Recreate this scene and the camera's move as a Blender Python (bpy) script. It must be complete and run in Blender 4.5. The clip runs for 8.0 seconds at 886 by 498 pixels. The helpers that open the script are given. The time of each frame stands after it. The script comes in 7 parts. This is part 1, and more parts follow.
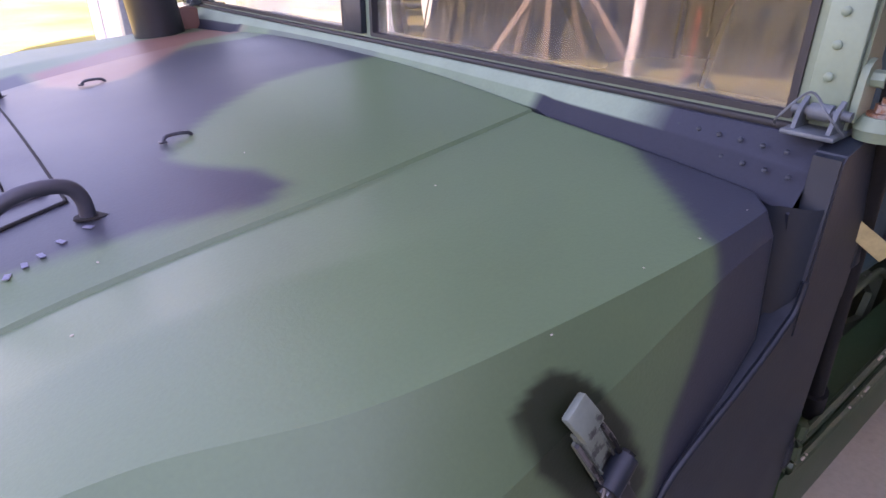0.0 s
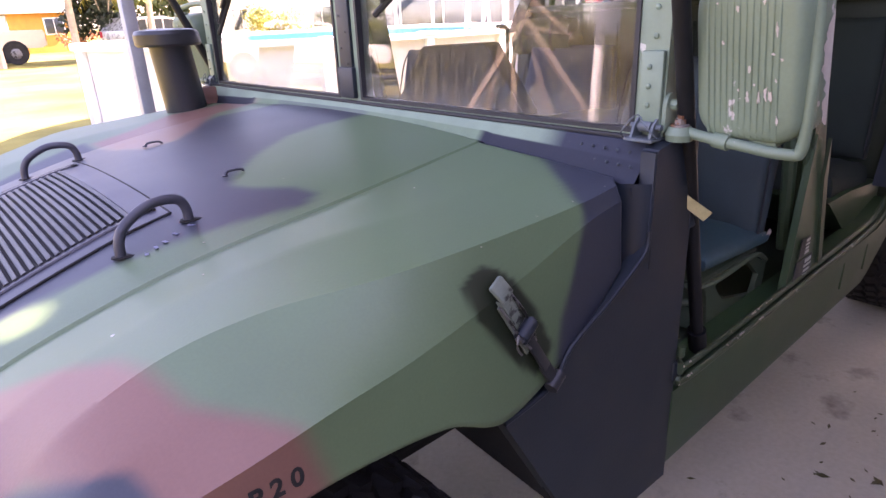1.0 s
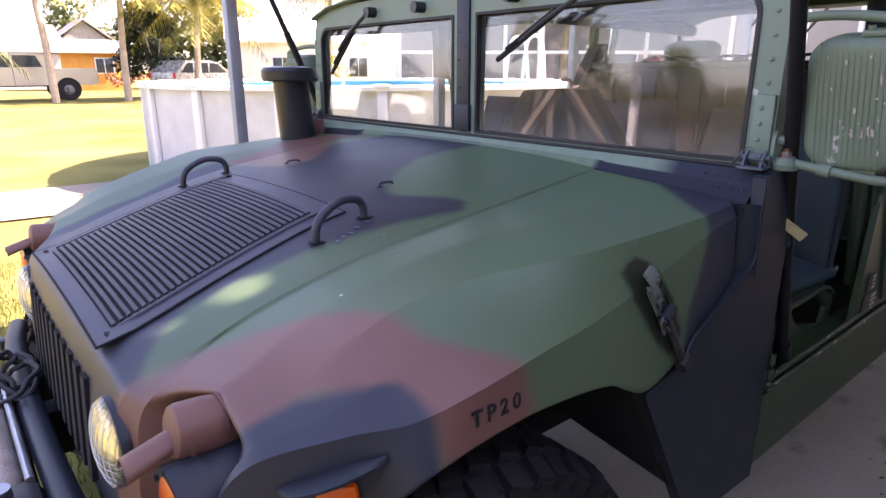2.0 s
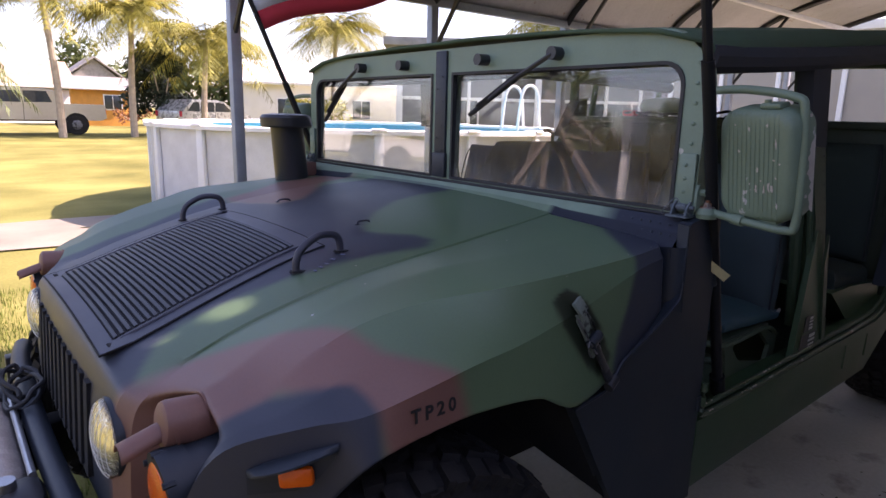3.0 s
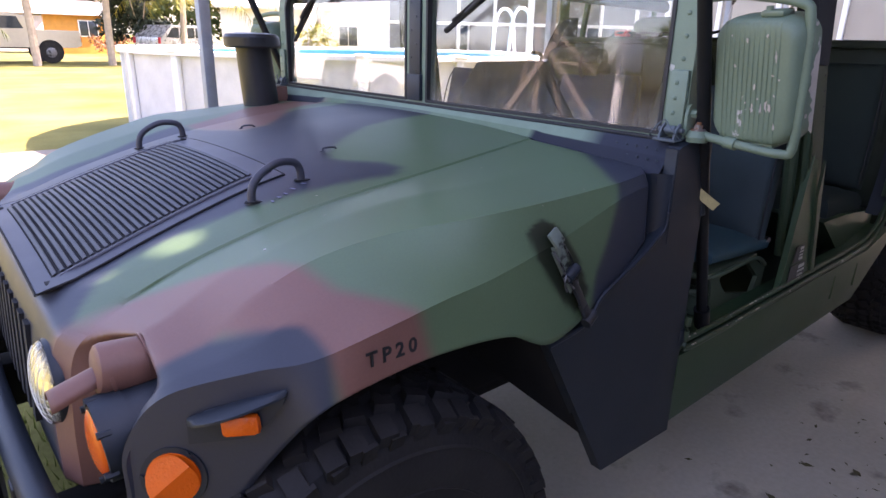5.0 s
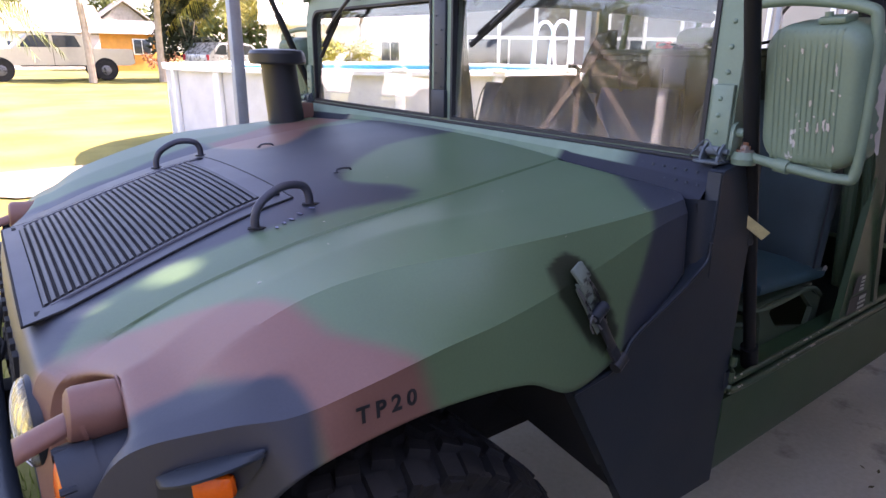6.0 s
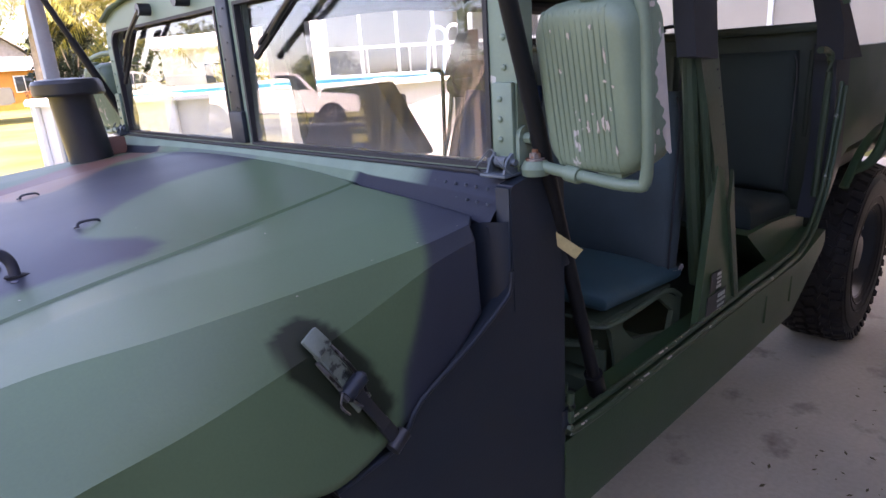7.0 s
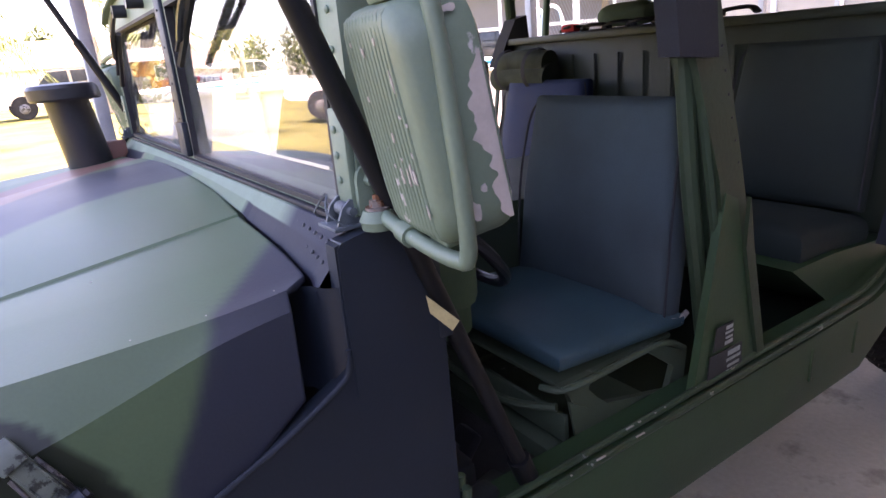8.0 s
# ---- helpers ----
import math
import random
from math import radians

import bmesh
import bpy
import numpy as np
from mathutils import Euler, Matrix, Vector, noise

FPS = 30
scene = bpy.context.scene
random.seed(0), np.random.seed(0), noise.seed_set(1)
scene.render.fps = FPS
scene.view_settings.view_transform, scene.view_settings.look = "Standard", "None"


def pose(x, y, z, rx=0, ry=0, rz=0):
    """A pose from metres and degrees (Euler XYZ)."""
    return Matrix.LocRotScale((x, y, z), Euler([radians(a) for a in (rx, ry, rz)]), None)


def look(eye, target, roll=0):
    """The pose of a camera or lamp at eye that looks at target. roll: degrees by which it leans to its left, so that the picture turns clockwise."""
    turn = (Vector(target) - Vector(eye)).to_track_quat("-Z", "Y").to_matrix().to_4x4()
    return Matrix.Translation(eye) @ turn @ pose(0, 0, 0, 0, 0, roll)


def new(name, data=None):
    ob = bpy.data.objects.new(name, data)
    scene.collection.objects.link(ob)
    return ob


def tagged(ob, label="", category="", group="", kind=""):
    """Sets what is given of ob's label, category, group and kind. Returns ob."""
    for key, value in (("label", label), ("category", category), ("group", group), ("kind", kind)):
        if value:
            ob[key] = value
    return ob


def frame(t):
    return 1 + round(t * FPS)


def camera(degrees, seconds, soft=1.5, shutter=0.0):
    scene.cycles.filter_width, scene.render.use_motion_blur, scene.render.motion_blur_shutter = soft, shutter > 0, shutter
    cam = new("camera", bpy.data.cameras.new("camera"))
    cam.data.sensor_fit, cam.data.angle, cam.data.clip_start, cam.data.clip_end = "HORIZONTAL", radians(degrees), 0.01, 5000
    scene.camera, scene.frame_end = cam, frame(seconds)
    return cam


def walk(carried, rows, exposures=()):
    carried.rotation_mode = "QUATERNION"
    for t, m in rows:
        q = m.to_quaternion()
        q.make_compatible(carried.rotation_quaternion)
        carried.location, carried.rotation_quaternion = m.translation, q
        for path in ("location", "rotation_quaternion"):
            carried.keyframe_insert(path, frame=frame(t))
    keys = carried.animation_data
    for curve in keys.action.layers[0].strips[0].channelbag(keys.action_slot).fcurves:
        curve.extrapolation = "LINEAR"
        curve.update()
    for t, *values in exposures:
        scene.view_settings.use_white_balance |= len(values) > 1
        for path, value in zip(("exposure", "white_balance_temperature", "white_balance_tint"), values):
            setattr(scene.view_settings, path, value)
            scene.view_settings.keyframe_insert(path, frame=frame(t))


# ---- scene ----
cam = camera(71.26, 8.0)
PATH = [
    (0, (0.1177, -1.2804, 1.5444), (1.2566, 0.0991, 0.6501), 0.18),
    (0.5, (-0.0471, -1.4922, 1.5598), (1.2123, -0.1044, 0.8613), -0.16),
    (1, (-0.1639, -1.6329, 1.5834), (1.0673, -0.2263, 0.8724), -2.49),
    (1.5, (-0.3948, -1.6148, 1.5652), (0.8986, -0.2294, 0.9266), -1.83),
    (1.7, (-0.4636, -1.6006, 1.5459), (0.7973, -0.1793, 0.9213), -1.19),
    (2.8, (-0.5835, -1.8363, 1.6080), (0.6337, -0.2953, 1.2289), 1.05),
    (3, (-0.5875, -1.8431, 1.5868), (0.6607, -0.3392, 1.1622), 1.44),
    (3.5, (-0.5678, -1.8190, 1.5765), (0.6648, -0.3428, 1.0273), 0.67),
    (4, (-0.5267, -1.8054, 1.5663), (0.6782, -0.3305, 0.9556), 0.51),
    (4.5, (-0.4896, -1.7980, 1.5606), (0.7485, -0.3608, 0.9270), 1.36),
    (5.8, (-0.4220, -1.7910, 1.5510), (0.7680, -0.3190, 0.9070), 0.20),
    (6, (-0.3560, -1.7330, 1.5570), (0.7850, -0.2030, 0.9580), 0.70),
    (6.5, (-0.1775, -1.6485, 1.5536), (1.1365, -0.2454, 1.0017), -0.80),
    (7, (0.0603, -1.7372, 1.5467), (1.3731, -0.3443, 0.9667), -3.75),
    (7.5, (0.3266, -1.8095, 1.5844), (1.5102, -0.3000, 1.0182), -4.26),
    (8, (0.5596, -1.7995, 1.5646), (1.5869, -0.1936, 0.9602), -4.98),
]
LIGHT = [(0, 3.17, 1.0), (0.5, 3.52, 1.0), (1.0, 3.12, 0.9), (1.5, 2.82, 0.8), (1.7, 2.62, 0.6), (2.8, 1.52, 0.0), (3.0, 1.47, 0.0), (3.5, 1.82, 0.0), (4.0, 2.12, 0.0), (4.5, 2.37, 0.0), (6.0, 2.47, 0.0), (6.5, 2.32, 0.0), (7.0, 2.67, 0.2), (7.5, 3.17, 0.5), (8.0, 3.07, 0.5)]
walk(cam, [(t, look(eye, target, roll)) for t, eye, target, roll in PATH], [(t, e, 7000 + 850 * w, 37 + 14 * w) for t, e, w in LIGHT])

# ---- world, sun, exposure ----
world = bpy.data.worlds.new("sky")
scene.world = world
world.use_nodes = True
_wn = world.node_tree.nodes
_sky = _wn.new("ShaderNodeTexSky")
_sky.sky_type = "NISHITA"
_sky.sun_disc = False
SUN_DIR = Vector((0.80, -0.34, 0.86)).normalized()
_sky.sun_elevation = math.asin(SUN_DIR.z)
_sky.sun_rotation = math.atan2(SUN_DIR.x, SUN_DIR.y)
_sky.air_density, _sky.dust_density = 1.0, 1.6
_bg = _wn["Background"]
_bg.inputs["Strength"].default_value = 0.15
world.node_tree.links.new(_sky.outputs["Color"], _bg.inputs["Color"])
sun_data = bpy.data.lights.new("sun", "SUN")
sun_data.energy, sun_data.angle, sun_data.color = 5.0, radians(0.53), (1.0, 0.94, 0.84)
sun = new("sun", sun_data)
sun.matrix_world = look(SUN_DIR * 60, (0, 0, 0))


# ---- materials ----
def nodes_of(name):
    m = bpy.data.materials.new(name)
    m.use_nodes = True
    return m, m.node_tree.nodes, m.node_tree.links, m.node_tree.nodes["Principled BSDF"]


def rgb(c):
    return (c[0], c[1], c[2], 1.0)


def surface(name, color, rough=0.6, metal=0.0, vary=0.15, scale=6.0, fine=60.0, bump=0.15, wear=None, wear_amount=0.0, spec=0.5, tint=None, per_object=0.0, attr=None, soft=0.025, wear_scale=13.0):
    """A two-scale varied material: broad stains, fine grain, relief and optional worn chips."""
    m, n, l, b = nodes_of(name)
    tc = n.new("ShaderNodeTexCoord")
    big = n.new("ShaderNodeTexNoise")
    big.inputs["Scale"].default_value, big.inputs["Detail"].default_value = scale, 5.0
    small = n.new("ShaderNodeTexNoise")
    small.inputs["Scale"].default_value, small.inputs["Detail"].default_value = fine, 3.0
    l.new(tc.outputs["Object"], big.inputs["Vector"])
    l.new(tc.outputs["Object"], small.inputs["Vector"])
    add = n.new("ShaderNodeMath")
    add.operation = "MULTIPLY_ADD"
    add.inputs[1].default_value = 0.35
    l.new(small.outputs["Fac"], add.inputs[0])
    l.new(big.outputs["Fac"], add.inputs[2])
    ramp = n.new("ShaderNodeMapRange")
    ramp.inputs["From Min"].default_value, ramp.inputs["From Max"].default_value = 0.35, 1.0
    ramp.inputs["To Min"].default_value, ramp.inputs["To Max"].default_value = 1.0 - vary, 1.0 + vary
    l.new(add.outputs[0], ramp.inputs["Value"])
    base = n.new("ShaderNodeRGB")
    base.outputs[0].default_value = rgb(color)
    src = base.outputs[0]
    if attr:
        at = n.new("ShaderNodeAttribute")
        at.attribute_name = attr
        src = at.outputs["Color"]
    if tint:
        mixt = n.new("ShaderNodeMix")
        mixt.data_type = "RGBA"
        l.new(big.outputs["Fac"], mixt.inputs["Factor"])
        l.new(src, mixt.inputs["A"])
        mixt.inputs["B"].default_value = rgb(tint)
        src = mixt.outputs["Result"]
    mul = n.new("ShaderNodeVectorMath")
    mul.operation = "SCALE"
    l.new(src, mul.inputs[0])
    l.new(ramp.outputs["Result"], mul.inputs["Scale"])
    out = mul.outputs[0]
    if per_object:
        oi = n.new("ShaderNodeObjectInfo")
        mr = n.new("ShaderNodeMapRange")
        mr.inputs["To Min"].default_value, mr.inputs["To Max"].default_value = 1 - per_object, 1 + per_object
        l.new(oi.outputs["Random"], mr.inputs["Value"])
        m2 = n.new("ShaderNodeVectorMath")
        m2.operation = "SCALE"
        l.new(out, m2.inputs[0])
        l.new(mr.outputs["Result"], m2.inputs["Scale"])
        out = m2.outputs[0]
    if wear:
        wn = n.new("ShaderNodeTexNoise")
        wn.inputs["Scale"].default_value, wn.inputs["Detail"].default_value, wn.inputs["Roughness"].default_value = wear_scale, 8.0, 0.62
        l.new(tc.outputs["Object"], wn.inputs["Vector"])
        th = n.new("ShaderNodeMapRange")
        th.inputs["From Min"].default_value, th.inputs["From Max"].default_value = 1.0 - wear_amount, 1.0 - wear_amount + soft
        l.new(wn.outputs["Fac"], th.inputs["Value"])
        mx = n.new("ShaderNodeMix")
        mx.data_type = "RGBA"
        l.new(th.outputs["Result"], mx.inputs["Factor"])
        l.new(out, mx.inputs["A"])
        mx.inputs["B"].default_value = rgb(wear)
        out = mx.outputs["Result"]
    l.new(out, b.inputs["Base Color"])
    rr = n.new("ShaderNodeMapRange")
    rr.inputs["To Min"].default_value, rr.inputs["To Max"].default_value = max(0.02, rough - 0.10), min(1.0, rough + 0.10)
    l.new(big.outputs["Fac"], rr.inputs["Value"])
    l.new(rr.outputs["Result"], b.inputs["Roughness"])
    b.inputs["Metallic"].default_value = metal
    b.inputs["Specular IOR Level"].default_value = spec
    bp = n.new("ShaderNodeBump")
    bp.inputs["Strength"].default_value, bp.inputs["Distance"].default_value = bump, 0.004
    l.new(small.outputs["Fac"], bp.inputs["Height"])
    l.new(bp.outputs["Normal"], b.inputs["Normal"])
    return m


def glass(name, color=(1, 1, 1), rough=0.0, ior=1.5):
    m, n, l, b = nodes_of(name)
    b.inputs["Base Color"].default_value = rgb(color)
    b.inputs["Transmission Weight"].default_value = 1.0
    b.inputs["Roughness"].default_value = rough
    b.inputs["IOR"].default_value = ior
    return m


GREEN, BROWN, BLACK = (0.086, 0.142, 0.071), (0.190, 0.088, 0.066), (0.026, 0.031, 0.045)
M = {}
M["camo"] = surface("camouflage_paint", GREEN, 0.46, vary=0.16, scale=3.0, fine=220, bump=0.06, attr="camo", spec=0.55)
M["cowl"] = surface("cowl_paint", GREEN, 0.62, vary=0.18, scale=9.0, fine=200, bump=0.10, attr="camo", spec=0.22, wear=(0.16, 0.17, 0.18), wear_amount=0.27)
M["green"] = surface("green_paint", (0.105, 0.150, 0.090), 0.48, vary=0.16, scale=5, fine=150, bump=0.08, wear=(0.30, 0.32, 0.27), wear_amount=0.30)
M["pale_green"] = surface("pale_green_paint", (0.165, 0.232, 0.165), 0.50, vary=0.14, scale=6, fine=150, bump=0.08, wear=(0.50, 0.50, 0.45), wear_amount=0.31)
M["mirror_green"] = surface("chipped_green_paint", (0.140, 0.194, 0.128), 0.50, vary=0.14, scale=9, fine=150, bump=0.10, wear=(0.50, 0.46, 0.43), wear_amount=0.345)
M["dark_green"] = surface("dark_green_paint", (0.029, 0.069, 0.029), 0.50, vary=0.20, scale=5, fine=120, bump=0.10, wear=(0.24, 0.26, 0.20), wear_amount=0.29)
M["navy"] = surface("black_camouflage_paint", (0.0108, 0.0170, 0.0255), 0.50, vary=0.18, scale=5, fine=150, bump=0.08, wear=(0.12, 0.12, 0.13), wear_amount=0.29)
M["brown"] = surface("brown_camouflage_paint", BROWN, 0.50, vary=0.14, scale=7, fine=150, bump=0.06)
M["louver"] = surface("dark_grey_louver_paint", (0.040, 0.041, 0.056), 0.46, vary=0.15, scale=8, fine=150, bump=0.05)
M["slat"] = surface("dark_louver_slat", (0.030, 0.031, 0.038), 0.50, vary=0.15, scale=8, fine=150, bump=0.05)
M["letter"] = surface("faded_letter_paint", (0.17, 0.18, 0.26), 0.6, vary=0.3, scale=90, fine=300, bump=0.0)
M["latch_grey"] = surface("worn_latch_paint", (0.150, 0.185, 0.150), 0.5, vary=0.25, scale=18, fine=150, bump=0.1, wear=(0.03, 0.035, 0.03), wear_amount=0.44)
M["dull_steel"] = surface("dull_worn_steel", (0.16, 0.16, 0.165), 0.45, metal=0.7, vary=0.3, scale=20, fine=120, bump=0.2, wear=(0.03, 0.03, 0.03), wear_amount=0.45)
M["nut_rust"] = surface("rusty_nut_steel", (0.23, 0.19, 0.165), 0.6, metal=0.4, vary=0.3, scale=40, fine=200, bump=0.2, wear=(0.20, 0.085, 0.04), wear_amount=0.5)
M["bare_grey"] = surface("bare_grey_primer", (0.46, 0.40, 0.34), 0.6, vary=0.15, scale=40, fine=200, bump=0.05)
# near-black: shade of openings put into the colour, also dark gaps and trim
M["near_black"] = surface("near_black_shade_and_trim", (0.010, 0.010, 0.011), 0.9, vary=0.3, bump=0.0)
M["rod_black"] = surface("dull_black_rod_paint", (0.007, 0.007, 0.008), 0.55, vary=0.3, scale=9, fine=120, bump=0.1, spec=0.3)
M["interior_green"] = surface("dark_interior_green", (0.022, 0.036, 0.020), 0.6, vary=0.25, scale=5, fine=120, bump=0.12, wear=(0.10, 0.11, 0.09), wear_amount=0.27)
M["sill"] = surface("scuffed_sill_green", (0.034, 0.064, 0.032), 0.5, vary=0.3, scale=12, fine=120, bump=0.15, wear=(0.28, 0.30, 0.26), wear_amount=0.36, wear_scale=22.0)
M["pillar_green"] = surface("worn_pillar_green", (0.024, 0.047, 0.022), 0.55, vary=0.30, scale=9, fine=90, bump=0.25, wear=(0.13, 0.15, 0.11), wear_amount=0.31)
M["worn_hinge"] = surface("worn_hinge_paint", (0.085, 0.105, 0.115), 0.5, vary=0.4, scale=30, fine=160, bump=0.25, wear=(0.30, 0.34, 0.32), wear_amount=0.35)
M["tarp"] = surface("faded_tarp_canvas", (0.062, 0.072, 0.052), 0.95, vary=0.35, scale=14, fine=180, bump=0.35, spec=0.15)
M["rubber"] = surface("black_rubber", (0.018, 0.018, 0.019), 0.62, vary=0.25, scale=9, fine=120, bump=0.2)
M["tyre"] = surface("tyre_rubber", (0.013, 0.013, 0.014), 0.75, vary=0.35, scale=7, fine=90, bump=0.3, tint=(0.024, 0.022, 0.021), spec=0.3)
M["black_metal"] = surface("black_painted_steel", (0.020, 0.021, 0.024), 0.38, vary=0.2, scale=8, fine=100, bump=0.06)
M["steel"] = surface("bare_steel", (0.42, 0.42, 0.43), 0.35, metal=1.0, vary=0.25, scale=12, fine=120, bump=0.1)
M["cable"] = surface("winch_cable_steel", (0.30, 0.29, 0.28), 0.45, metal=0.8, vary=0.3, scale=20, fine=200, bump=0.3)
M["lamp_flute"] = surface("fluted_lens_glass", (0.75, 0.76, 0.74), 0.15, vary=0.1, scale=60, fine=200, bump=0.05)
M["amber"] = surface("amber_lens", (0.74, 0.112, 0.006), 0.20, vary=0.12, scale=10, fine=220, bump=0.25)
M["lamp_glass"] = glass("lamp_glass", (1, 1, 1), 0.08)
M["reflector"] = surface("lamp_reflector", (0.85, 0.84, 0.80), 0.18, metal=1.0, vary=0.1, scale=30, fine=60, bump=0.3)
M["lamp_mirror_cap"] = surface("silvered_lamp_cap", (0.90, 0.89, 0.84), 0.18, metal=0.92, vary=0.15, scale=40, fine=90, bump=0.3)
M["pane"] = glass("windshield_glass", (0.97, 1.0, 0.98), 0.0, 1.52)
# dust on the panes: a thin film everywhere, thicker along the lower edge
_pm = M["pane"]
_n, _l = _pm.node_tree.nodes, _pm.node_tree.links
_film = _n.new("ShaderNodeBsdfDiffuse")
_film.inputs["Color"].default_value = (0.62, 0.58, 0.52, 1)
_tc, _sep, _band, _nz, _mul, _mixs = _n.new("ShaderNodeTexCoord"), _n.new("ShaderNodeSeparateXYZ"), _n.new("ShaderNodeMapRange"), _n.new("ShaderNodeTexNoise"), _n.new("ShaderNodeMath"), _n.new("ShaderNodeMixShader")
_l.new(_tc.outputs["Object"], _sep.inputs[0])
_l.new(_sep.outputs["Z"], _band.inputs["Value"])
_band.inputs["From Min"].default_value, _band.inputs["From Max"].default_value = 1.365, 1.435
_band.inputs["To Min"].default_value, _band.inputs["To Max"].default_value = 0.24, 0.055
_nz.inputs["Scale"].default_value, _nz.inputs["Detail"].default_value = 14.0, 6.0
_l.new(_tc.outputs["Object"], _nz.inputs["Vector"])
_mul.operation = "MULTIPLY"
_l.new(_band.outputs["Result"], _mul.inputs[0])
_l.new(_nz.outputs["Fac"], _mul.inputs[1])
_l.new(_mul.outputs[0], _mixs.inputs["Fac"])
_l.new(_n["Principled BSDF"].outputs[0], _mixs.inputs[1])
_l.new(_film.outputs[0], _mixs.inputs[2])
_l.new(_mixs.outputs[0], _n["Material Output"].inputs["Surface"])
M["seat"] = surface("dark_grey_canvas", (0.037, 0.055, 0.060), 0.85, vary=0.25, scale=5, fine=320, bump=0.25, tint=(0.046, 0.074, 0.080))
M["seat_blue"] = surface("blue_green_vinyl", (0.036, 0.088, 0.102), 0.62, vary=0.25, scale=6, fine=220, bump=0.15)
M["seat_navy"] = surface("navy_canvas", (0.010, 0.024, 0.070), 0.8, vary=0.2, scale=5, fine=300, bump=0.2)
M["seat_green"] = surface("dark_green_canvas", (0.012, 0.022, 0.019), 0.85, vary=0.25, scale=5, fine=300, bump=0.25, tint=(0.018, 0.030, 0.025))
M["seat_steel"] = surface("green_seat_steel", (0.085, 0.115, 0.070), 0.45, vary=0.2, scale=8, fine=150, bump=0.08, wear=(0.30, 0.31, 0.28), wear_amount=0.33)
M["floor_mat"] = surface("scuffed_floor_rubber", (0.022, 0.021, 0.020), 0.8, vary=0.4, scale=8, fine=90, bump=0.3, tint=(0.045, 0.038, 0.032))
M["scuffed"] = surface("scuffed_dark_steel", (0.035, 0.037, 0.035), 0.5, vary=0.3, scale=14, fine=120, bump=0.2, wear=(0.20, 0.095, 0.05), wear_amount=0.42)
M["canvas"] = surface("green_canvas", (0.048, 0.082, 0.044), 0.9, vary=0.25, scale=4, fine=260, bump=0.3)
M["canvas_black"] = surface("black_canvas", (0.025, 0.026, 0.030), 0.85, vary=0.25, scale=5, fine=260, bump=0.3)
M["tag"] = surface("yellowed_paper_tag", (0.46, 0.38, 0.18), 0.8, vary=0.25, scale=40, fine=300, bump=0.1)
M["decal"] = surface("dark_data_plate", (0.025, 0.027, 0.028), 0.5, vary=0.4, scale=60, fine=300, bump=0.0)
M["decal_light"] = surface("pale_data_plate_print", (0.40, 0.42, 0.40), 0.5, vary=0.3, scale=60, fine=300, bump=0.0)
M["stencil"] = surface("black_stencil_paint", (0.012, 0.012, 0.013), 0.6, vary=0.3, bump=0.0)
M["chip_white"] = surface("white_paint_chip", (0.62, 0.60, 0.57), 0.6, vary=0.1, bump=0.0)
M["concrete"] = surface("carport_concrete", (0.375, 0.352, 0.292), 0.85, vary=0.25, scale=0.9, fine=45, bump=0.35, tint=(0.47, 0.44, 0.37), wear=(0.17, 0.15, 0.125), wear_amount=0.42, soft=0.16, wear_scale=3.5)
M["grass"] = surface("lawn", (0.165, 0.162, 0.040), 0.95, vary=0.5, scale=0.45, fine=30, bump=0.8, tint=(0.27, 0.24, 0.085), spec=0.1)
M["blade"] = surface("grass_blades", (0.15, 0.18, 0.040), 0.8, vary=0.35, scale=3, fine=60, bump=0.0, spec=0.2)
M["sand"] = surface("bare_sandy_soil", (0.25, 0.215, 0.17), 0.95, vary=0.3, scale=1.2, fine=60, bump=0.6)
M["galv"] = surface("grey_galvanised_tube", (0.30, 0.33, 0.37), 0.5, metal=0.2, vary=0.18, scale=6, fine=90, bump=0.1, wear=(0.5, 0.5, 0.5), wear_amount=0.28)
M["sheet"] = surface("ribbed_roof_sheet", (0.46, 0.45, 0.45), 0.55, vary=0.25, scale=1.2, fine=40, bump=0.1, wear=(0.26, 0.16, 0.10), wear_amount=0.35)
M["pool_wall"] = surface("mottled_grey_pool_wall", (0.60, 0.60, 0.60), 0.6, vary=0.14, scale=4, fine=50, bump=0.05)
M["pool_white"] = surface("white_pool_trim", (0.78, 0.78, 0.77), 0.45, vary=0.06, bump=0.03)
M["pool_liner"] = surface("blue_pool_liner", (0.10, 0.42, 0.55), 0.5, vary=0.25, scale=20, fine=70, bump=0.05)
M["white_wall"] = surface("white_render", (0.74, 0.72, 0.68), 0.85, vary=0.08, scale=1, fine=60, bump=0.2)
M["cream_wall"] = surface("cream_siding", (0.34, 0.315, 0.275), 0.8, vary=0.10, scale=1.5, fine=60, bump=0.15)
M["pale_wall"] = surface("pale_house_siding", (0.56, 0.52, 0.46), 0.8, vary=0.10, scale=1.5, fine=60, bump=0.15)
M["shade_wall"] = surface("dark_unseen_wall", (0.105, 0.112, 0.110), 0.9, vary=0.2, scale=2, fine=50, bump=0.2)
M["screen"] = surface("grey_insect_screen", (0.23, 0.23, 0.25), 0.9, vary=0.12, scale=1.0, fine=200, bump=0.1)
M["orange_wood"] = surface("orange_stained_boards", (0.55, 0.25, 0.05), 0.8, vary=0.22, scale=3, fine=60, bump=0.2)
M["roof_tan"] = surface("tan_shingles", (0.36, 0.27, 0.20), 0.9, vary=0.25, scale=4, fine=40, bump=0.4)
M["roof_grey"] = surface("grey_shingles", (0.25, 0.24, 0.23), 0.9, vary=0.25, scale=4, fine=40, bump=0.4)
M["window"] = surface("dark_window", (0.04, 0.05, 0.06), 0.08, vary=0.2, bump=0.0)
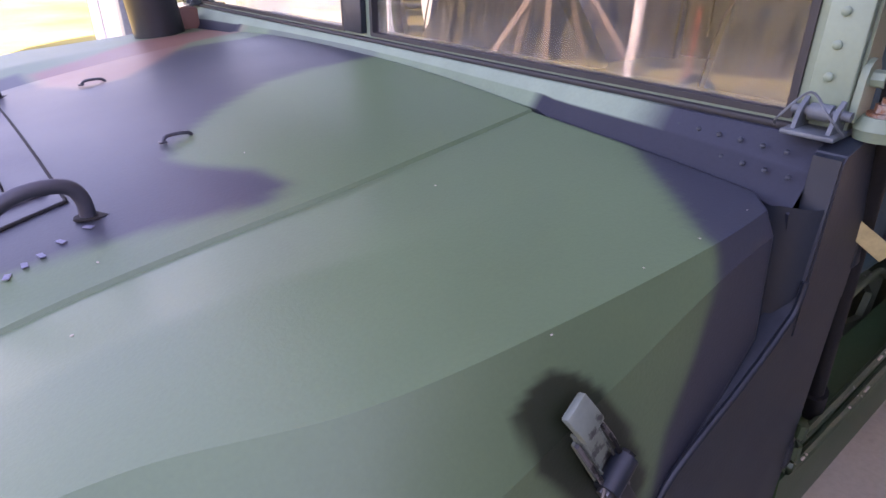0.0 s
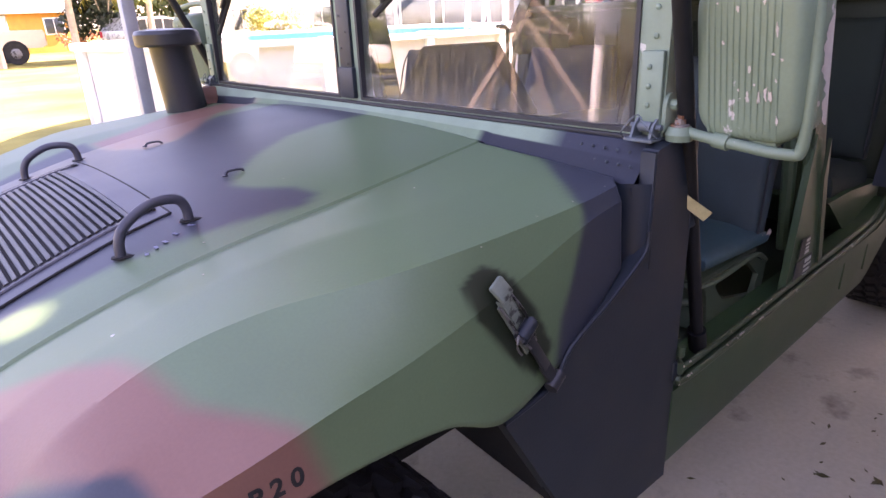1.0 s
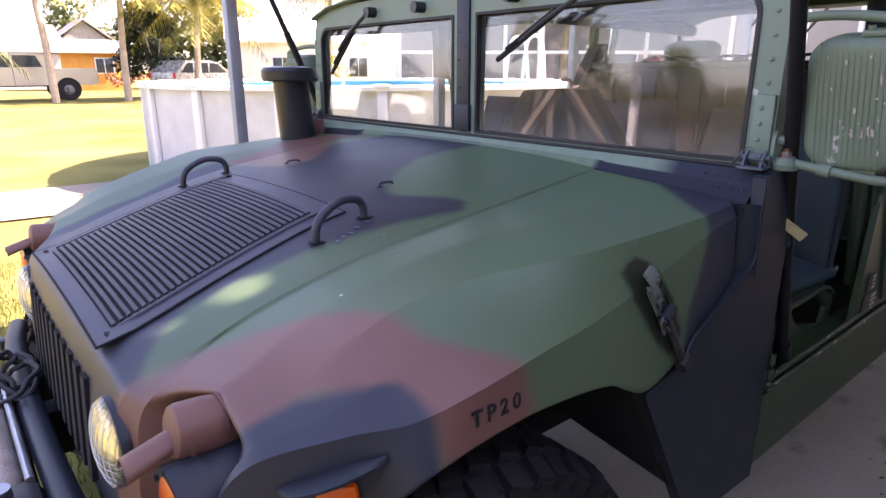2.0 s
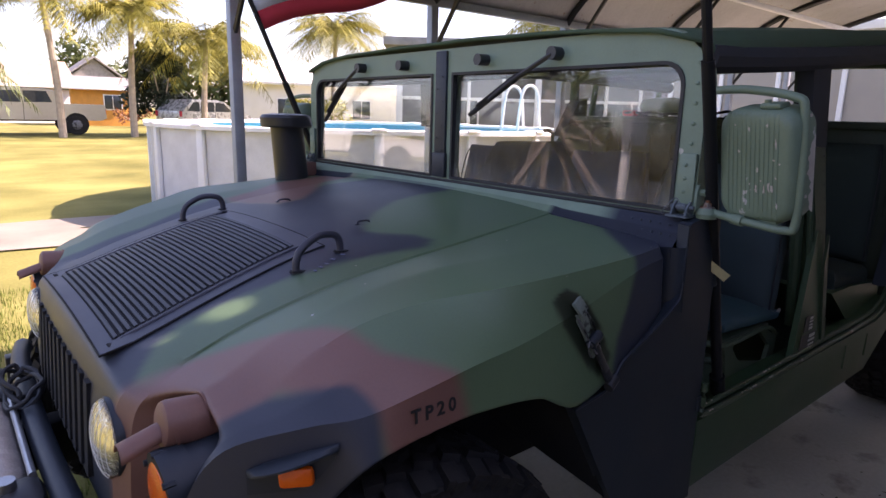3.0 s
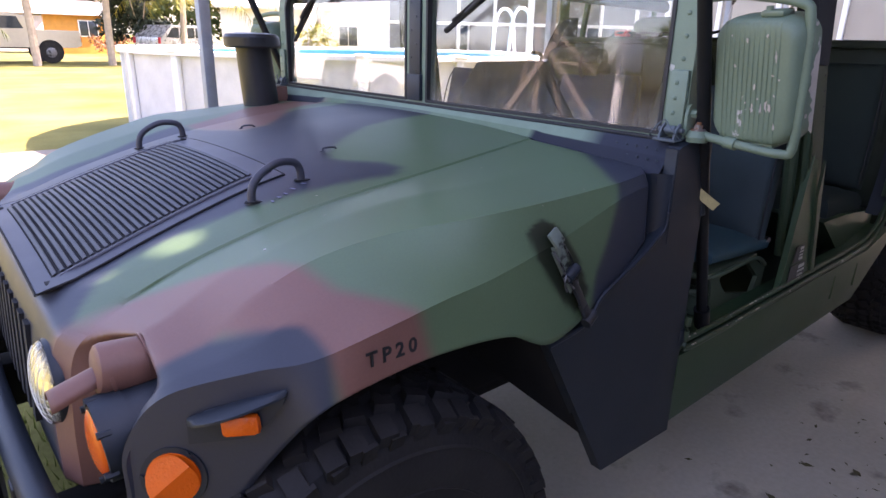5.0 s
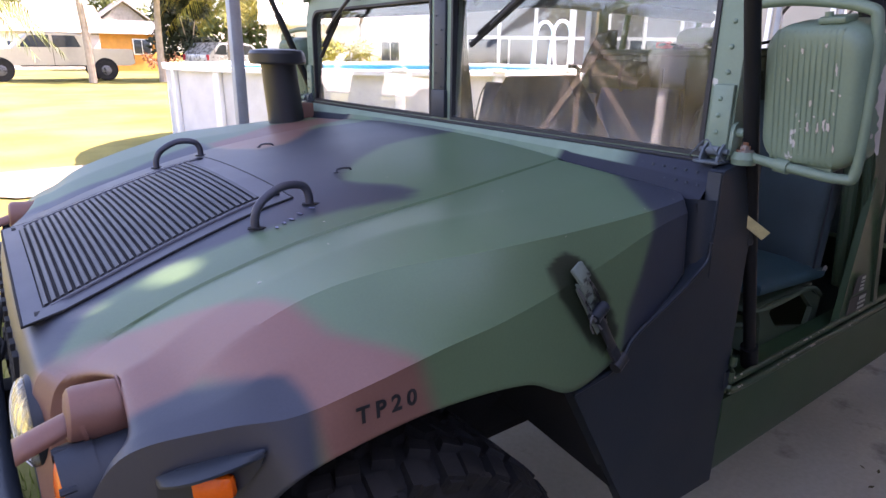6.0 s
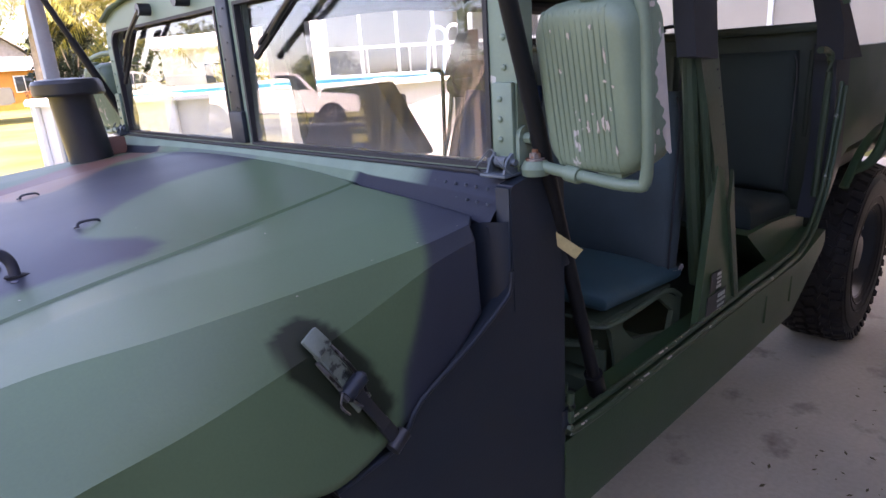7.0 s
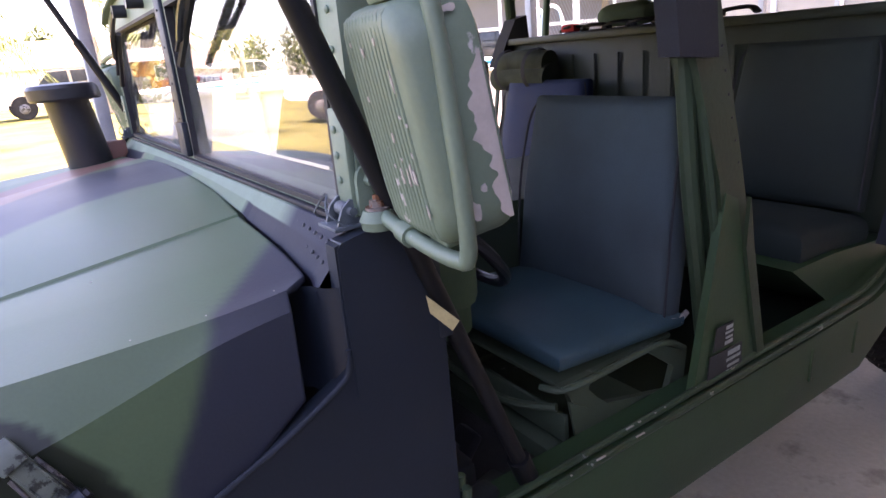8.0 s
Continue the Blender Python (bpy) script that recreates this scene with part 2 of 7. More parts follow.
M["car_silver"] = surface("silver_car_paint", (0.50, 0.52, 0.54), 0.28, metal=0.5, vary=0.05, bump=0.0)
M["car_tan"] = surface("tan_car_paint", (0.50, 0.45, 0.36), 0.35, metal=0.3, vary=0.06, bump=0.0)
M["car_white"] = surface("white_car_paint", (0.74, 0.73, 0.71), 0.3, vary=0.05, bump=0.0)
M["trunk"] = surface("palm_trunk_bark", (0.36, 0.30, 0.24), 0.9, vary=0.3, scale=6, fine=40, bump=0.8)
M["frond"] = surface("sunlit_palm_leaf", (0.14, 0.17, 0.025), 0.6, vary=0.4, scale=1.0, fine=20, bump=0.0, tint=(0.34, 0.27, 0.03))
M["frond_green"] = surface("green_palm_leaf", (0.07, 0.11, 0.025), 0.6, vary=0.4, scale=1.0, fine=20, bump=0.0, tint=(0.14, 0.16, 0.03))
M["leaf_dark"] = surface("dark_shrub_leaf", (0.022, 0.035, 0.018), 0.7, vary=0.4, scale=2.0, fine=20, bump=0.0)
M["leaf"] = surface("tree_leaf", (0.055, 0.085, 0.025), 0.7, vary=0.4, scale=1.2, fine=20, bump=0.0, tint=(0.11, 0.13, 0.03))
M["leaf_brown"] = surface("dry_brown_leaf", (0.085, 0.062, 0.028), 0.8, vary=0.4, scale=1.5, fine=20, bump=0.0, tint=(0.060, 0.070, 0.025))
M["leaf_yellow"] = surface("yellow_green_shrub_leaf", (0.30, 0.28, 0.04), 0.7, vary=0.35, scale=2, fine=20, bump=0.0)
M["reed"] = surface("dry_reed", (0.105, 0.094, 0.036), 0.8, vary=0.45, scale=1.6, fine=12, bump=0.0, tint=(0.085, 0.085, 0.030), spec=0.2)
M["wood"] = surface("weathered_boards", (0.20, 0.165, 0.115), 0.85, vary=0.3, scale=4, fine=60, bump=0.4)
M["rust"] = surface("rusty_steel", (0.22, 0.085, 0.04), 0.85, vary=0.35, scale=8, fine=70, bump=0.4)
M["flag_red"] = surface("red_flag_cloth", (0.52, 0.035, 0.045), 0.9, vary=0.08, scale=4, fine=300, bump=0.1)
M["flag_white"] = surface("white_flag_cloth", (0.74, 0.72, 0.72), 0.9, vary=0.05, scale=4, fine=300, bump=0.1)
_m, _n, _l, _b = nodes_of("pool_water")
_b.inputs["Base Color"].default_value = (0.12, 0.45, 0.55, 1)
_b.inputs["Roughness"].default_value = 0.08
M["water"] = _m


# ---- building helpers ----
def finish(name, bm, material, angle=35, smooth=True):
    me = bpy.data.meshes.new(name)
    bmesh.ops.recalc_face_normals(bm, faces=bm.faces)
    bm.to_mesh(me)
    bm.free()
    if smooth:
        me.polygons.foreach_set("use_smooth", [True] * len(me.polygons))
        me.set_sharp_from_angle(angle=radians(angle))
    me.materials.append(material)
    return me


def part(name, bm, material, parent=None, label="", angle=35, smooth=True):
    ob = new(name, finish(name, bm, material, angle, smooth))
    if parent is not None:
        ob.parent = parent
    return tagged(ob, label=label)


def again(name, me, parent, m=None, label=""):
    """One more object on a mesh that is there already."""
    ob = new(name, me)
    if parent is not None:
        ob.parent = parent
    if m is not None:
        ob.matrix_basis = m
    return tagged(ob, label=label)


def empty(name, label, category, place=(0, 0, 0), group="", kind=""):
    ob = new(name)
    ob.location = place
    return tagged(ob, label, category, group, kind)


def box(bm, c, s, bevel=0.0, m=None, seg=2):
    """A box round c with the sizes s, its edges rounded."""
    r = bmesh.ops.create_cube(bm, size=1.0)
    vs = r["verts"]
    bmesh.ops.scale(bm, vec=s, verts=vs)
    if bevel:
        es = list({e for v in vs for e in v.link_edges})
        r2 = bmesh.ops.bevel(bm, geom=es, offset=min(bevel, min(s) * 0.45), segments=seg, affect="EDGES", profile=0.5)
        vs = list({v for f in r2["faces"] for v in f.verts} | {v for v in vs if v.is_valid})
    if m is not None:
        bmesh.ops.transform(bm, matrix=m, verts=vs)
    bmesh.ops.translate(bm, vec=c, verts=vs)
    return vs


def rod(bm, a, b, r, r2=None, seg=12, caps=True):
    """A round bar from a to b."""
    a, b = Vector(a), Vector(b)
    d = b - a
    res = bmesh.ops.create_cone(bm, cap_ends=caps, segments=seg, radius1=r, radius2=r if r2 is None else r2, depth=d.length)
    q = Vector((0, 0, 1)).rotation_difference(d.normalized())
    bmesh.ops.transform(bm, matrix=Matrix.Translation((a + b) / 2) @ q.to_matrix().to_4x4(), verts=res["verts"])
    return res["verts"]


def smooth_line(pts, steps=6):
    """A rounded line through the points."""
    pts = [Vector(p) for p in pts]
    out = []
    for i in range(len(pts) - 1):
        p0, p1, p2, p3 = pts[max(i - 1, 0)], pts[i], pts[i + 1], pts[min(i + 2, len(pts) - 1)]
        for k in range(steps):
            t = k / steps
            out.append(0.5 * ((2 * p1) + (p2 - p0) * t + (2 * p0 - 5 * p1 + 4 * p2 - p3) * t * t + (3 * p1 - p0 - 3 * p2 + p3) * t ** 3))
    return out + [pts[-1]]


def tube(bm, pts, r, seg=10, caps=True, flat=1.0, up=(0, 0, 1)):
    """A tube along a line; flat squeezes it across."""
    pts = [Vector(p) for p in pts]
    rings = []
    for i, p in enumerate(pts):
        d = (pts[min(i + 1, len(pts) - 1)] - pts[max(i - 1, 0)]).normalized()
        side = d.cross(Vector(up))
        if side.length < 1e-4:
            side = d.cross(Vector((1, 0, 0)))
        side.normalize()
        top = side.cross(d)
        rr = r[i] if isinstance(r, (list, tuple)) else r
        rings.append([bm.verts.new(p + side * math.cos(6.28318 * k / seg) * rr + top * math.sin(6.28318 * k / seg) * rr * flat) for k in range(seg)])
    for a, b in zip(rings, rings[1:]):
        for k in range(seg):
            bm.faces.new((a[k], a[(k + 1) % seg], b[(k + 1) % seg], b[k]))
    if caps:
        bm.faces.new(rings[0][::-1])
        bm.faces.new(rings[-1])


def plate(bm, pts, off):
    """A flat plate: the outline pts, thickened by the vector off."""
    off = Vector(off)
    a = [bm.verts.new(Vector(p)) for p in pts]
    b = [bm.verts.new(Vector(p) + off) for p in pts]
    bm.faces.new(a)
    bm.faces.new(b[::-1])
    n = len(a)
    for i in range(n):
        bm.faces.new((a[i], b[i], b[(i + 1) % n], a[(i + 1) % n]))


def ring_plate(bm, outer, inner, off):
    """A plate with a hole: two outlines of equally many points."""
    off = Vector(off)
    o1, i1 = [bm.verts.new(Vector(p)) for p in outer], [bm.verts.new(Vector(p)) for p in inner]
    o2, i2 = [bm.verts.new(Vector(p) + off) for p in outer], [bm.verts.new(Vector(p) + off) for p in inner]
    n = len(outer)
    for k in range(n):
        j = (k + 1) % n
        bm.faces.new((o1[k], o1[j], i1[j], i1[k]))
        bm.faces.new((o2[k], i2[k], i2[j], o2[j]))
        bm.faces.new((o1[k], o2[k], o2[j], o1[j]))
        bm.faces.new((i1[k], i1[j], i2[j], i2[k]))


def sheet(bm, grid):
    """Faces over a grid of points (rows of equal length)."""
    vs = [[bm.verts.new(Vector(p)) for p in row] for row in grid]
    for a, b in zip(vs, vs[1:]):
        for k in range(len(a) - 1):
            bm.faces.new((a[k], a[k + 1], b[k + 1], b[k]))
    return vs


def rounded(w, h, r, n=5, corners=(1, 1, 1, 1)):
    """Outline of a rounded rectangle about the origin, counter-clockwise from the lower left; corners: ll, lr, ur, ul rounded or not."""
    out = []
    for (sx, sy, a0), on in zip(((-1, -1, 180), (1, -1, 270), (1, 1, 0), (-1, 1, 90)), corners):
        rr = r if on else 0.004
        cx, cy = sx * (w / 2 - rr), sy * (h / 2 - rr)
        for k in range(n + 1):
            a = radians(a0 + 90 * k / n)
            out.append((cx + rr * math.cos(a), cy + rr * math.sin(a)))
    return out


def curve_at(keys, x):
    """Smooth interpolation in a table of (x, value), x ascending."""
    if x <= keys[0][0]:
        return keys[0][1]
    for (x0, v0), (x1, v1) in zip(keys, keys[1:]):
        if x <= x1:
            t = (x - x0) / (x1 - x0)
            return v0 + (v1 - v0) * t
    return keys[-1][1]


# ---- the truck ----
truck = empty("military_truck", "four-door military truck in faded three-colour camouflage on concrete", "truck")

# control rows of the hood's near half: x, y, z from the middle to the wheel-arch lip, from rear to front
HOOD = [
    [(0.885, 0, 1.318), (0.885, 0.465, 1.306), (0.864, 0.60, 1.300), (0.863, 0.605, 1.295), (0.856, 0.82, 1.286), (0.802, 1.020, 1.276), (0.801, 1.027, 1.263), (0.800, 1.034, 1.250), (0.795, 1.046, 1.12)],
    [(0.7, 0, 1.298), (0.7, 0.465, 1.284), (0.7, 0.60, 1.277), (0.7, 0.605, 1.271), (0.7, 0.82, 1.270), (0.7, 1.018, 1.265), (0.7, 1.026, 1.249), (0.69, 1.035, 1.232), (0.66, 1.055, 1.03)],
    [(0.5, 0, 1.276), (0.5, 0.465, 1.262), (0.5, 0.60, 1.249), (0.5, 0.605, 1.243), (0.5, 0.80, 1.253), (0.5, 1.004, 1.252), (0.5, 1.021, 1.216), (0.5, 1.038, 1.180), (0.46, 1.066, 0.965)],
    [(0.3, 0, 1.25), (0.3, 0.465, 1.238), (0.3, 0.586, 1.219), (0.3, 0.591, 1.213), (0.3, 0.76, 1.237), (0.3, 0.976, 1.240), (0.3, 1.013, 1.193), (0.3, 1.050, 1.146), (0.32, 1.07, 1.022)],
    [(0.15, 0, 1.226), (0.15, 0.465, 1.214), (0.15, 0.570, 1.189), (0.15, 0.575, 1.183), (0.15, 0.73, 1.207), (0.15, 0.900, 1.215), (0.15, 0.982, 1.177), (0.15, 1.064, 1.138), (0.15, 1.07, 1.042)],
    [(0.02, 0, 1.188), (0.02, 0.465, 1.176), (0.02, 0.564, 1.156), (0.02, 0.569, 1.150), (0.02, 0.73, 1.174), (0.02, 0.865, 1.184), (0.02, 0.966, 1.152), (0.02, 1.062, 1.118), (0.02, 1.07, 1.037)],
    [(-0.1, 0, 1.148), (-0.1, 0.465, 1.138), (-0.1, 0.560, 1.119), (-0.1, 0.565, 1.113), (-0.1, 0.73, 1.136), (-0.1, 0.865, 1.139), (-0.09, 0.965, 1.122), (-0.08, 1.034, 1.090), (-0.08, 1.066, 1.018)],
    [(-0.21, 0, 1.111), (-0.21, 0.465, 1.101), (-0.21, 0.562, 1.076), (-0.21, 0.567, 1.070), (-0.19, 0.74, 1.094), (-0.175, 0.86, 1.086), (-0.165, 0.93, 1.082), (-0.16, 0.98, 1.073), (-0.125, 1.024, 0.955)],
    [(-0.322, 0, 1.07), (-0.322, 0.465, 1.06), (-0.315, 0.555, 1.038), (-0.295, 0.61, 1.042), (-0.245, 0.735, 1.062), (-0.255, 0.84, 1.045), (-0.262, 0.885, 1.04), (-0.268, 0.902, 1.032), (-0.187, 0.987, 0.865)],
    [(-0.364, 0, 1.035), (-0.364, 0.465, 1.022), (-0.355, 0.550, 1), (-0.335, 0.595, 0.985), (-0.13, 0.675, 1), (-0.15, 0.835, 0.975), (-0.31, 0.865, 0.962), (-0.322, 0.87, 0.95), (-0.215, 0.972, 0.8)],
    [(-0.381, 0, 0.9), (-0.381, 0.465, 0.895), (-0.374, 0.55, 0.88), (-0.352, 0.6, 0.86), (-0.11, 0.675, 0.86), (-0.13, 0.84, 0.87), (-0.318, 0.872, 0.868), (-0.33, 0.876, 0.865), (-0.235, 0.96, 0.74)],
    [(-0.386, 0, 0.72), (-0.386, 0.465, 0.72), (-0.378, 0.55, 0.72), (-0.356, 0.6, 0.72), (-0.11, 0.675, 0.72), (-0.13, 0.845, 0.72), (-0.32, 0.873, 0.72), (-0.335, 0.876, 0.72), (-0.25, 0.955, 0.68)],
]


CROWN = 2.3
STEP = 0.0012


def hood_half():
    rows = [smooth_line([HOOD[i][c] for i in range(len(HOOD))], 18) for c in range(9)]
    subs = [0, 0, 1, 12, 12, 8, 10, 16]
    grid = []
    for r in range(len(rows[0])):
        line = []
        for k in range(28):
            t = k / 28
            p = rows[0][r].lerp(rows[2][r], t)
            e = t ** CROWN
            line.append(Vector((rows[0][r].x + (rows[2][r].x - rows[0][r].x) * e, p.y, rows[0][r].z + (rows[2][r].z - rows[0][r].z) * e)))
        for c in range(2, 8):
            for k in range(subs[c]):
                p = rows[c][r].lerp(rows[c + 1][r], k / subs[c])
                if c == 4:
                    f = k / subs[c]
                    p.x += 0.036 * (f / 0.83 if f < 0.83 else (1 - f) / 0.17) * max(0.0, (p.x - 0.60) / 0.25)
                if c == 3:
                    p.z += STEP * (1 - k / subs[c])
                line.append(p)
        line.append(rows[8][r].copy())
        grid.append(line)
    return grid


_LINES = [[(p.x, p.z) for p in smooth_line([r[c] for r in HOOD], 18)[:145]][::-1] for c in (0, 2)]


def hood_z(x, y):
    """Height of the hood's middle panel."""
    e = min(1.0, abs(y) / 0.585) ** CROWN
    return curve_at(_LINES[0], x) * (1 - e) + curve_at(_LINES[1], x) * e


def unrolled(p):
    """The plan of the hood with its sides folded out flat."""
    k = min(1.0, max(0.0, (abs(p.y) - 0.95) / 0.06))
    return p.x, p.y + math.copysign(k * max(0.0, 1.25 - p.z), p.y)


def inside(u, v, poly):
    """How far (u, v) lies inside the outline, in metres; negative outside."""
    near, odd = 9.0, False
    for (x0, y0), (x1, y1) in zip(poly, poly[1:] + poly[:1]):
        dx, dy = x1 - x0, y1 - y0
        t = max(0.0, min(1.0, ((u - x0) * dx + (v - y0) * dy) / (dx * dx + dy * dy)))
        near = min(near, math.hypot(u - x0 - t * dx, v - y0 - t * dy))
        if (y0 > v) != (y1 > v) and u < x0 + (v - y0) * dx / dy:
            odd = not odd
    return near if odd else -near


# the sprayed pattern: outlines on the unrolled hood
BLACK_MIDDLE = [(0.95, -0.13), (0.75, -0.080), (0.64, -0.093), (0.50, -0.185), (0.388, -0.290), (0.362, -0.345), (0.385, -0.395), (0.443, -0.468), (0.455, -0.535), (0.410, -0.562), (0.27, -0.514), (0.20, -0.494), (0.08, -0.465), (-0.10, -0.434), (-0.188, -0.425), (-0.253, -0.458), (-0.299, -0.515), (-0.335, -0.565), (-0.46, -0.58), (-0.46, 0.65), (-0.23, 0.643), (-0.012, 0.607), (0.169, 0.655), (0.31, 0.69), (0.33, 0.41), (0.37, 0.25), (0.46, 0.25), (0.60, 0.45), (0.70, 0.50), (0.82, 0.42), (0.95, 0.40)]
BROWN_FAR = [(0.33, 0.66), (0.325, 0.404), (0.368, 0.25), (0.46, 0.25), (0.56, 0.36), (0.73, 0.60), (0.89, 0.56), (0.89, 0.80), (0.65, 0.84), (0.46, 0.71)]
BROWN_NEAR = [(-0.36, -0.535), (-0.31, -0.553), (-0.21, -0.583), (-0.14, -0.645), (-0.07, -0.715), (-0.02, -0.79), (0.0, -0.88), (0.015, -0.945), (0.063, -1.107), (0.10, -1.17), (0.125, -1.27), (0.13, -1.40), (-0.04, -1.40), (-0.06, -1.25), (-0.08, -1.15), (-0.12, -0.98), (-0.163, -0.88), (-0.24, -0.87), (-0.33, -0.86), (-0.45, -0.80), (-0.46, -0.56)]
BLACK_FENDER = [(-0.33, -0.79), (-0.245, -0.848), (-0.178, -0.868), (-0.112, -0.945), (-0.070, -1.04), (-0.060, -1.15), (-0.056, -1.21), (-0.07, -1.60), (-0.6, -1.60), (-0.6, -0.70)]
BLACK_REAR = [(0.90, -0.755), (0.867, -0.785), (0.77, -0.925), (0.702, -1.007), (0.68, -1.06), (0.645, -1.15), (0.61, -1.22), (0.59, -1.30), (0.59, -1.60), (1.2, -1.60), (1.2, -0.74)]
LATCH_PATCH = [(0.406, -1.066), (0.430, -1.047), (0.455, -1.041), (0.482, -1.063), (0.548, -1.178), (0.585, -1.262), (0.555, -1.285), (0.526, -1.292), (0.474, -1.238), (0.410, -1.140)]
DARK_PATCH = (0.012, 0.019, 0.008)
SPRAYED = [(BLACK_MIDDLE, BLACK, 0.030), (BROWN_FAR, BROWN, 0.05), (BROWN_NEAR, BROWN, 0.045), (BLACK_FENDER, BLACK, 0.026), (BLACK_REAR, BLACK, 0.024), (LATCH_PATCH, DARK_PATCH, 0.008)]


def camo_at(p):
    u, v = unrolled(p)
    u += noise.noise(p * 5.1) * 0.006
    v += noise.noise(p * 5.1 + Vector((7, 0, 0))) * 0.006
    col = Vector(GREEN)
    for poly, c, edge in SPRAYED:
        t = max(0.0, min(1.0, inside(u, v, poly) / edge + 0.5))
        t = t * t * (3 - 2 * t)
        if t:
            col = col.lerp(Vector(c), t)
    return col


def paint_camo(me):
    a = me.color_attributes.new("camo", "FLOAT_COLOR", "POINT")
    for i, v in enumerate(me.vertices):
        c = camo_at(v.co)
        a.data[i].color = (c.x, c.y, c.z, 1)


def truck_hood():
    half = hood_half()
    bm = bmesh.new()
    full = [[Vector((p.x, -p.y, p.z)) for p in reversed(row)] + [p.copy() for p in row[1:]] for row in half]
    sheet(bm, full)
    hood = part("hood", bm, M["camo"], truck, "camouflage-painted hood with raised fenders", angle=15)
    if sum(f.normal.z for f in hood.data.polygons) < 0:
        hood.data.flip_normals()
    paint_camo(hood.data)
    s = hood.modifiers.new("thickness", "SOLIDIFY")
    s.thickness, s.offset = 0.010, -1
    # louver panel
    x0, x1, w0, w1 = 0.16, -0.315, 0.300, 0.345
    def wide(x):
        return w1 + (w0 - w1) * (x - x1) / (x0 - x1)
    bm = bmesh.new()
    outer = [(0.215, -0.36), (0.215, 0.36), (-0.352, 0.405), (-0.352, -0.405)]
    inner = [(x0, -wide(x0)), (x0, wide(x0)), (x1, wide(x1)), (x1, -wide(x1))]
    up = lambda q, h: (q[0], q[1], hood_z(q[0], q[1]) + h)
    def dense(pts, n=8):
        return [tuple(a + (b - a) * k / n for a, b in zip(p, q)) for p, q in zip(pts, pts[1:] + pts[:1]) for k in range(n)]
    ring_plate(bm, [up(q, 0.0005) for q in dense(outer)], [up(q, 0.0005) for q in dense(inner)], (0, 0, 0.003))
    panel = part("louver_frame", bm, M["louver"], hood, "dark grey louver panel frame")
    bm = bmesh.new()
    line = [Vector(up(q, 0.0012)) for q in dense([(0.2175, -0.3625), (0.2175, 0.3625), (-0.3545, 0.4075), (-0.3545, -0.4075)])]
    tube(bm, line + line[:1], 0.0030, 6, caps=False)
    part("panel_gap", bm, M["near_black"], panel)
    for sy in (-1, 1):
        bm = bmesh.new()
        tube(bm, [Vector(up((0.19 - 0.0545 * k, sy * (0.318 + 0.0046 * k)), 0.0045)) for k in range(10)], 0.0038, 6)
        part("panel_rail", bm, M["louver"], panel)
        bm = bmesh.new()
        q = up((-0.325, sy * 0.372), 0.0055)
        box(bm, q, (0.012, 0.030, 0.005), 0.002)
        part("panel_latch", bm, M["near_black"], panel)
        bm = bmesh.new()
        box(bm, up((0.195, sy * 0.315), 0.0055), (0.016, 0.016, 0.005), 0.002)
        part("panel_latch", bm, M["near_black"], panel)
    # near-black sheet laid on the hood, painting the shade between the louvers
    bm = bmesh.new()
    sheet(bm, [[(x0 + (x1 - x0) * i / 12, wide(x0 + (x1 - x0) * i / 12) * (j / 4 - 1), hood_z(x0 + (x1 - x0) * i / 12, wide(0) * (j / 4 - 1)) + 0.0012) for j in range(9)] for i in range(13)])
    part("louver_bed_shade", bm, M["near_black"], hood)
    n = 31
    for i in range(n):
        x = x0 + (x1 - x0) * (i + 0.5) / n
        bm = bmesh.new()
        w = wide(x)
        prof = [(-0.0046, -0.001), (-0.0046, 0.0016), (0.0030, 0.0052), (0.0042, 0.0036)]
        rows = []
        for k in range(7):
            y = w * (k / 3 - 1)
            z = hood_z(x, y) + 0.004
            rows.append([bm.verts.new((x + px, y, z + pz)) for px, pz in prof])
        bm.faces.new(rows[0])
        bm.faces.new(rows[-1][::-1])
        for a, b in zip(rows, rows[1:]):
            for k in range(4):
                j = (k + 1) % 4
                bm.faces.new((a[k], b[k], b[j], a[j]))
        part("louver", bm, M["slat"], hood, smooth=False)
    # lifting handles; flat near-black ovals paint the shade of their wells
    for sy in (-1, 1):
        bm = bmesh.new()
        p, q = Vector((0.092, sy * 0.447, hood_z(0.092, 0.447))), Vector((0.230, sy * 0.426, hood_z(0.230, 0.426)))
        rise = lambda t, h: p.lerp(q, t) + Vector((0, 0, h))
        tube(bm, smooth_line([rise(0, -0.012), rise(0.01, 0.026), rise(0.14, 0.052), rise(0.5, 0.066), rise(0.86, 0.052), rise(0.99, 0.026), rise(1, -0.012)], 6), 0.0098, 12, up=(0, 1, 0))
        part("lifting_handle", bm, M["louver"], hood, "dark grey curved lifting handle")
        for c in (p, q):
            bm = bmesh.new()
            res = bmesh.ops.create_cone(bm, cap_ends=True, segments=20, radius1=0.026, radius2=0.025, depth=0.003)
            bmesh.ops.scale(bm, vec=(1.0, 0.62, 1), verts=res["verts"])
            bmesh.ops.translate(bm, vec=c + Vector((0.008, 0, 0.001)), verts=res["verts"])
            part("handle_well_shade", bm, M["near_black"], hood)
    # small footman loops
    for sy in (-1, 1):
        bm = bmesh.new()
        c = Vector((0.402, sy * 0.272, hood_z(0.402, 0.272)))
        tube(bm, smooth_line([c + Vector((-0.024, sy * 0.004, 0)), c + Vector((-0.016, 0, 0.009)), c + Vector((0.016, 0, 0.009)), c + Vector((0.024, -sy * 0.004, 0))], 3), 0.0032, 6)
        for e in (-1, 1):
            box(bm, c + Vector((0.025 * e, -sy * e * 0.004, 0.001)), (0.012, 0.010, 0.003), 0.001)
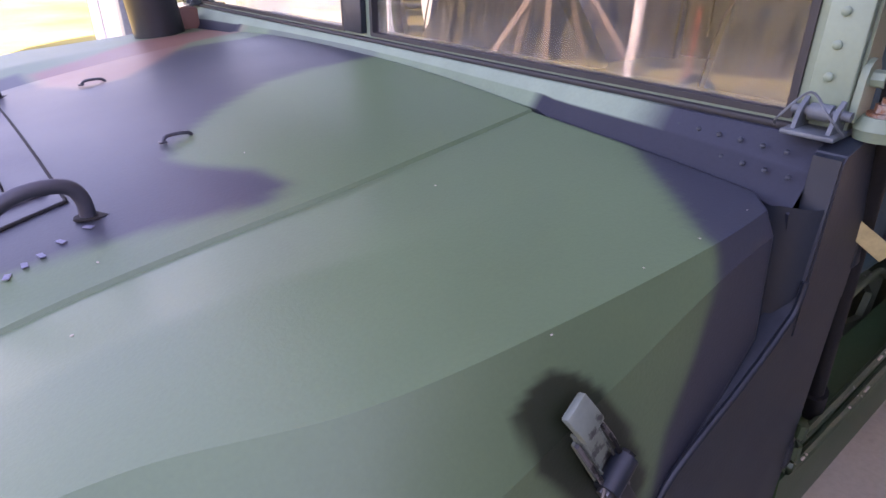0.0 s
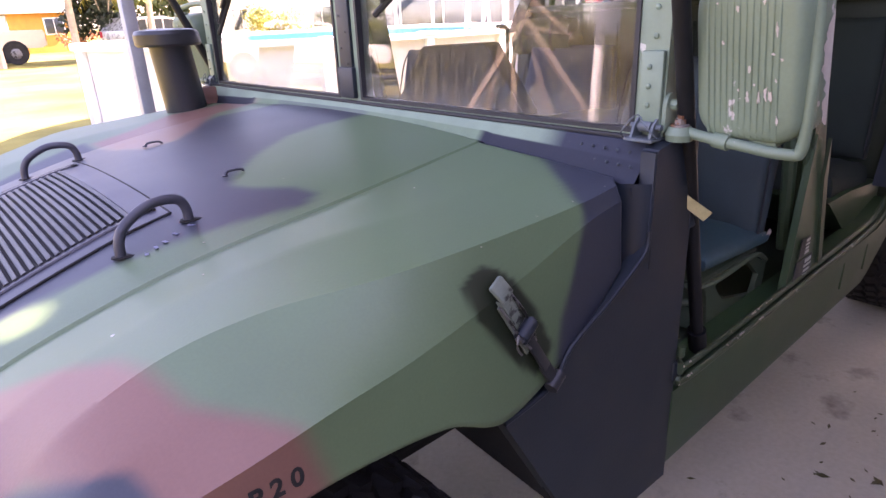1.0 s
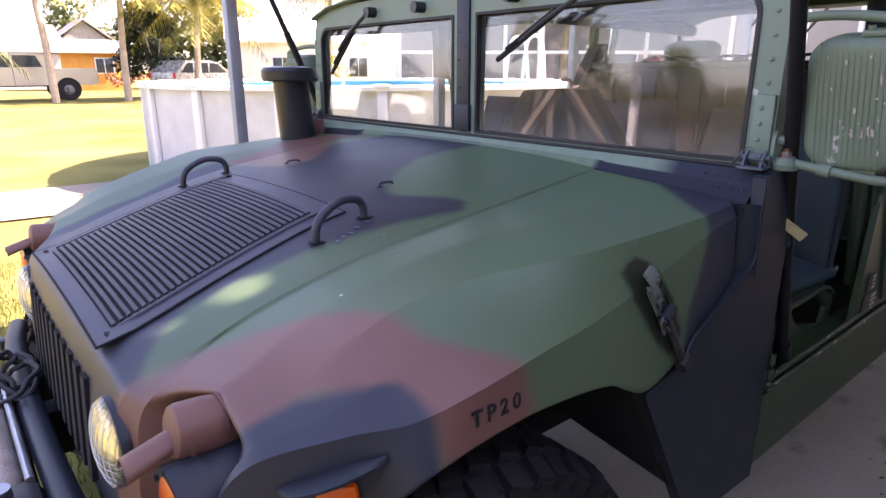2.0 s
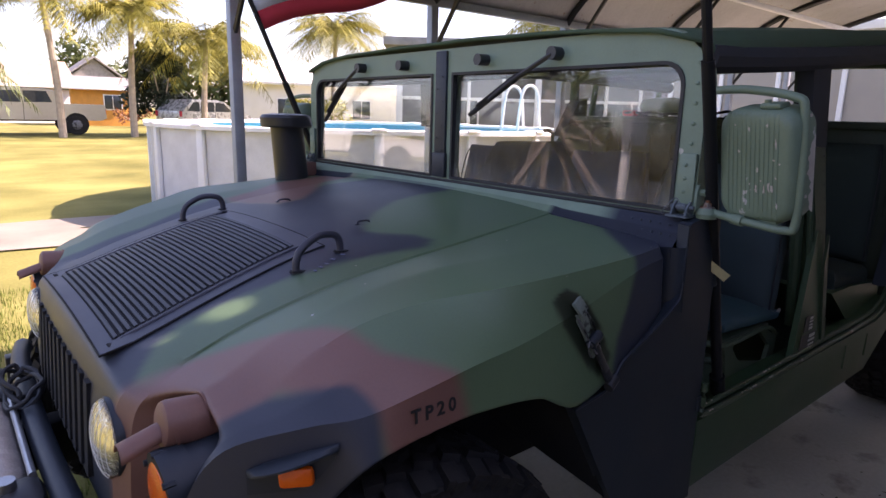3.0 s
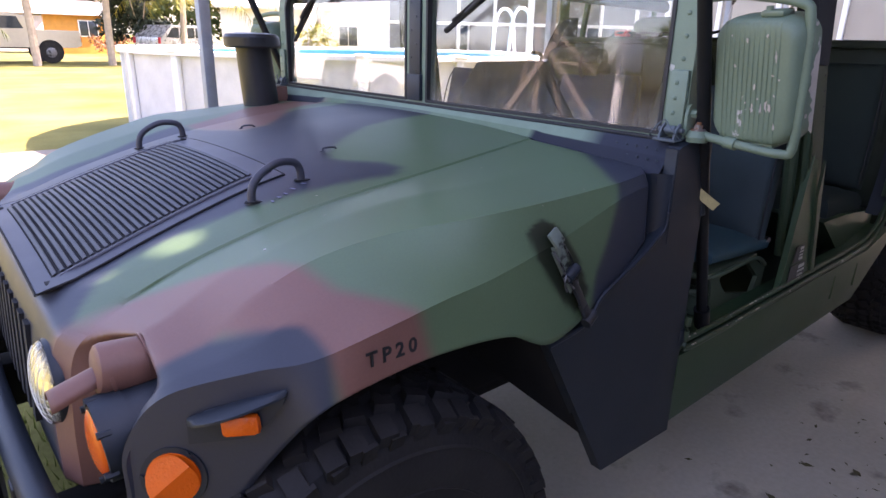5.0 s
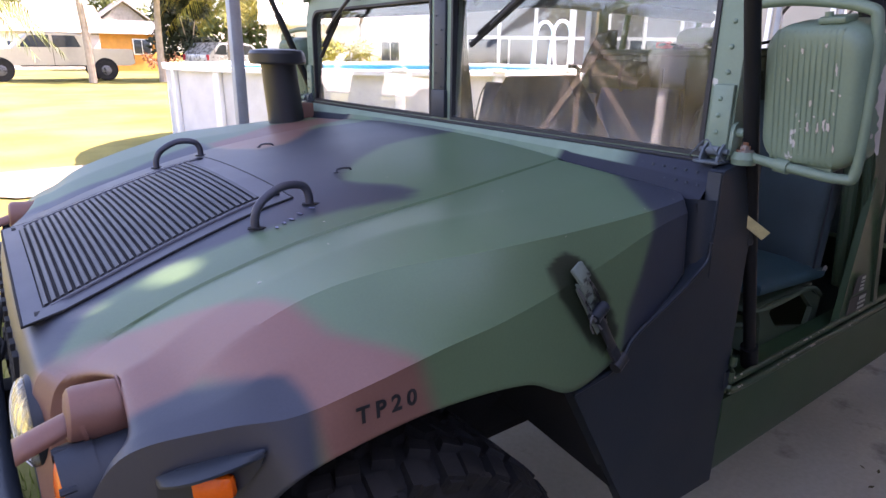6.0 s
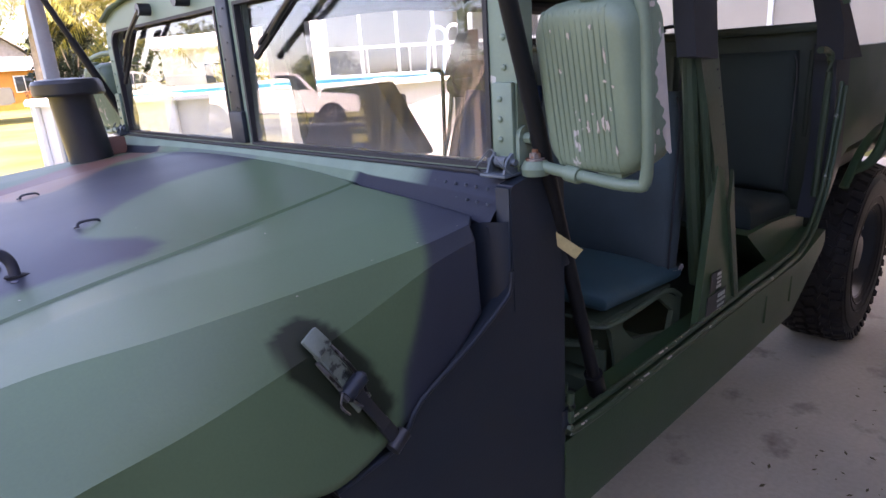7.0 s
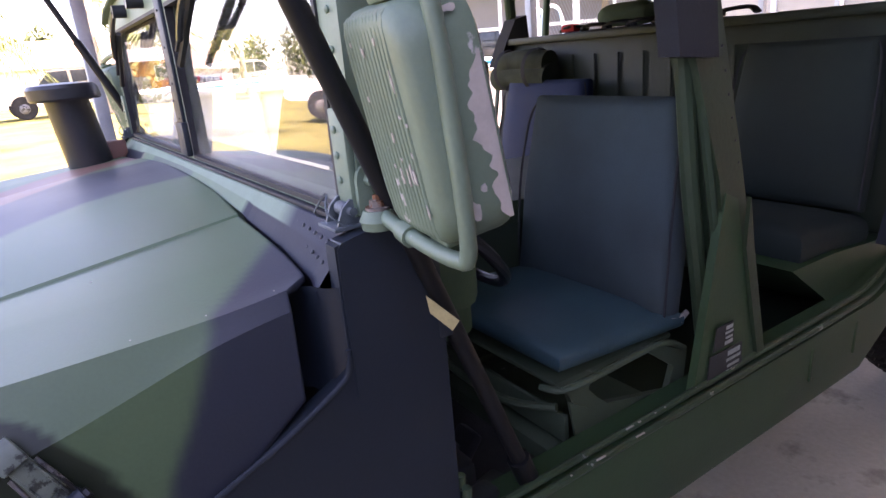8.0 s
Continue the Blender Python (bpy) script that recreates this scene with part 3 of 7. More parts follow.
        part("footman_loop", bm, M["louver"], hood)
    return hood


hood = truck_hood()


def hood_latch(sy):
    """Rubber draw latch in its dark sprayed patch on the hood's side."""
    a, b = Vector((0.452, sy * 1.034, 1.200)), Vector((0.563, sy * 1.068, 0.992))
    d = (b - a).normalized()
    out = Vector((0.0, sy * 0.95, 0.30)).normalized()
    wide = d.cross(out).normalized()
    out = wide.cross(d).normalized()
    m = Matrix((wide, out, d)).transposed().to_4x4()
    bm = bmesh.new()
    box(bm, a.lerp(b, 0.06) + out * 0.014, (0.030, 0.010, 0.034), 0.003, m @ pose(0, 0, 0, -14, 0, 0))
    box(bm, a.lerp(b, 0.22) + out * 0.009, (0.020, 0.007, 0.062), 0.003, m @ pose(0, 0, 0, 4, 0, 0))
    for e in (-1, 1):
        box(bm, a.lerp(b, 0.26) + wide * 0.0105 * e + out * 0.006, (0.003, 0.012, 0.060), 0.001, m)
    box(bm, a.lerp(b, 0.40) + out * 0.002, (0.034, 0.004, 0.110), 0.002, m)
    latch = part("hood_latch", bm, M["latch_grey"], hood, "pale worn latch plate on a dark sprayed patch")
    bm = bmesh.new()
    for e in (-1, 1):
        tube(bm, smooth_line([a.lerp(b, 0.16) + wide * 0.016 * e + out * 0.008, a.lerp(b, 0.32) + wide * 0.017 * e + out * 0.013, a.lerp(b, 0.50) + wide * 0.015 * e + out * 0.011, a.lerp(b, 0.60) + wide * 0.008 * e + out * 0.010], 4), 0.0026, 8)
        rod(bm, a.lerp(b, 0.45) + wide * 0.019 * e + out * 0.014, a.lerp(b, 0.45) + wide * 0.024 * e + out * 0.014, 0.0075, seg=6)
    tube(bm, smooth_line([a.lerp(b, 0.40) + wide * 0.020 + out * 0.018, a.lerp(b, 0.46) + wide * 0.034 + out * 0.016, a.lerp(b, 0.56) + wide * 0.030 + out * 0.010], 4), 0.0020, 6)
    part("latch_link", bm, M["dull_steel"], latch, "worn steel latch link")
    bm = bmesh.new()
    rod(bm, a.lerp(b, 0.45) + wide * -0.019 + out * 0.014, a.lerp(b, 0.45) + wide * 0.019 + out * 0.014, 0.0125, seg=16)
    part("latch_roller", bm, M["navy"], latch, "dark blue latch roller")
    bm = bmesh.new()
    box(bm, a.lerp(b, 0.66) + out * 0.008, (0.019, 0.009, 0.090), 0.003, m)
    box(bm, a.lerp(b, 0.90) + out * 0.006, (0.024, 0.012, 0.050), 0.005, m)
    rod(bm, a.lerp(b, 1.00) - wide * 0.017 + out * 0.008, a.lerp(b, 1.00) + wide * 0.017 + out * 0.008, 0.012, seg=14)
    part("latch_strap", bm, M["black_metal"], latch, "black rubber latch strap")


for _s in (-1, 1):
    hood_latch(_s)

# stencilled number on the side of the hood
def stencil(text, size, m, material, parent, name="stencil"):
    cu = bpy.data.curves.new(name, "FONT")
    cu.body, cu.size, cu.extrude, cu.align_x, cu.align_y, cu.offset, cu.space_character = text, size, 0.0006, "CENTER", "CENTER", 0.0009, 1.5
    tmp = new(name, cu)
    me = bpy.data.meshes.new_from_object(tmp.evaluated_get(bpy.context.evaluated_depsgraph_get()))
    bpy.data.objects.remove(tmp)
    me.materials.clear()
    me.materials.append(material)
    ob = new(name, me)
    ob.parent = parent
    ob.matrix_basis = m
    return ob


stencil("TP20", 0.035, pose(0.045, -1.0686, 1.078, 85, 0, 0), M["stencil"], hood)
# small chips of bare paint, more of them along the shoulder crease
_half = hood_half()
_crng = random.Random(12)
_spots = [(0.46, 0.40), (0.59, 0.70), (0.21, 0.53), (0.16, 0.66)]
_spots += [(0.76 - 0.10 * _k + 0.06 * _crng.random(), 1.003) for _k in range(4)]
for _x, _y in _spots:
    _p = min((p for row in _half for p in row if p.z > 1.1), key=lambda p: (p.x - _x) ** 2 + (p.y - _y) ** 2)
    bm = bmesh.new()
    _w = 0.0011 + 0.0014 * _crng.random()
    plate(bm, [(_p.x + _w * (0.4 + _crng.random()) * math.cos(a), -_p.y + _w * (0.4 + _crng.random()) * math.sin(a), _p.z + 0.0004) for a in (0.0, 0.9, 1.8, 2.7, 3.6, 4.5, 5.4)], (0, 0, 0.0006))
    part("paint_chip", bm, M["bare_grey"], hood)
# half-worn lettering beside the handle becomes bars
for _i, (_x, _y) in enumerate(((0.126, -0.484), (0.146, -0.477), (0.165, -0.472), (0.190, -0.460), (0.224, -0.452))):
    bm = bmesh.new()
    box(bm, (_x, _y, hood_z(_x, _y) + 0.0006), (0.007, 0.013, 0.0012), 0, pose(0, 0, 0, 0, 0, -20 + 15 * _i))
    part("worn_letter_bar", bm, M["letter"], hood)
bm = bmesh.new()
box(bm, (0.0, -0.709, 1.164), (0.007, 0.005, 0.006), 0.002)
part("paint_chip", bm, M["chip_white"], hood)


# ---- cowl, splash panels, windshield ----
def cowl():
    """Sloping riveted cowl between the hood's rear edge and the windshield."""
    bm = bmesh.new()
    edge = [(1.030, 0.838, 1.264), (0.98, 0.852, 1.268), (0.83, 0.866, 1.279), (0.66, 0.872, 1.288), (0.625, 0.872, 1.292), (0.605, 0.872, 1.299), (0.30, 0.884, 1.309), (0.0, 0.888, 1.314)]
    line = [(-y, x, z) for y, x, z in edge] + [e for e in edge[-2::-1]]
    rows = []
    for a, b in zip(line, line[1:]):
        for k in range(12):
            t = k / 12
            rows.append([a[n] + (b[n] - a[n]) * t for n in range(3)])
    rows.append(list(line[-1]))
    grid = []
    for y, x, z in rows:
        run = [(x + (0.904 - x) * k, y, z + (1.338 - z) * k) for k in (0.0, 0.25, 0.5, 0.56, 0.8, 1.0)]
        grid.append([(x + 0.012, y, z - 0.05)] + run + [(0.918, y, 1.342), (1.0, y, 1.345), (1.0, y, 1.28)])
    sheet(bm, grid)
    ob = part("cowl", bm, M["cowl"], truck, "riveted cowl below the windshield", angle=25)
    paint_camo(ob.data)
    # pale top strip; the riveted front face and the outer end are sprayed black
    a = ob.data.color_attributes["camo"]
    for i, v in enumerate(ob.data.vertices):
        out = max(0.0, min(1.0, (-0.76 - v.co.y) / 0.07))
        if v.index % 10 >= 4:
            c = Vector((0.185, 0.255, 0.185)).lerp(Vector(BLACK), out)
        elif abs(v.co.y) > 0.583:
            c = Vector(BLACK) * 0.75
        else:
            c = Vector(a.data[i].color[:3]).lerp(Vector((0.185, 0.255, 0.185)), 0.5)
        a.data[i].color = (c.x, c.y, c.z, 1)
    for sy in (-1, 1):
        bm = bmesh.new()
        plate(bm, [(x, sy * 1.029, z) for x, z in ((0.868, 1.10), (0.865, 1.24), (0.865, 1.326), (0.872, 1.334), (0.918, 1.344), (1.02, 1.346), (1.02, 1.10))], (0, sy * 0.033, 0))
        part("cowl_end", bm, M["navy"], truck)
    return ob


cowl_ob = cowl()
_rivet = bmesh.new()
bmesh.ops.create_uvsphere(_rivet, u_segments=8, v_segments=5, radius=0.0036)
bmesh.ops.scale(_rivet, vec=(1, 1, 0.6), verts=_rivet.verts)
rivet_mesh = finish("rivet", _rivet, M["navy"])
_rivet = bmesh.new()
bmesh.ops.create_uvsphere(_rivet, u_segments=8, v_segments=5, radius=0.0056)
bmesh.ops.scale(_rivet, vec=(1, 1, 0.6), verts=_rivet.verts)
bolt_mesh = finish("bolt", _rivet, M["pale_green"])
for _k in range(8):
    again("rivet", rivet_mesh, cowl_ob, pose(0.9012 - 0.0030 * _k, -0.785 - 0.030 * _k, 1.3215, 0, -50, 8))
    again("rivet", rivet_mesh, cowl_ob, pose(0.8968 - 0.0050 * _k, -0.800 - 0.030 * _k, 1.298, 0, -50, 8))


def splash(sy):
    """Side panel between the wheel and the door, with the slot beside the hood's corner."""
    y = sy * 1.060
    bm = bmesh.new()
    pts = [(0.455, 0.952), (0.575, 0.968), (0.628, 1.022), (0.845, 1.130), (0.862, 1.160), (0.862, 1.330), (0.905, 1.341), (1.02, 1.343), (1.024, 1.30), (1.024, 0.505), (0.705, 0.520), (0.66, 0.60)]
    plate(bm, [(x, y, z) for x, z in pts], (0, -sy * 0.03, 0))
    p = part("splash_panel", bm, M["navy"], truck, "black-painted side panel ahead of the door opening")
    bm = bmesh.new()
    rows = []
    for k in range(13):
        t = k / 12
        z = 1.10 + 0.172 * t
        deep = math.sin(math.pi * min(1.0, 0.12 + 0.80 * t)) ** 0.6
        rows.append([(0.866, sy * 1.059, z), (0.856, sy * (1.057 - 0.006 * deep), z), (0.846, sy * (1.050 - 0.014 * deep), z), (0.836, sy * (1.042 - 0.050 * deep), z), (0.830, sy * (1.036 - 0.100 * deep), z - 0.006 * t), (0.806, sy * (1.030 - 0.125 * deep), z - 0.016 * t), (0.76, sy * (1.024 - 0.135 * deep), z - 0.022 * t)])
    sheet(bm, rows)
    part("hinge_recess", bm, M["navy"], p, "scooped dark pocket behind the hood corner", angle=60)
    bm = bmesh.new()
    tube(bm, smooth_line([(0.455, y, 0.954), (0.575, y, 0.972), (0.628, y, 1.026), (0.750, y, 1.080), (0.838, y, 1.128), (0.858, y, 1.148), (0.862, y, 1.18)], 4), 0.0045, 8)
    part("panel_bead", bm, M["navy"], p)
    # near-black plate: the wheel well's shade put into its colour
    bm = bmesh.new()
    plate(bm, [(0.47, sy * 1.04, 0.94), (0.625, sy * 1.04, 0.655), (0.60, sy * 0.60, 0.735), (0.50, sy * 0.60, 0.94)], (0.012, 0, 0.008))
    part("wheel_well_shade_plate", bm, M["near_black"], p)
    bm = bmesh.new()
    box(bm, (1.026, sy * 1.03, 0.80), (0.03, 0.07, 0.05), 0.006)
    part("door_hinge", bm, M["navy"], p)
    bm = bmesh.new()
    box(bm, (1.026, sy * 1.03, 1.17), (0.03, 0.07, 0.05), 0.006)
    part("door_hinge", bm, M["navy"], p)
    return p


for _s in (-1, 1):
    splash(_s)
# added near-black plates that stand in for shade inside the engine bay
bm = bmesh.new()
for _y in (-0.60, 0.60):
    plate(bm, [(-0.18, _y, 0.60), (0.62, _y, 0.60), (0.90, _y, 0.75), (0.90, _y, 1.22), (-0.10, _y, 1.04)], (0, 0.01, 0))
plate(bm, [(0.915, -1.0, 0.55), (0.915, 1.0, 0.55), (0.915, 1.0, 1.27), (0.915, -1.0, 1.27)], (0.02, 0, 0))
part("engine_bay_shade_plates", bm, M["near_black"], truck)

WX = 0.940
GLASS_L, GLASS_R = (-0.975, -0.057), (0.057, 0.975)


def windshield():
    wc = 0.0
    bm = bmesh.new()
    lean = 0.0
    out = rounded(2.075, 0.475, 0.115, 6, (0, 0, 1, 1))
    outer = [(WX, wc + a, 1.585 + b) for a, b in out]
    # frame: outline with two panes cut, built as bars
    gz0, gz1 = 1.352, 1.737
    def pane_outline(y0, y1, big):
        w, hgt = y1 - y0, gz1 - gz0
        return [((y0 + y1) / 2 + a, (gz0 + gz1) / 2 + b) for a, b in rounded(w, hgt, 0.062, 5, (0, 0, 1, 0) if big > 0 else (0, 0, 0, 1))]
    r = pane_outline(*GLASS_R, 1)
    l = pane_outline(*GLASS_L, -1)
    # left half and right half of the frame as rings
    mid = (GLASS_L[1] + GLASS_R[0]) / 2
    oh = rounded(wc + 1.0375 - mid, 0.485, 0.150, 5, (0, 0, 1, 0))
    ring_plate(bm, [(WX - 0.02, mid + (wc + 1.0375 - mid) / 2 + a, 1.580 + b) for a, b in oh], [(WX - 0.02, a, b) for a, b in r], (0.045, 0, 0))
    oh = rounded(mid - wc + 1.0375, 0.485, 0.150, 5, (0, 0, 0, 1))
    ring_plate(bm, [(WX - 0.02, mid - (mid - wc + 1.0375) / 2 + a, 1.580 + b) for a, b in oh], [(WX - 0.02, a, b) for a, b in l], (0.045, 0, 0))
    f = part("windshield_frame", bm, M["pale_green"], truck, "pale green riveted windshield frame with two panes")
    bm = bmesh.new()
    box(bm, (WX - 0.024, mid, 1.585), (0.012, 0.062, 0.46), 0.003)
    box(bm, (WX - 0.028, mid, 1.40), (0.016, 0.075, 0.09), 0.003)
    part("centre_pillar", bm, M["navy"], f, "dark riveted centre pillar")
    for outl in (r, l):
        cy = sum(a for a, _ in outl) / len(outl)
        cz = sum(b for _, b in outl) / len(outl)
        bm = bmesh.new()
        shrink = lambda k: [(WX - 0.024, cy + (a - cy) * k, cz + (b - cz) * k) for a, b in outl]
        w = max(a for a, _ in outl) - min(a for a, _ in outl)
        ins = [(WX - 0.024, cy + (a - cy) * (1 - 0.016 / w), cz + (b - cz) * (1 - 0.016 / 0.385)) for a, b in outl]
        ring_plate(bm, shrink(1.004), ins, (0.02, 0, 0))
        part("window_gasket", bm, M["rubber"], f, "black rubber gasket")
        bm = bmesh.new()
        plate(bm, [(WX - 0.012 + 0.035 * (b - gz0), cy + (a - cy) * 0.995, cz + (b - cz) * 0.995) for a, b in outl], (0.006, 0, 0))
        g = part("windshield_pane", bm, M["pane"], f, "dusty clear windshield pane", smooth=False)
        g.visible_shadow = False
    for sy, y in ((-1, wc - 1.012), (1, wc + 1.012)):
        bm = bmesh.new()
        box(bm, (WX - 0.026, y, 1.43), (0.012, 0.045, 0.15), 0.003)
        part("corner_bracket", bm, M["pale_green"], f)
        for k in range(4):
            again("bolt", bolt_mesh, f, pose(WX - 0.034, y + 0.004, 1.372 + 0.035 * k, 0, -90, 0))
        for k in range(5):
            again("bolt", bolt_mesh, f, pose(WX - 0.022, y + 0.002, 1.53 + 0.05 * k, 0, -90, 0))
        bm = bmesh.new()
        for e in (-1, 1):
            plate(bm, [(WX - 0.060, y + 0.017 * e, 1.342), (WX - 0.020, y + 0.017 * e, 1.342), (WX - 0.020, y + 0.017 * e, 1.376), (WX - 0.034, y + 0.017 * e, 1.384), (WX - 0.048, y + 0.017 * e, 1.372)], (0, 0.005 * e, 0))
        box(bm, (WX - 0.035, y, 1.346), (0.062, 0.060, 0.006), 0.002)
        rod(bm, (WX - 0.036, y - 0.032, 1.368), (WX - 0.036, y + 0.032, 1.368), 0.006)
        rod(bm, (WX - 0.036, y - 0.012, 1.368), (WX - 0.036, y + 0.012, 1.368), 0.010)
        tube(bm, smooth_line([(WX - 0.05, y - 0.034, 1.350), (WX - 0.07, y - 0.02, 1.372), (WX - 0.055, y + 0.01, 1.392), (WX - 0.066, y + 0.034, 1.362), (WX - 0.045, y + 0.045, 1.348)], 5), 0.0016, 5)
        part("windshield_hinge", bm, M["worn_hinge"], f, "worn grey-blue hinge with pin")
    for k in range(9):
        again("bolt", rivet_mesh, f, pose(WX - 0.033, mid + (0.014 if k % 2 else -0.014), 1.365 + 0.045 * k, 0, -90, 0))
    bm = bmesh.new()
    box(bm, (WX - 0.027, 0, 1.3435), (0.012, 2.02, 0.009), 0.003)
    part("lower_seal", bm, M["rubber"], f, "black seal below the panes")
    # two motor covers and the wipers
    for y in (0.225, -0.235):
        bm = bmesh.new()
        rod(bm, (WX - 0.065, y, 1.772), (WX - 0.01, y, 1.772), 0.019, seg=16)
        part("wiper_spindle_cover", bm, M["black_metal"], f)
    for y0, y1, z1 in ((0.54, 0.865, 1.545), (-0.555, -0.175, 1.588)):
        bm = bmesh.new()
        rod(bm, (WX - 0.06, y0, 1.775), (WX - 0.01, y0, 1.775), 0.020, seg=14)
        tube(bm, smooth_line([(WX - 0.055, y0, 1.772), (WX - 0.06, y0 * 0.6 + y1 * 0.4, 1.70), (WX - 0.052, y0 * 0.3 + y1 * 0.7, 1.64)], 4), 0.008, 8)
        part("wiper_arm", bm, M["black_metal"], f)
        bm = bmesh.new()
        a, b = Vector((WX - 0.038, y0 * 0.62 + y1 * 0.38, 1.715)), Vector((WX - 0.036, y1, z1))
        tube(bm, [a, a.lerp(b, 0.5), b], 0.009, 6)
        tube(bm, [a + Vector((-0.012, 0, 0.006)), a.lerp(b, 0.8) + Vector((-0.012, 0, 0.006))], 0.005, 6)
        part("wiper_blade", bm, M["rubber"], f)
    return f


frame_ob = windshield()


# ---- mirror, flag rods, snorkel ----
def flake(bm, at, w, h, rng, n=11):
    """An irregular flat flake of bare metal in the y-z plane."""
    pts = []
    for k in range(n):
        a = 2 * math.pi * k / n
        g = 0.25 + 0.75 * rng.random()
        pts.append((at[0], at[1] + w / 2 * g * math.cos(a), at[2] + h / 2 * g * math.sin(a)))
    plate(bm, pts, (0.0012, 0, 0))


def mirror(sy):
    """Big pressed-steel mirror on a bent tube arm, its back to the front."""
    rng = random.Random(31)
    arm = bmesh.new()
    Y = lambda v: sy * v
    tube(arm, smooth_line([(0.935, Y(1.055), 1.366), (0.93, Y(1.10), 1.358), (0.922, Y(1.18), 1.350), (0.922, Y(1.258), 1.344), (0.924, Y(1.281), 1.362), (0.914, Y(1.281), 1.50), (0.905, Y(1.274), 1.615), (0.904, Y(1.252), 1.644), (0.92, Y(1.14), 1.662), (0.935, Y(1.05), 1.662), (0.945, Y(1.02), 1.660)], 5), 0.0100, 12)
    a = part("mirror_arm", arm, M["mirror_green"], truck, "chipped pale green tubular mirror arm")
    bm = bmesh.new()
    rod(bm, (0.930, Y(1.066), 1.344), (0.930, Y(1.066), 1.356), 0.024, 0.026, seg=20)
    rod(bm, (0.930, Y(1.066), 1.356), (0.930, Y(1.066), 1.370), 0.027, 0.020, seg=20)
    k = part("mirror_knuckle", bm, M["mirror_green"], a)
    bm = bmesh.new()
    rod(bm, (0.930, Y(1.066), 1.369), (0.930, Y(1.066), 1.374), 0.017, seg=16)
    rod(bm, (0.930, Y(1.066), 1.373), (0.930, Y(1.066), 1.383), 0.011, seg=6)
    rod(bm, (0.930, Y(1.066), 1.382), (0.930, Y(1.066), 1.390), 0.006, seg=8)
    part("pivot_nut", bm, M["nut_rust"], k, "rusty pivot nut")
    bm = bmesh.new()
    rod(bm, (0.927, Y(1.135), 1.354), (0.923, Y(1.163), 1.351), 0.0140, seg=12)
    part("arm_collar", bm, M["mirror_green"], a)
    bm = bmesh.new()
    plate(bm, [(0.934 + 0.020 * math.cos(t), Y(1.036), 1.408 + 0.022 * math.sin(t)) for t in (0.0, 0.5, 1.05, 1.57, 2.1, 2.6, 3.14)] + [(0.914, Y(1.036), 1.36), (0.955, Y(1.036), 1.36)], (0, Y(0.008), 0))
    rod(bm, (0.934, Y(1.040), 1.408), (0.934, Y(1.058), 1.408), 0.010, seg=8)
    part("arm_bracket", bm, M["pale_green"], a)
    head = new("mirror_head")
    head.parent = a
    head.matrix_basis = Matrix.Translation((0.938, Y(1.187), 1.492)) @ pose(0, 0, 0, 0, -10, sy * 9)
    tagged(head, "chipped pale green mirror housing with pressed ribs")
    out = rounded(0.192, 0.268, 0.048, 7)
    bm = bmesh.new()
    loops = []
    for x, k in ((-0.040, 0.60), (-0.040, 0.80), (-0.037, 0.90), (-0.028, 0.965), (-0.010, 0.995), (0.035, 1.0), (0.043, 0.985), (0.045, 0.95)):
        loops.append([bm.verts.new((x, p * k, q * (1 - (1 - k) * 0.72))) for p, q in out])
    for u, v in zip(loops, loops[1:]):
        for i in range(len(u)):
            bm.faces.new((u[i], u[(i + 1) % len(u)], v[(i + 1) % len(u)], v[i]))
    bm.faces.new(loops[0])
    bm.faces.new(loops[-1])
    part("housing", bm, M["mirror_green"], head, angle=45)
    for k in range(12):
        bm = bmesh.new()
        y = sy * (-0.066 + 0.0112 * k)
        low = 0.026 if k in (0, 11) else 0.0
        tube(bm, smooth_line([(-0.0335 + low * 0.2, y, -0.124), (-0.0385, y, -0.108), (-0.0402, y, 0.0), (-0.0385, y, 0.108), (-0.0335 + low * 0.2, y, 0.124)], 3), 0.0040, 8, up=(1, 0, 0), flat=0.72)
        part("rib", bm, M["mirror_green"], head)
    for dy, dz, w, h in ((0.030, -0.050, 0.009, 0.030), (0.041, -0.044, 0.010, 0.034), (0.049, -0.046, 0.008, 0.030), (0.010, -0.052, 0.009, 0.026), (0.012, -0.004, 0.007, 0.016), (-0.035, 0.036, 0.008, 0.010), (0.056, 0.055, 0.005, 0.030), (0.034, 0.098, 0.006, 0.012), (-0.010, 0.090, 0.006, 0.018), (-0.045, 0.098, 0.005, 0.008), (0.062, -0.085, 0.007, 0.020), (0.052, 0.020, 0.010, 0.005), (0.066, 0.012, 0.009, 0.007), (0.022, -0.030, 0.005, 0.006), (-0.006, -0.040, 0.004, 0.010), (0.058, -0.022, 0.006, 0.010)):
        bm = bmesh.new()
        flake(bm, (-0.0440, sy * dy, dz), w, h, rng)
        part("paint_chip", bm, M["bare_grey"], head)
    # bare metal with a ragged border along the outer side
    bm = bmesh.new()
    rows = []
    for k in range(41):
        z = -0.112 + 0.0045 * k
        w = 0.016 + 0.016 * noise.noise(Vector((3.1, z * 26, 0))) + 0.010 * noise.noise(Vector((8.1, z * 90, 0))) + 0.012 * max(0, 1 - abs(z - 0.02) / 0.03)
        w = max(0.002, w * min(1.0, (z + 0.118) / 0.02) * min(1.0, (0.076 - z) / 0.03))
        rows.append([(0.040 - w, sy * 0.0966, z), (0.040 - w / 2, sy * 0.0968, z), (0.040, sy * 0.0966, z)])
    sheet(bm, rows)
    part("bare_patch", bm, M["bare_grey"], head)
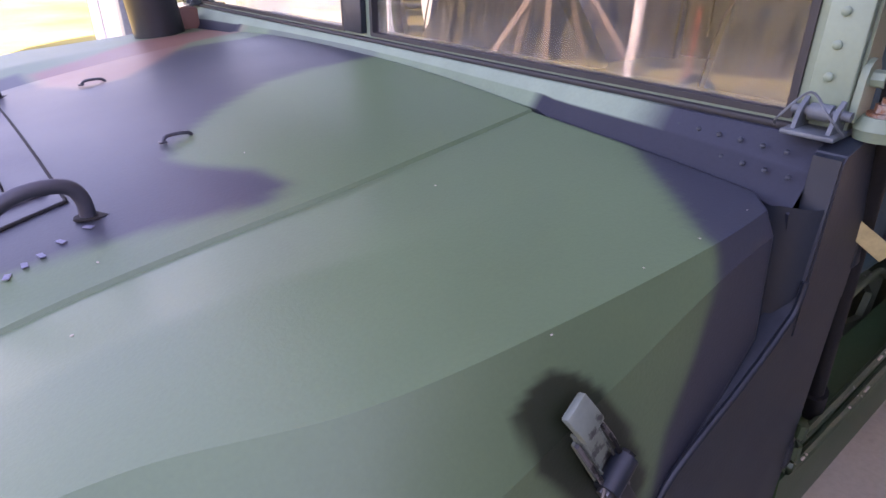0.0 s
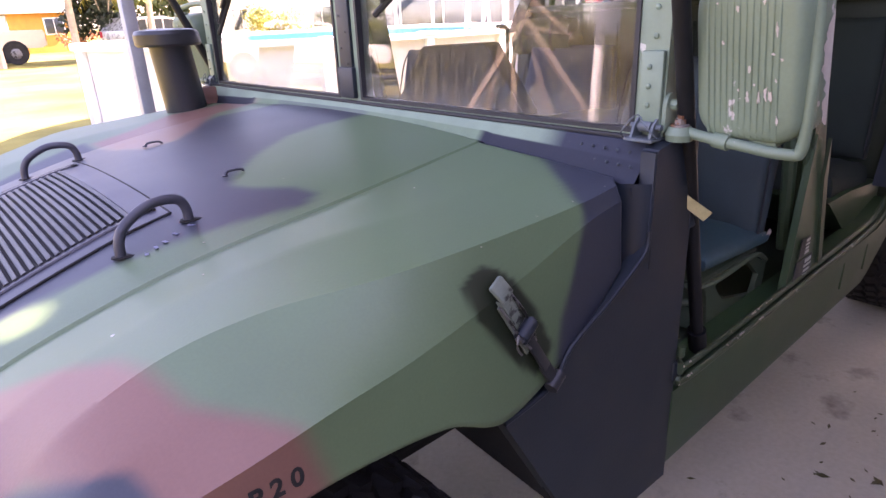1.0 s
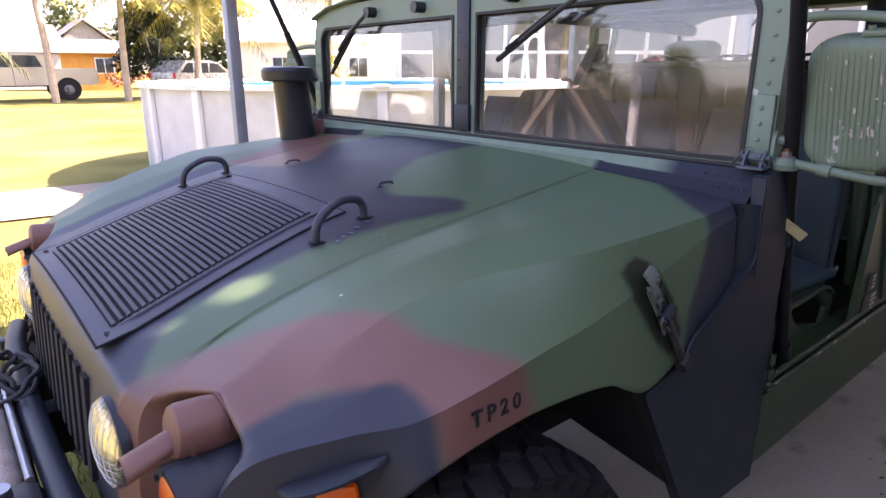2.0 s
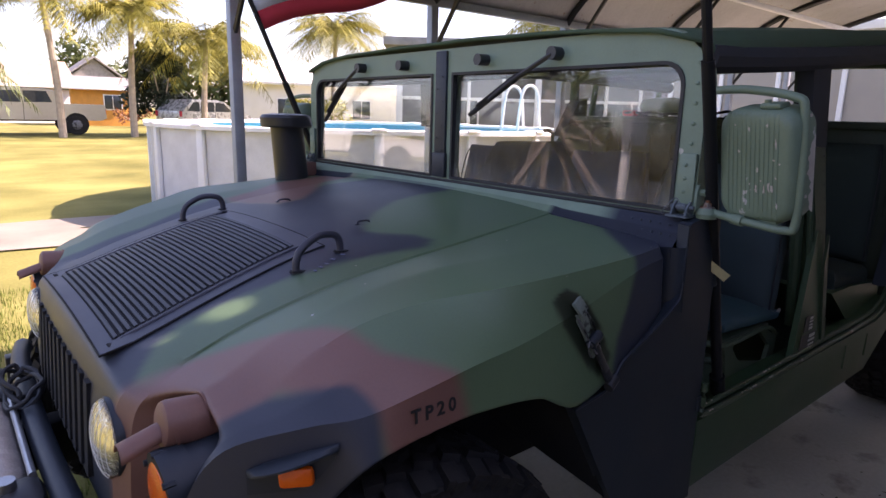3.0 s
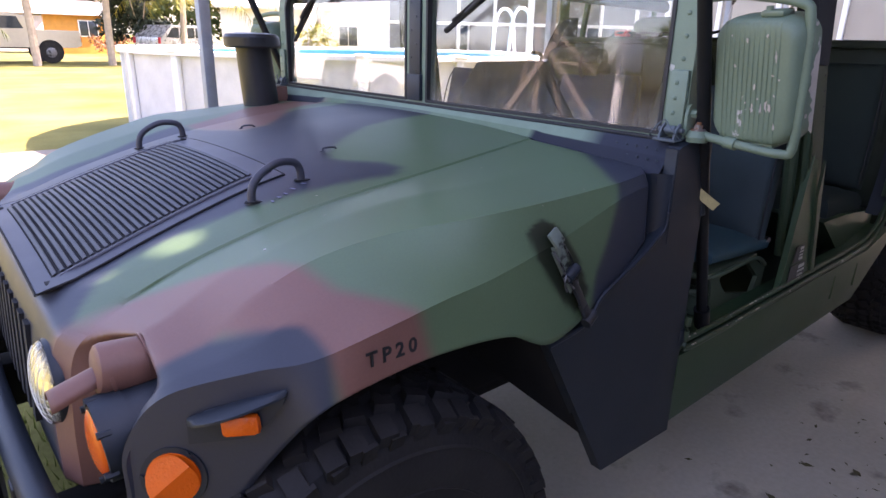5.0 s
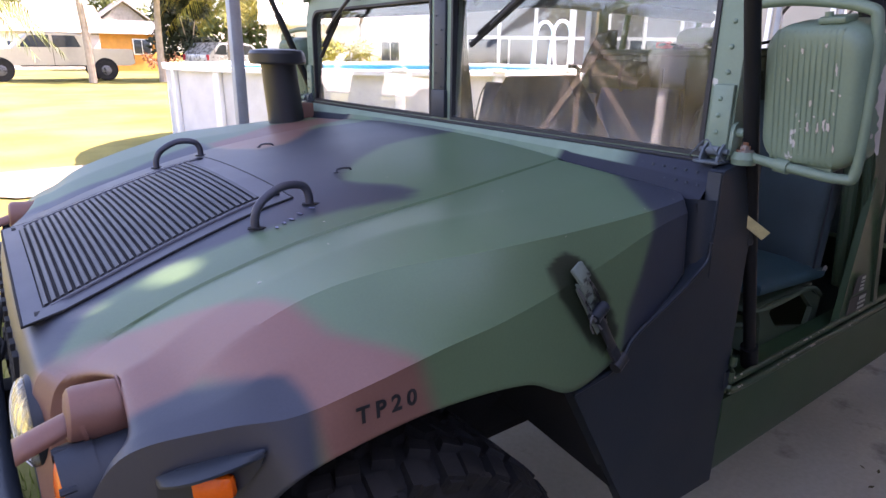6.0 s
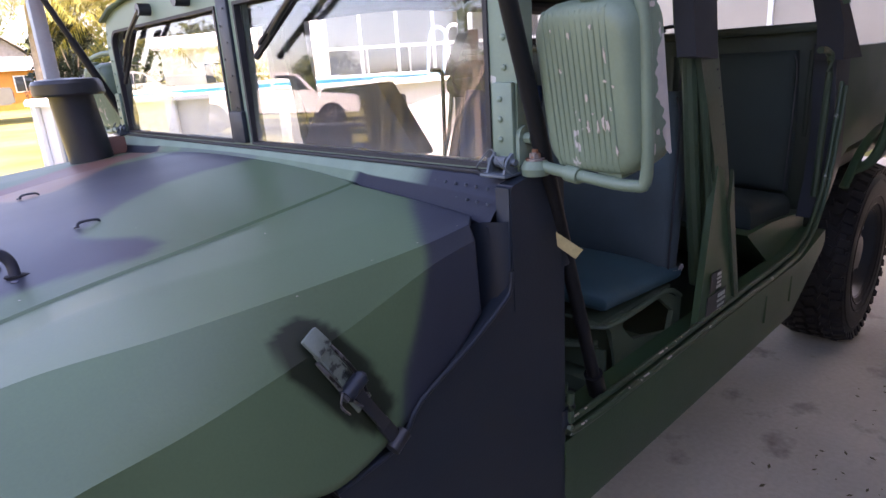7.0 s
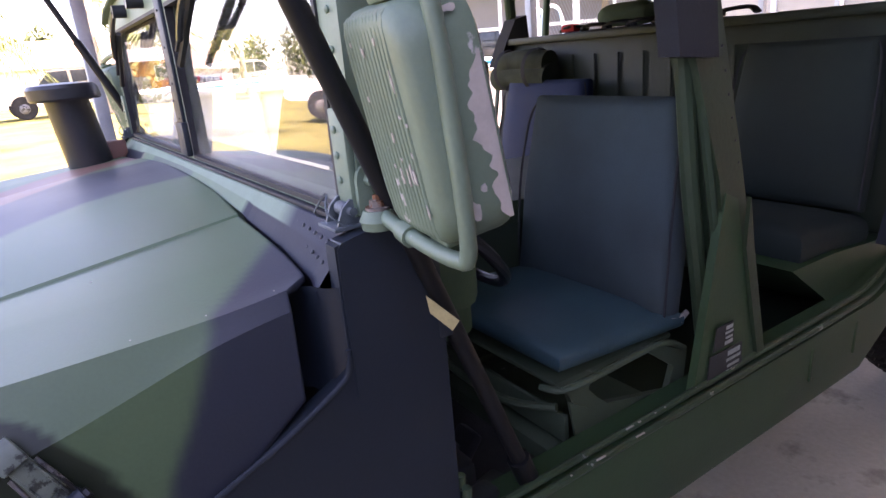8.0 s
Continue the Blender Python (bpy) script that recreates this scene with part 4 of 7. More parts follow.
    for dx, dz, w, h in ((-0.004, -0.092, 0.018, 0.026), (0.012, -0.070, 0.010, 0.012), (0.016, 0.112, 0.022, 0.010), (0.0, 0.05, 0.006, 0.008)):
        bm = bmesh.new()
        pts = []
        for k in range(11):
            t, g = 2 * math.pi * k / 11, 0.55 + 0.45 * rng.random()
            pts.append((dx + w / 2 * g * math.cos(t), sy * 0.0958, dz + h / 2 * g * math.sin(t)))
        plate(bm, pts, (0, sy * 0.0012, 0))
        part("paint_chip", bm, M["bare_grey"], head)
    bm = bmesh.new()
    plate(bm, [(0.046, p * 0.9, q * 0.92) for p, q in out], (0.003, 0, 0))
    part("mirror_glass", bm, M["reflector"], head)
    for z in (-0.138, 0.142):
        bm = bmesh.new()
        rod(bm, (-0.02, sy * 0.02, z - 0.010), (-0.02, sy * 0.02, z + 0.010), 0.007)
        box(bm, (-0.01, sy * 0.03, z + (0.006 if z < 0 else -0.004)), (0.04, 0.05, 0.012), 0.004)
        part("mirror_clamp", bm, M["mirror_green"], head)
    return a


mirror(-1)
mirror(1)


def flag_rod(sy, flag):
    low, top = Vector((1.205, sy * 1.027, 0.765)), Vector((0.236, sy * 1.182, 3.10))
    joint = low.lerp(top, 0.41)
    bm = bmesh.new()
    rod(bm, low, joint, 0.0150, 0.0155, seg=14)
    r = part("flag_rod", bm, M["rod_black"], truck, "black two-piece flag rod leaning forward")
    bm = bmesh.new()
    rod(bm, joint - (joint - low).normalized() * 0.03, top, 0.0115, seg=10)
    part("upper_rod", bm, M["rod_black"], r)
    bm = bmesh.new()
    rod(bm, low.lerp(top, 0.005), low.lerp(top, 0.03), 0.022, seg=12)
    part("rod_socket", bm, M["rod_black"], r)
    return r, low, top


flag_rod(-1, False)
rod_r, _lo, _to = flag_rod(1, True)


def flag():
    """Striped flag hanging in folds from the far rod."""
    d = (_to - _lo).normalized()
    foot = _lo.lerp(_to, 0.511)
    n = 13
    hoist = 1.10
    fly = Vector((0.86, 0.20, 0.30)).normalized()
    for i in range(n):
        bm = bmesh.new()
        grid = []
        for k in range(2):
            s = (i + k) / n
            row = []
            for j in range(17):
                u = j / 16
                fold = 0.045 * math.sin(u * 9 + s * 2.0) * (0.3 + u)
                row.append(foot + d * hoist * s + fly * 1.6 * u + Vector((fold * 0.3, fold, -0.10 * u * u + 0.02 * math.sin(u * 11 + s))))
            grid.append(row)
        sheet(bm, grid)
        p = part("flag_stripe", bm, M["flag_red"] if i % 2 == 0 else M["flag_white"], rod_r, "red stripe of a cloth flag" if i % 2 == 0 else "white stripe of a cloth flag")
        s = p.modifiers.new("thickness", "SOLIDIFY")
        s.thickness = 0.0015


flag()


def snorkel():
    bm = bmesh.new()
    rings = []
    for z, r in ((1.22, 0.080), (1.26, 0.078), (1.50, 0.074), (1.53, 0.076)):
        rings.append((z, r))
    lean = lambda z: (0.743 - 0.125 * (z - 1.257), 0.905 - 0.085 * (z - 1.257))
    prev = None
    for z, r in rings:
        c = lean(z)
        ring = [bm.verts.new((c[0] + r * math.cos(a * 0.2618), c[1] + r * math.sin(a * 0.2618), z)) for a in range(24)]
        if prev:
            for k in range(24):
                bm.faces.new((prev[k], prev[(k + 1) % 24], ring[(k + 1) % 24], ring[k]))
        prev = ring
    bm.faces.new(prev)
    s = part("air_intake", bm, M["black_metal"], truck, "dark grey air intake stack with a flat cap")
    bm = bmesh.new()
    prev = None
    for z, r in ((1.515, 0.085), (1.512, 0.112), (1.520, 0.118), (1.555, 0.116), (1.568, 0.106), (1.574, 0.06), (1.575, 0.0)):
        c = lean(z)
        ring = [bm.verts.new((c[0] + max(r, 0.001) * math.cos(a * 0.2618), c[1] + max(r, 0.001) * math.sin(a * 0.2618), z)) for a in range(24)]
        if prev:
            for k in range(24):
                bm.faces.new((prev[k], prev[(k + 1) % 24], ring[(k + 1) % 24], ring[k]))
        prev = ring
    bm.faces.new(prev)
    part("intake_cap", bm, M["black_metal"], s, "flat round rain cap")
    bm = bmesh.new()
    box(bm, (0.83, 0.93, 1.31), (0.09, 0.05, 0.07), 0.006)
    part("intake_bracket", bm, M["brown"], s)


snorkel()


# ---- wheels ----
def revolve(bm, prof, n, m=None):
    """Turn a profile of (along the axle y, radius) about the y axis."""
    rings = []
    for k in range(n):
        a = 2 * math.pi * k / n
        rings.append([bm.verts.new((r * math.cos(a), y, r * math.sin(a))) for y, r in prof])
    for k in range(n):
        u, v = rings[k], rings[(k + 1) % n]
        for i in range(len(prof) - 1):
            bm.faces.new((u[i], u[i + 1], v[i + 1], v[i]))


def wheel_meshes():
    R = 0.468
    bm = bmesh.new()
    revolve(bm, [(-0.13, 0.225), (-0.150, 0.27), (-0.158, 0.34), (-0.150, 0.40), (-0.135, 0.435), (-0.10, R - 0.016), (0.10, R - 0.016), (0.135, 0.435), (0.150, 0.40), (0.158, 0.34), (0.150, 0.27), (0.13, 0.225)], 64)
    # raised moulded rings on the sidewall
    for rr in (0.385, 0.300, 0.262):
        for sy in (-1, 1):
            y = 0.1545 if rr > 0.29 else 0.149
            revolve(bm, [(sy * (y - 0.004), rr - 0.005), (sy * (y + 0.002), rr), (sy * (y - 0.004), rr + 0.005)], 64)
    tyre = finish("tyre", bm, M["tyre"], angle=30)
    # chunky blocks round the carcass
    bm = bmesh.new()
    N = 46
    for k in range(N):
        for yy, w, dx, turn in ((-0.128, 0.052, 0.0, -8), (-0.082, 0.036, 0.5, -24), (-0.028, 0.046, 0.1, 20), (0.028, 0.046, 0.6, 20), (0.082, 0.036, 0.0, -24), (0.128, 0.052, 0.5, -8)):
            a = 360 * (k + dx + 0.12 * (k % 3)) / N
            drop = 0.014 if abs(yy) > 0.1 else 0.0
            m = pose(0, 0, 0, 0, a, 0) @ Matrix.Translation((0, yy, R - 0.011 - drop)) @ pose(0, 0, 0, math.copysign(20, -yy) if abs(yy) > 0.1 else 0, 0, turn)
            r = bmesh.ops.create_cube(bm, size=1.0)
            bmesh.ops.scale(bm, vec=(0.041, w, 0.026), verts=r["verts"])
            for v in r["verts"]:
                if v.co.z > 0:
                    v.co.x *= 0.88
                    v.co.y *= 0.92
            bmesh.ops.transform(bm, matrix=m, verts=r["verts"])
        for sy in (-1, 1):
            m = pose(0, 0, 0, 0, 360 * (k + 0.25) / N, 0) @ Matrix.Translation((0, sy * 0.147, 0.424)) @ pose(0, 0, 0, -sy * 20, 0, 0)
            r = bmesh.ops.create_cube(bm, size=1.0)
            bmesh.ops.scale(bm, vec=(0.030, 0.010, 0.030 + 0.018 * (k % 2)), verts=r["verts"])
            bmesh.ops.transform(bm, matrix=m, verts=r["verts"])
    tread = finish("tread", bm, M["tyre"], angle=30)
    bm = bmesh.new()
    revolve(bm, [(-0.135, 0.232), (-0.12, 0.222), (-0.10, 0.205), (-0.075, 0.19), (-0.07, 0.12), (-0.11, 0.085), (-0.115, 0.0001)], 40)
    for k in range(8):
        a = k * math.pi / 4
        rod(bm, (0.15 * math.cos(a), -0.075, 0.15 * math.sin(a)), (0.15 * math.cos(a), -0.095, 0.15 * math.sin(a)), 0.012, seg=6)
    rim = finish("rim", bm, M["navy"])
    return tyre, tread, rim


TYRE, TREAD, RIM = wheel_meshes()
for _x in (0.05, 3.68):
    for _s in (-1, 1):
        hub = new("wheel")
        hub.parent = truck
        hub.matrix_basis = pose(_x, _s * 0.905, 0.468, 0, 0, 0 if _s < 0 else 180)
        tagged(hub, "wide off-road wheel with chunky tread")
        again("tyre", TYRE, hub)
        tagged(again("tread", TREAD, hub), "black rubber tread blocks", kind="stuff")
        again("rim", RIM, hub)


# ---- lamps, grille, bumper, winch ----
def front_end():
    for sy in (-1, 1):
        hx, hy, hz = -0.363, sy * 0.505, 0.912
        bm = bmesh.new()
        r = bmesh.ops.create_uvsphere(bm, u_segments=24, v_segments=12, radius=0.085)
        bmesh.ops.scale(bm, vec=(0.36, 1, 1), verts=r["verts"])
        bmesh.ops.delete(bm, geom=[v for v in bm.verts if v.co.x > 0.001], context="VERTS")
        bmesh.ops.translate(bm, vec=(hx - 0.006, hy, hz), verts=bm.verts)
        lens = part("headlight", bm, M["lamp_glass"], truck, "round clear headlight")
        # silvered cap bulging forward, shaped to mirror the sunlit lawn and brighten the lamp
        bm = bmesh.new()
        revolve(bm, [(-0.029, 0.002), (-0.026, 0.030), (-0.020, 0.055), (-0.011, 0.073), (-0.002, 0.083)], 28)
        bmesh.ops.transform(bm, matrix=Matrix.Translation((hx, hy, hz)) @ pose(0, 0, 0, 0, 0, -90), verts=bm.verts)
        part("lamp_mirror_cap", bm, M["lamp_mirror_cap"], lens)
        for k in range(9):
            bm = bmesh.new()
            e = 0.017 * (k - 4)
            w = math.sqrt(0.078 ** 2 - e ** 2)
            bulge = lambda a, b: hx - 0.0065 - 0.030 * math.sqrt(max(0.0, 1 - (a * a + b * b) / 0.085 ** 2))
            tube(bm, [(bulge(e, -w + 2 * w * j / 10), hy + e, hz - w + 2 * w * j / 10) for j in range(11)], 0.0007, 4, up=(0, 1, 0))
            part("lens_flute", bm, M["lamp_flute"], lens)
            if e < 0.01:
                bm = bmesh.new()
                tube(bm, [(bulge(-w + 2 * w * j / 10, e), hy - w + 2 * w * j / 10, hz + e) for j in range(11)], 0.0007, 4)
                part("lens_flute", bm, M["lamp_flute"], lens)
        bm = bmesh.new()
        revolve(bm, [(-0.003, 0.0835), (-0.005, 0.085), (-0.002, 0.0868), (0.012, 0.0868)], 32)
        bmesh.ops.transform(bm, matrix=Matrix.Translation((hx, hy, hz)) @ pose(0, 0, 0, 0, 0, -90), verts=bm.verts)
        part("lamp_ring", bm, M["navy"], lens)
        # blackout lamp with a long visor, above the round amber lamp
        bm = bmesh.new()
        a, b = Vector((-0.200, sy * 0.744, 1.030)), Vector((-0.270, sy * 0.741, 1.022))
        revolve(bm, [(0.086, 0.002), (0.084, 0.020), (0.078, 0.032), (0.066, 0.040), (0.048, 0.044), (0.0, 0.046), (-0.044, 0.044), (-0.052, 0.041), (-0.056, 0.034), (-0.057, 0.002)], 28)
        bmesh.ops.transform(bm, matrix=Matrix.Translation(b) @ pose(0, 0, 0, 0, 0, -90) @ pose(0, 0, 0, -7, 0, 0), verts=bm.verts)
        bo = part("blackout_lamp", bm, M["brown"], truck, "brown visored blackout driving lamp")
        bm = bmesh.new()
        rod(bm, b + Vector((0.022, 0, 0.003)), b + Vector((0.019, 0, 0.003)), 0.0462, seg=28)
        rod(bm, b + Vector((-0.034, 0, -0.004)), b + Vector((-0.040, 0, -0.005)), 0.0458, seg=28)
        rod(bm, b + Vector((0.050, sy * 0.040, -0.022)), b + Vector((-0.006, sy * 0.046, -0.030)), 0.0065, seg=8)
        rod(bm, b + Vector((-0.036, sy * 0.034, -0.034)), b + Vector((-0.036, sy * 0.046, -0.048)), 0.005, seg=8)
        rod(bm, a + Vector((-0.012, sy * 0.006, 0.026)), a + Vector((0.05, sy * 0.02, 0.060)), 0.010, seg=8)
        part("lamp_band", bm, M["brown"], bo)
        bm = bmesh.new()
        rows = []
        for k in range(7):
            x = -0.300 - 0.016 * k
            w = 0.026 + 0.001 * k
            z = 1.040 - 0.005 * k
            rows.append([(x, sy * 0.738 + w * math.sin(t), z - 0.030 * (1 - math.cos(t))) for t in (-1.35, -0.9, -0.45, 0, 0.45, 0.9, 1.35)])
        sheet(bm, rows)
        v = part("lamp_visor", bm, M["brown"], bo)
        th = v.modifiers.new("thickness", "SOLIDIFY")
        th.thickness = 0.004
        bm = bmesh.new()
        rod(bm, (-0.170, sy * 0.798, 0.946), (-0.300, sy * 0.790, 0.930), 0.066, 0.069, seg=28)
        rod(bm, (-0.294, sy * 0.787, 0.930), (-0.344, sy * 0.787, 0.926), 0.074, 0.072, seg=24)
        for k in range(6):
            a = k * 1.0472 + 0.4
            rod(bm, (-0.331, sy * 0.787 + 0.070 * math.cos(a), 0.926 + 0.070 * math.sin(a)), (-0.352, sy * 0.787 + 0.070 * math.cos(a), 0.926 + 0.070 * math.sin(a)), 0.0062, seg=6)
        tl = part("turn_lamp", bm, M["navy"], truck, "black turn lamp with a domed amber lens")
        bm = bmesh.new()
        r = bmesh.ops.create_uvsphere(bm, u_segments=24, v_segments=12, radius=0.058)
        bmesh.ops.scale(bm, vec=(0.26, 1, 1), verts=r["verts"])
        bmesh.ops.translate(bm, vec=(-0.343, sy * 0.787, 0.926), verts=bm.verts)
        part("amber_lens", bm, M["amber"], tl)
        # flush amber reflector on the fender and the side marker
        fn = Vector((-0.62, sy * 0.77, 0.12)).normalized()
        u = Vector((0.77, sy * 0.62, 0.10)).normalized()
        up = u.cross(fn) * (1 if u.cross(fn).z > 0 else -1)
        c = Vector((-0.266, sy * 0.917, 0.900))
        bm = bmesh.new()
        rod(bm, c - fn * 0.02, c + fn * 0.006, 0.054, 0.052, seg=28)
        for k in range(3):
            q = c + (u * math.cos(k * 2.09 + 0.9) + up * math.sin(k * 2.09 + 0.9)) * 0.0485
            rod(bm, q, q + fn * 0.010, 0.0035, seg=6)
        rr = part("reflector_base", bm, M["navy"], truck)
        bm = bmesh.new()
        rod(bm, c + fn * 0.002, c + fn * 0.008, 0.0435, 0.0425, seg=32)
        ridge = (u * 0.80 + up * 0.60).normalized()
        across = ridge.cross(fn)
        face = []
        for j in range(9):
            e = -1 + j / 4
            w = math.sqrt(max(0.0, 1 - e * e))
            face.append([c + across * (0.042 * e) + ridge * (0.042 * w * (i / 4 - 1)) + fn * (0.008 + 0.013 * (1 - abs(e)) * (0.35 + 0.65 * w)) for i in range(9)])
        sheet(bm, face)
        part("reflector_lens", bm, M["amber"], rr, "round amber reflector")
        # marker: a pointed visor over a small lens in a shallow pocket
        c = Vector((-0.186, sy * 0.977, 0.998))
        bm = bmesh.new()
        at = lambda x, y, z: c + u * x + up * z + fn * y
        plate(bm, [at(x, -0.012, z) for x, z in ((-0.074, -0.030), (-0.072, 0.004), (-0.04, 0.022), (0.02, 0.034), (0.085, 0.040), (0.078, 0.022), (0.05, -0.008), (0.01, -0.028))], fn * 0.016)
        sm = part("side_marker", bm, M["navy"], truck)
        bm = bmesh.new()
        rows = []
        for k in range(13):
            t = k / 12
            x = -0.072 + 0.157 * t
            z = 0.006 + 0.034 * t ** 0.8
            p = 0.036 * math.sin(math.pi * t ** 0.8) ** 0.8 if 0 < k < 12 else 0.001
            rows.append([at(x, 0.002, z + 0.006), at(x, 0.002 + p * 0.6, z + 0.004), at(x, 0.002 + p, z - 0.002), at(x, 0.002 + p, z - 0.006), at(x, 0.002, z - 0.004)])
        sheet(bm, rows)
        part("marker_visor", bm, M["navy"], sm)
        bm = bmesh.new()
        box(bm, at(0.012, 0.010, -0.002), (0.060, 0.020, 0.034), 0.009, Matrix((u, fn, up)).transposed().to_4x4())
        part("marker_lens", bm, M["amber"], sm, "amber side marker lens")
    # near-black strips on the nose paint the shaded grille slots; nothing is cut
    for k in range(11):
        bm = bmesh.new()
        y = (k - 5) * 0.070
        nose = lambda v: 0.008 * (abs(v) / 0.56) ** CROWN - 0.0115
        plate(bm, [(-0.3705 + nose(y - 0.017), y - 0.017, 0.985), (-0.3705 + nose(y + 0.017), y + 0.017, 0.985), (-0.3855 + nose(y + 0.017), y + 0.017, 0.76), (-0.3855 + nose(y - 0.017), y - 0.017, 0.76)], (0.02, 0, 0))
        part("grille_slot_shade", bm, M["near_black"], hood)
    bm = bmesh.new()
    box(bm, (-0.53, 0, 0.50), (0.12, 1.75, 0.16), 0.02)
    b = part("front_bumper", bm, M["black_metal"], truck, "black steel front bumper")
    for y in (-0.62, 0.62):
        bm = bmesh.new()
        box(bm, (-0.595, y, 0.56), (0.05, 0.06, 0.12), 0.012)
        rod(bm, (-0.61, y - 0.05, 0.60), (-0.61, y + 0.05, 0.60), 0.02)
        part("tow_shackle", bm, M["black_metal"], b)
    bm = bmesh.new()
    tube(bm, smooth_line([(-0.400, -0.84, 0.70), (-0.432, -0.55, 0.725), (-0.446, 0.0, 0.73), (-0.432, 0.55, 0.725), (-0.400, 0.84, 0.70)], 6), 0.029, 14)
    part("brush_bar", bm, M["navy"], b, "black tubular brush bar")
    bm = bmesh.new()
    crng = random.Random(3)
    for k in range(4):
        c = Vector((-0.458, 0.20 + 0.02 * k, 0.775))
        ring = [c + Vector((0.045 * math.sin(a) + 0.01 * crng.uniform(-1, 1), 0.085 * math.cos(a) + 0.01 * crng.uniform(-1, 1), 0.035 * math.sin(a + k) + 0.008 * crng.uniform(-1, 1))) for a in [0.5236 * i for i in range(12)]]
        tube(bm, smooth_line(ring + ring[:1], 4), 0.007, 7, caps=False)
    part("cable_coil", bm, M["rubber"], b, "black cable coiled over the brush bar")
    bm = bmesh.new()
    for y in (-0.31, 0.31):
        box(bm, (-0.555, y, 0.665), (0.17, 0.13, 0.18), 0.03)
        rod(bm, (-0.555, y * 1.20, 0.665), (-0.555, y * 1.32, 0.665), 0.070, 0.064, seg=24)
        for k in range(6):
            a = k * 1.0472
            rod(bm, (-0.555 + 0.056 * math.cos(a), y * 1.32, 0.665 + 0.056 * math.sin(a)), (-0.555 + 0.056 * math.cos(a), y * 1.345, 0.665 + 0.056 * math.sin(a)), 0.007, seg=6)
    w = part("winch", bm, M["black_metal"], truck, "black electric winch on the bumper")
    bm = bmesh.new()
    for k in range(19):
        revolve(bm, [(-0.225 + 0.025 * k - 0.0124, 0.072), (-0.225 + 0.025 * k, 0.084), (-0.225 + 0.025 * k + 0.0124, 0.072)], 24)
    bmesh.ops.translate(bm, vec=(-0.555, 0, 0.675), verts=bm.verts)
    part("winch_cable", bm, M["cable"], w, "wound steel winch cable")
    bm = bmesh.new()
    for x in (-0.490, -0.62):
        rod(bm, (x, -0.26, 0.748), (x, 0.26, 0.748), 0.009, seg=10)
    part("tie_rod", bm, M["steel"], w, "bright steel tie rod")
    bm = bmesh.new()
    rod(bm, (-0.545, -0.30, 0.752), (-0.545, -0.30, 0.776), 0.024, 0.022, seg=18)
    part("clutch_knob", bm, M["steel"], w, "bright steel clutch knob")
    bm = bmesh.new()
    for y in (-0.70, -0.50, 0.50, 0.70):
        box(bm, (-0.452, y, 0.625), (0.030, 0.05, 0.19), 0.006)
    part("bar_bracket", bm, M["black_metal"], b)


front_end()


